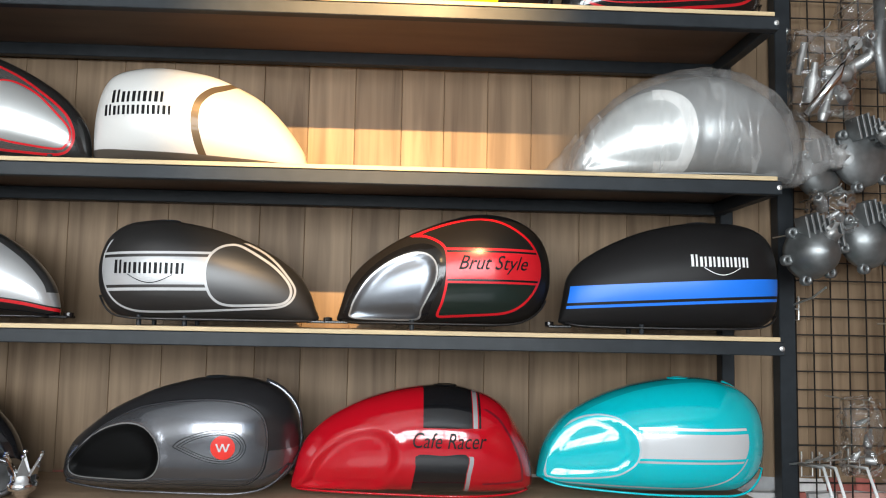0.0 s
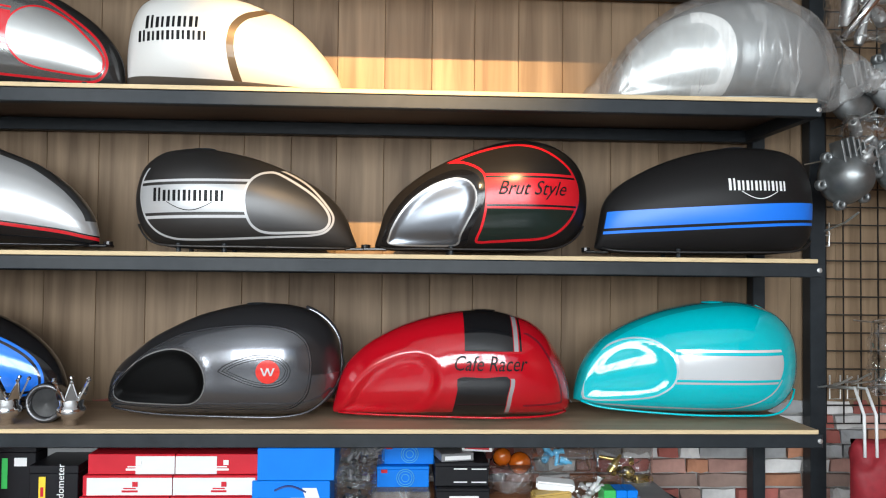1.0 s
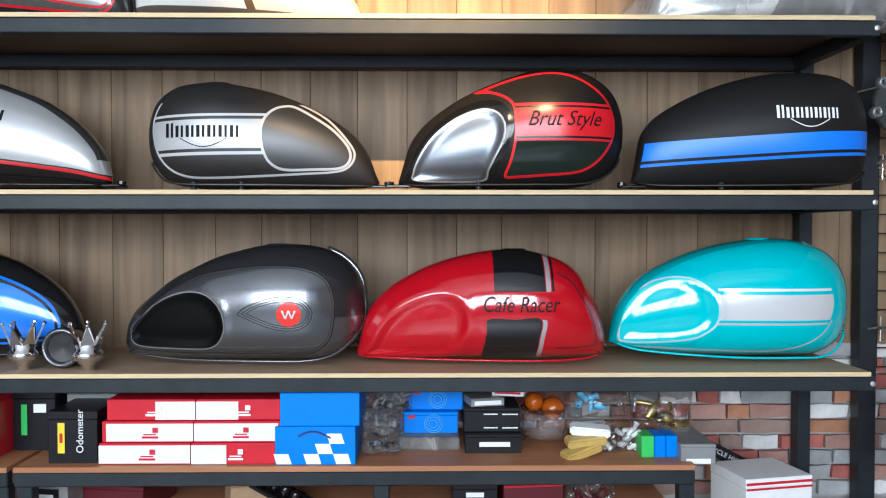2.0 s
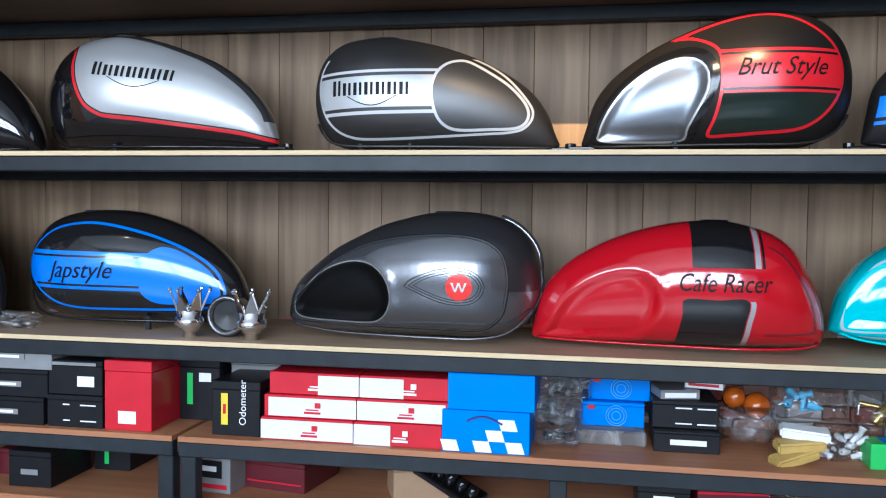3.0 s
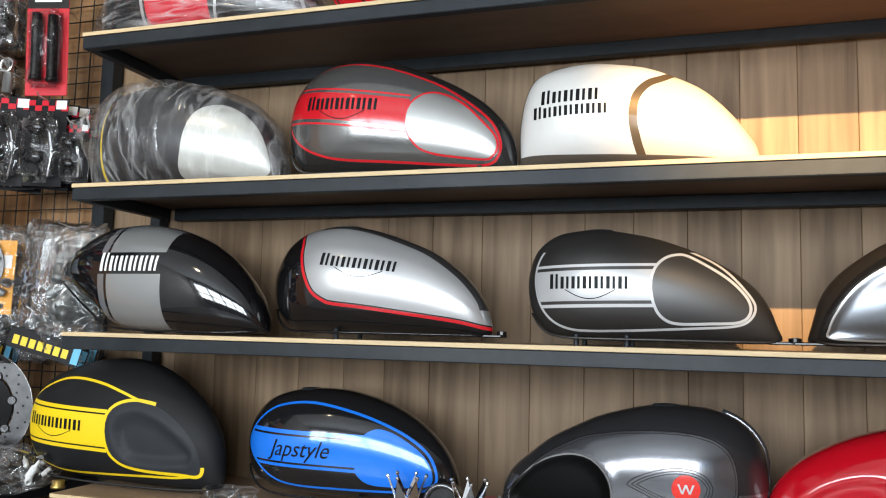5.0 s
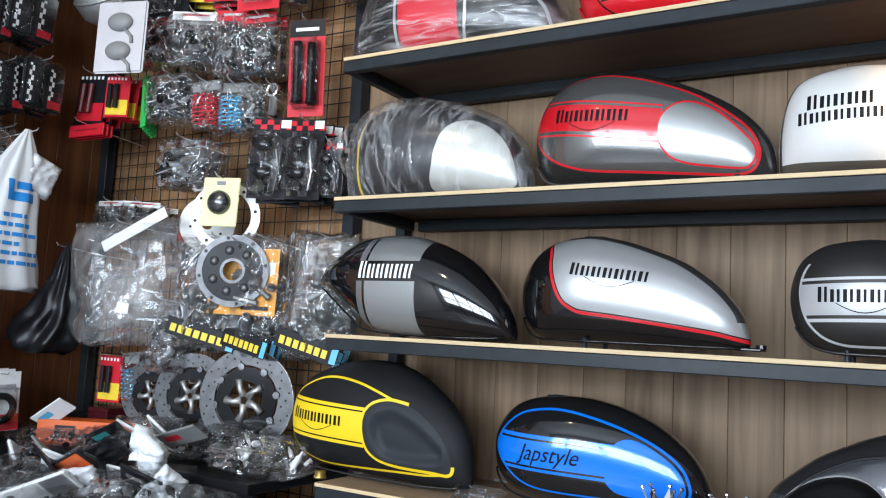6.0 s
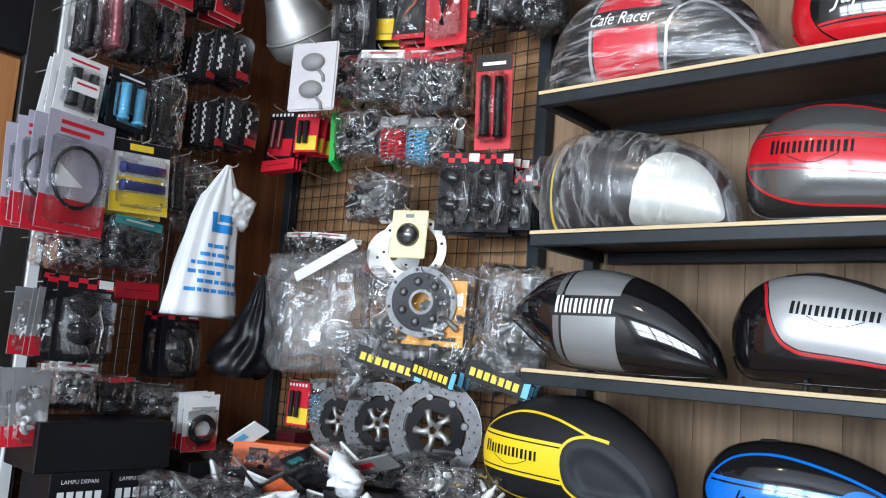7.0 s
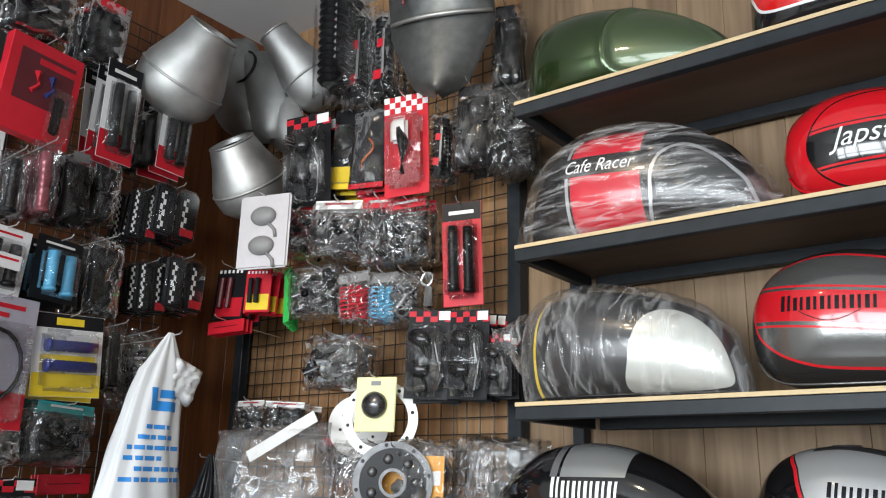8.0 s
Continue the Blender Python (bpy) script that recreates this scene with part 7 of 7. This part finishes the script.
hang("bag_clear", "W", -0.172, -1.3, 1.903, 0.128, 0.273)
hang("bag_bits_teal", "W", -0.467, -1.22, 1.687, 0.205, 0.171)
hang("bag_bits", "W", -0.653, -1.22, 1.649, 0.162, 0.107)
hang("mirror_red", "W", -0.614, -1.2, 1.438, 0.186, 0.256)
hang("clam_red", "W", -0.700, -1.25, 1.419, 0.085, 0.206)
hang("strip_red", "W", -0.361, -1.35, 1.550, 0.160, 0.058)
hang("mirror_red", "W", -0.208, -1.3, 1.380, 0.145, 0.231)
hang("clam_red", "W", -0.739, -1.2, 1.169, 0.105, 0.219)
hang("bag_white", "W", -0.591, -1.25, 1.231, 0.146, 0.143)
hang("bag_black", "W", -0.416, -1.3, 1.200, 0.128, 0.128)
hang("bag_clear", "W", -0.259, -1.3, 1.183, 0.162, 0.114)
hang("ring", "W", -0.154, -1.2, 1.117, 0.133, 0.191)
hang("BIGBOX", "W", -0.511, -1.15, 1.062, 0.421, 0.158)
hang("SEVEN", "W", -0.491, -1.15, 0.911, 0.367, 0.144)
hang("ORANGE", "N", -1.013, 0.0, 1.026, 0.521, 0.083)
hang("WBAG", "W", -0.204, -1.2, 1.751, 0.285, 0.541)
hang("BUCKET", "W", -0.20, -1.2, 2.93, 0.36, 0.34)
hang("SHIELD", "N", -1.361, 0.15, 3.059, 0.301, 0.432)
hang("SHIELD", "N", -1.255, 0.18, 2.999, 0.253, 0.409)
hang("SHIELD", "N", -1.190, 0.22, 2.949, 0.196, 0.403)
hang("BUCKET", "N", -1.214, 0.1, 2.639, 0.339, 0.283)
hang("BUCKET", "N", -1.076, 0.2, 3.074, 0.244, 0.353)
hang("VISOR", "N", -0.326, 0.1, 2.912, 0.346, 0.421)
hang("gaiter", "N", -0.805, 0.1, 3.074, 0.206, 0.432)
hang("gaiter", "N", -0.758, 0.18, 3.007, 0.137, 0.384)
hang("gaiter", "N", -0.657, 0.2, 2.995, 0.132, 0.354)
hang("mirror_red", "N", -0.915, 0.12, 2.642, 0.205, 0.335)
hang("tool_yellow", "N", -0.809, 0.2, 2.684, 0.137, 0.300)
hang("hookcard", "N", -0.660, 0.15, 2.639, 0.145, 0.289)
hang("redwhite", "N", -0.473, 0.12, 2.594, 0.174, 0.331)
hang("gaiter", "N", -0.401, 0.2, 2.595, 0.101, 0.235)
hang("bag_black", "N", -0.244, 0.15, 2.607, 0.146, 0.277)
hang("bag_bits", "N", -0.133, 0.18, 2.585, 0.158, 0.279)
hang("bag_black", "N", -0.164, 0.22, 2.877, 0.115, 0.293)
hang("blister_white", "N", -0.969, 0.0, 2.360, 0.221, 0.252)
hang("bag_red", "N", -0.969, 0.15, 2.401, 0.171, 0.207)
hang("bag_header", "N", -0.751, 0.12, 2.366, 0.222, 0.183)
hang("bag_dark_red", "N", -0.602, 0.15, 2.337, 0.144, 0.223)
hang("bag_dark_red", "N", -0.500, 0.18, 2.332, 0.161, 0.209)
hang("redcardgrip", "N", -0.309, 0.2, 2.235, 0.139, 0.320)
hang("tools_red", "N", -1.288, 0.12, 2.217, 0.182, 0.196)
hang("tools_yr", "N", -1.112, 0.1, 2.202, 0.136, 0.155)
hang("green", "N", -1.004, 0.12, 2.165, 0.156, 0.187)
hang("bag_bits", "N", -0.842, 0.12, 2.168, 0.224, 0.176)
hang("springs_red", "N", -0.664, 0.12, 2.127, 0.133, 0.163)
hang("springs_blue", "N", -0.571, 0.15, 2.121, 0.109, 0.161)
hang("bag_clear", "N", -0.506, 0.18, 2.117, 0.119, 0.165)
hang("lever", "N", -0.393, 0.15, 2.117, 0.073, 0.104)
hang("strip_red", "N", -1.259, 0.1, 2.087, 0.194, 0.045)
hang("bag_clear", "N", -0.747, 0.12, 1.932, 0.234, 0.180)
hang("mirror_red", "N", -0.389, 0.15, 1.934, 0.158, 0.259)
hang("mirror_red", "N", -0.261, 0.17, 1.927, 0.144, 0.252)
hang("mirror_red", "N", -0.177, 0.2, 1.896, 0.082, 0.172)
hang("yellowcard", "N", -0.539, 0.1, 1.792, 0.145, 0.158)
hang("RING", "N", -0.562, 0.15, 1.754, 0.284, 0.197)
hang("PLATE", "N", -0.695, 0.2, 1.739, 0.261, 0.188)
hang("bag_small", "N", -1.198, 0.2, 1.777, 0.142, 0.119)
hang("bag_small", "N", -1.029, 0.2, 1.768, 0.193, 0.117)
hang("bag_big", "N", -0.895, 0.05, 1.525, 0.464, 0.417)
hang("bag_red", "N", -0.762, 0.22, 1.638, 0.192, 0.140)
hang("SPROCKET", "N", -0.683, 0.15, 1.544, 0.106, 0.076)
hang("RING2", "N", -0.480, 0.12, 1.574, 0.245, 0.199)
hang("orangecard", "N", -0.472, 0.16, 1.544, 0.275, 0.212)
hang("bag_label", "N", -0.582, 0.14, 1.509, 0.307, 0.369)
hang("bag_label", "N", -0.403, 0.16, 1.499, 0.208, 0.391)
hang("bag_label", "N", -0.160, 0.16, 1.501, 0.260, 0.387)
hang("DISC", "N", -0.409, 0.15, 1.179, 0.365, 0.273)
hang("DISC", "N", -0.665, 0.17, 1.171, 0.219, 0.237)
hang("DISC", "N", -0.886, 0.2, 1.156, 0.214, 0.212)
hang("tools_yr", "N", -1.070, 0.15, 1.200, 0.132, 0.165)
hang("springs_blue", "N", -0.991, 0.18, 1.201, 0.081, 0.177)
hang("BLACKBAG", "N", -1.141, -0.05, 1.475, 0.338, 0.357)
hang("bag_clear", "N", -0.761, 0.12, 1.360, 0.155, 0.241)

# ---- counter under the hanging goods ----
ct = thing("display_counter", pose(0, 0, 0), "dark wooden display counter heaped with packets", "counter")
part("top", box(WX + 0.06, -0.16, -0.08, 0.36, 0.955, 0.984, 0.002), C_BLACK, ct)
part("lower_top", box(-1.10, -0.17, -0.55, -0.081, 0.84, 0.868, 0.002), C_BLACK, ct)
part("lower_front", box(-1.10, -0.17, -0.53, -0.51, 0.0, 0.8395, 0.002), C_BLACK, ct)
part("front", box(WX + 0.06, -0.16, -0.06, -0.04, 0.0, 0.9545, 0.002), C_BLACK, ct)
part("side_top", box(WX + 0.06, -1.12, -0.80, -0.081, 0.78, 0.8135, 0.002), C_BLACK, ct)
part("side_front", box(-1.16, -1.14, -0.80, -0.081, 0.0, 0.7795, 0.002), C_BLACK, ct)
part("riser", box(WX + 0.06, -1.2, -0.18, -0.082, 0.814, 0.984, 0.002), C_BLACK, ct)
heap = random.Random(4)
for k in range(15):
    x = -0.88 + k * 0.05
    loose_bag(x, heap.uniform(-0.03, 0.14), 0.984 + heap.uniform(0, 0.02), heap.uniform(0.14, 0.22), heap.uniform(0.06, 0.11), heap.uniform(0.10, 0.16),
              heap.choice([GLOSS_BLACK, C_GREY, C_BLACK, DARK_CHROME, C_WHITE]), "crumpled clear bag of parts heaped on the counter", 20.0 + k, heap.uniform(-40, 40), heap.uniform(-25, 25))
for k, (x, mt, lab) in enumerate(((-0.80, C_BLACK, "dark chequered flat packet on the heap"), (-0.70, C_ORANGE, "white and orange flat packet on the heap"), (-0.60, C_WHITE, "white paper packet on the heap"), (-0.48, C_GREY, "small grey packet on the heap"), (-1.12, C_WHITE, "white and blue instruction strip"))):
    p = thing("flat_packet", pose(x, -0.03 + 0.02 * (k % 3), 1.05 + 0.008 * k, 55, heap.uniform(-35, 35), heap.uniform(-20, 50)), lab, "packet", "flat packets on the heap")
    part("body", box(-0.07, 0.07, -0.004, 0.004, -0.035, 0.035, 0.002), mt if k != 1 else C_WHITE, p)
    print_on(p, -0.05, 0.0, -0.005, 0.02, (C_TEAL, C_ORANGE, C_GREY, C_RED, C_SKY)[k], -0.0055)

for k in range(7):
    loose_bag(-1.42 + 0.085 * k, -0.03 + heap.uniform(0, 0.05), 0.984, heap.uniform(0.10, 0.15), heap.uniform(0.035, 0.06), heap.uniform(0.08, 0.12),
              heap.choice([GLOSS_BLACK, DARK_CHROME, RUBBER]), "flat clear bag of black parts on the counter", 50.0 + k, heap.uniform(-40, 40), heap.uniform(-10, 10))
for k, (x, mt) in enumerate(((-1.33, C_BLACK), (-1.22, C_MAROON), (-1.12, C_BLACK))):
    carton(x, x + 0.095, 0.2, COUNTER - 0.001, COUNTER + 0.07 + 0.03 * (k % 2), 0.12, mt, "small dark carton standing on the counter", ((0.2, 0.8, 0.3, 0.5, C_GREY),), turn=14 - 9 * k, group="cartons on the counter")

for k in range(26):
    x, y = -1.02 + (k % 9) * 0.098 + heap.uniform(-0.02, 0.02), -0.13 - (k // 9) * 0.13 + heap.uniform(-0.02, 0.02)
    loose_bag(x, y, 0.868 + heap.uniform(0, 0.02), heap.uniform(0.13, 0.2), heap.uniform(0.06, 0.13), heap.uniform(0.10, 0.16),
              heap.choice([C_BLACK, GLOSS_BLACK, DARK_CHROME, RUBBER, C_GREY]), "crumpled clear bag of parts on the counter's lower step", 70.0 + k, heap.uniform(-40, 40), heap.uniform(-30, 30))
for k, (x, y, mt) in enumerate(((-0.85, -0.2, C_GREY), (-0.72, -0.22, C_WHITE), (-0.52, -0.15, C_WHITE), (-0.62, -0.34, C_BLACK), (-0.36, -0.24, C_BLACK), (-0.95, -0.36, C_GREY))):
    p = thing("flat_packet", pose(x, y, 1.0 - 0.02 * (k % 3), 50, heap.uniform(-30, 30), heap.uniform(-30, 40)), "bent flat packet on the heap of bags", "packet", "flat packets on the heap")
    part("body", box(-0.08, 0.08, -0.004, 0.004, -0.04, 0.04, 0.002), mt, p)
    print_on(p, -0.06, 0.0, -0.005, 0.012, C_BLACK if k % 2 else C_GREY, -0.0055)

def long_packet(m, length, width, body, label, chequers, band):
    """A long flat packet with a printed end and a chequered field."""
    p = thing("long_packet", m, label, "packet", "flat packets on the heap")
    part("body", box(-length / 2, length / 2, -0.005, 0.005, -width / 2, width / 2, 0.003, seg=2), body, p)
    if chequers:
        q, bm = width / 5, bmesh.new()
        for i in range(int(length * 0.55 / q)):
            for k in range(5):
                if (i + k) % 2 == 0:
                    x, z = -length * 0.46 + i * q, -width / 2 + k * q
                    box(x, x + q, -0.0064, -0.0056, z, z + q, 0, bm)
        tagged(part("chequered_print", bm, C_GREY, p), kind="stuff")
    if band is not None:
        print_on(p, length * 0.16, length * 0.46, -width * 0.44, width * 0.44, band, -0.0068)
    part("film", pillow(length * 1.06, width * 1.2, 0.022, length * 30), BAGFILM, p, smooth=True)
    return p


long_packet(pose(-0.70, -0.20, 0.985, 42, -24, 8), 0.34, 0.075, C_BLACK, "black chequered long packet lying on heaped bags", True, None)
long_packet(pose(-0.68, -0.31, 0.955, 48, -30, 14), 0.30, 0.08, C_BLACK, "black and orange long packet lying on heaped bags", False, C_ORANGE)
long_packet(pose(-0.60, -0.40, 0.945, 50, -22, 20), 0.24, 0.08, C_WHITE, "white printed long packet lying on heaped bags", False, C_GREY)
long_packet(pose(-1.06, -0.16, 0.94, 55, 62, 10), 0.15, 0.05, C_WHITE, "white and blue printed strip among bags", False, C_SKY)
for k, (x, y, z, w, h) in enumerate(((-0.49, -0.14, 1.04, 0.14, 0.10), (-0.56, -0.30, 0.965, 0.11, 0.08), (-0.33, -0.22, 0.965, 0.12, 0.08))):
    wad = thing("crumpled_paper", pose(x, y, z, 20, 30 - 40 * k, 15 * k), "crumpled white wrapping paper on the heap", "paper", "crumpled paper on the heap")
    part("sheet", pillow(w, h, 0.05, 90.0 + k, 18, 18, 0.55), BAG_WHITE, wad, smooth=True)

# ---- goods beside the rack ----
def casting(x, y, z, r, label, dome=1.0):
    p = thing("engine_cover", pose(x, y, z, 0, 0, 8), label, "engine cover", "cast engine covers")
    part("dome", lathe([(0, 0.075 * dome), (r * 0.45, 0.07 * dome), (r * 0.8, 0.045 * dome), (r * 0.97, 0.012 * dome), (r * 1.0, 0.0), (r * 1.04, -0.004), (r * 1.04, -0.02), (0, -0.02)], 36), CAST, p, m=pose(0, 0, 0, 90), smooth=True)
    for k in range(6):
        a = k * math.pi / 3 + 0.3
        part("lug", lathe([(0.006, 0), (0.006, 0.018), (0.014, 0.018), (0.014, 0)], 14), CAST, p, m=pose(r * 1.1 * math.cos(a), 0.01, r * 1.1 * math.sin(a), 90), smooth=True)
    for k in range(7):
        part("fin", box(-0.003, 0.003, -0.05, 0.0, -0.03, 0.03, 0.001), CAST, p, m=pose(-r * 0.6 + k * 0.016, 0.0, r * 1.05 - 0.006 * abs(k - 2), 0, -12))
    part("spout", tube([(r * 0.2, -0.05, r * 0.5), (r * 0.35, -0.07, r * 0.7), (r * 0.3, -0.06, r * 0.95)], [0.02, 0.016, 0.018], 10), ALU, p, smooth=True)
    hook(p, 0.18, r * 0.9, 0.17)
    return p


casting(2.925, 0.2, 1.61, 0.066, "grey cast engine cover with lugs and fins on the grid")
casting(3.10, 0.24, 1.65, 0.07, "grey cast engine cover in a clear bag", 0.6)
casting(3.09, 0.24, 1.87, 0.075, "finned grey cast cover hanging in a row", 0.3)
casting(2.99, 0.27, 1.83, 0.06, "small finned grey cast cover on the grid", 0.3)
for x, y, z, w, h, s in ((2.96, 0.2, 2.08, 0.18, 0.24, 31.0), (3.10, 0.22, 2.2, 0.16, 0.26, 32.0), (2.99, 0.22, 1.72, 0.12, 0.12, 33.0), (3.04, 0.2, 1.15, 0.10, 0.2, 34.0)):
    b = loose_bag(x, y, z - h / 2, w, h, 0.09, ALU, "clear bag with bright metal levers hanging on the grid", s, count=5)
    hook(b, 0.17, h * 0.45, 0.17)
lev = thing("pedal_lever", pose(2.95, 0.15, 2.04, 0, 35, 0), "bright steel pedal lever in clear film", "lever")
part("shaft", tube([(0, 0, 0.12), (0.005, -0.02, 0.02), (0, 0, -0.10)], [0.008, 0.013, 0.008], 10), CHROME, lev, smooth=True)
part("eye_plate", lathe([(0.006, 0), (0.006, 0.005), (0.018, 0.005), (0.018, 0)], 16), ALU, lev, m=pose(0, 0, 0.13, 90))
hook(lev, 0.2, 0.13, 0.21)
pipe = thing("exhaust_pipe", pose(3.11, 0.18, 2.14), "thick dull metal pipe hanging upright", "pipe")
part("tube", tube([(0, 0, 0.16), (0.0, 0, 0.0), (0.012, 0, -0.11)], 0.016, 12), CAST, pipe, smooth=True)
hook(pipe, 0.2, 0.13, 0.19)
for x, z in ((2.94, 1.47), (2.92, 1.04), (2.97, 1.05), (3.02, 1.05), (3.10, 1.06)):
    k = thing("grid_hook", pose(x, 0.375, z), "empty zinc wire hook clipped to the grid", "hook", "grid hooks")
    part("prong", tube([(0.015, 0, 0.01), (0.03, -0.09, 0.03), (0.045, -0.13, 0.055)], 0.0028, 6), ZINC, k)
    part("clip", tube([(0, -0.006, 0.035), (0, -0.006, -0.03), (0.03, -0.006, -0.03), (0.03, -0.006, 0.035)], 0.0025, 6), ZINC, k)
    part("clip_bar", tube([(0, -0.007, 0.0), (0.03, -0.007, 0.0)], 0.0022, 6), ZINC, k)
cab = thing("red_bag", pose(2.97, 0.12, 0.86), "dark red fabric bag hanging on pale straps", "bag")
part("bag", pillow(0.16, 0.20, 0.07, 41.0), mat("red_fabric", (0.26, 0.012, 0.02), 0.7, 0, 0.2, 80, 0.2), cab, smooth=True)
for x in (-0.06, -0.03, 0.05):
    part("strap", tube([(x, -0.03, 0.06), (x + 0.004, -0.02, 0.16), (x + 0.02, 0.05, 0.215), (x + 0.03, 0.2, 0.2)], 0.004, 6), C_WHITE, cab, smooth=True)
wrapped = thing("black_cable_set", pose(3.16, 0.2, 1.36, 0, 30, 0), "black bent cable frame hanging on the grid", "cable")
part("cable", tube([(-0.06, 0, 0.03), (0.0, -0.02, 0.1), (0.08, 0, 0.06), (0.05, 0, -0.05), (-0.02, 0, -0.06)], 0.006, 8, closed=True), RUBBER, wrapped, smooth=True)
hook(wrapped, 0.2, 0.09, 0.19)

# ---- brick facing under the shelves ----
STONES = []
for nm, c in (("red", (0.34, 0.10, 0.08)), ("rose", (0.40, 0.22, 0.18)), ("grey", (0.33, 0.33, 0.33)), ("pale", (0.58, 0.56, 0.54)), ("brown", (0.25, 0.17, 0.14)), ("orange", (0.42, 0.19, 0.11))):
    STONES.append(mat("brick_" + nm, c, 0.85, 0, 0.5, 30, 0.8, by_object=0.6))
bricks = thing("brick_facing", pose(0, WY + 0.016, 0), "rough facing of red, rose and grey bricks with dark joints", "brick wall", kind="structure")
brnd = random.Random(9)
SHARED = {}


def brick_mesh(w, h, mtl, v):
    key = (round(w, 2), h, mtl.name, v)
    if key not in SHARED:
        b = box(-w / 2 + 0.003, w / 2 - 0.003, -0.014, 0.0, -h / 2 + 0.003, h / 2 - 0.003)
        bmesh.ops.subdivide_edges(b, edges=[e for e in b.edges if abs(e.verts[0].co.x - e.verts[1].co.x) > 0.01], cuts=2)
        for q in b.verts:
            if q.co.y < -0.01:
                q.co += Vector((brnd.uniform(-0.004, 0.004), brnd.uniform(-0.003, 0.003), brnd.uniform(-0.0035, 0.0035)))
        me = bpy.data.meshes.new("brick")
        b.to_mesh(me); b.free()
        me.materials.append(mtl)
        SHARED[key] = me
    return SHARED[key]


z, BH = 0.60, 0.041
while z < 0.985:
    x = 0.02 - brnd.uniform(0, 0.1)
    while x < 3.5:
        w = brnd.choice([0.06, 0.08, 0.10, 0.12, 0.15])
        o = new("brick", brick_mesh(w, BH, brnd.choice(STONES + STONES[:4]), brnd.randrange(3)))
        o.parent = bricks
        o.matrix_basis = pose(x + w / 2, brnd.uniform(-0.004, 0.0), z + BH / 2)
        x += w
    z += BH
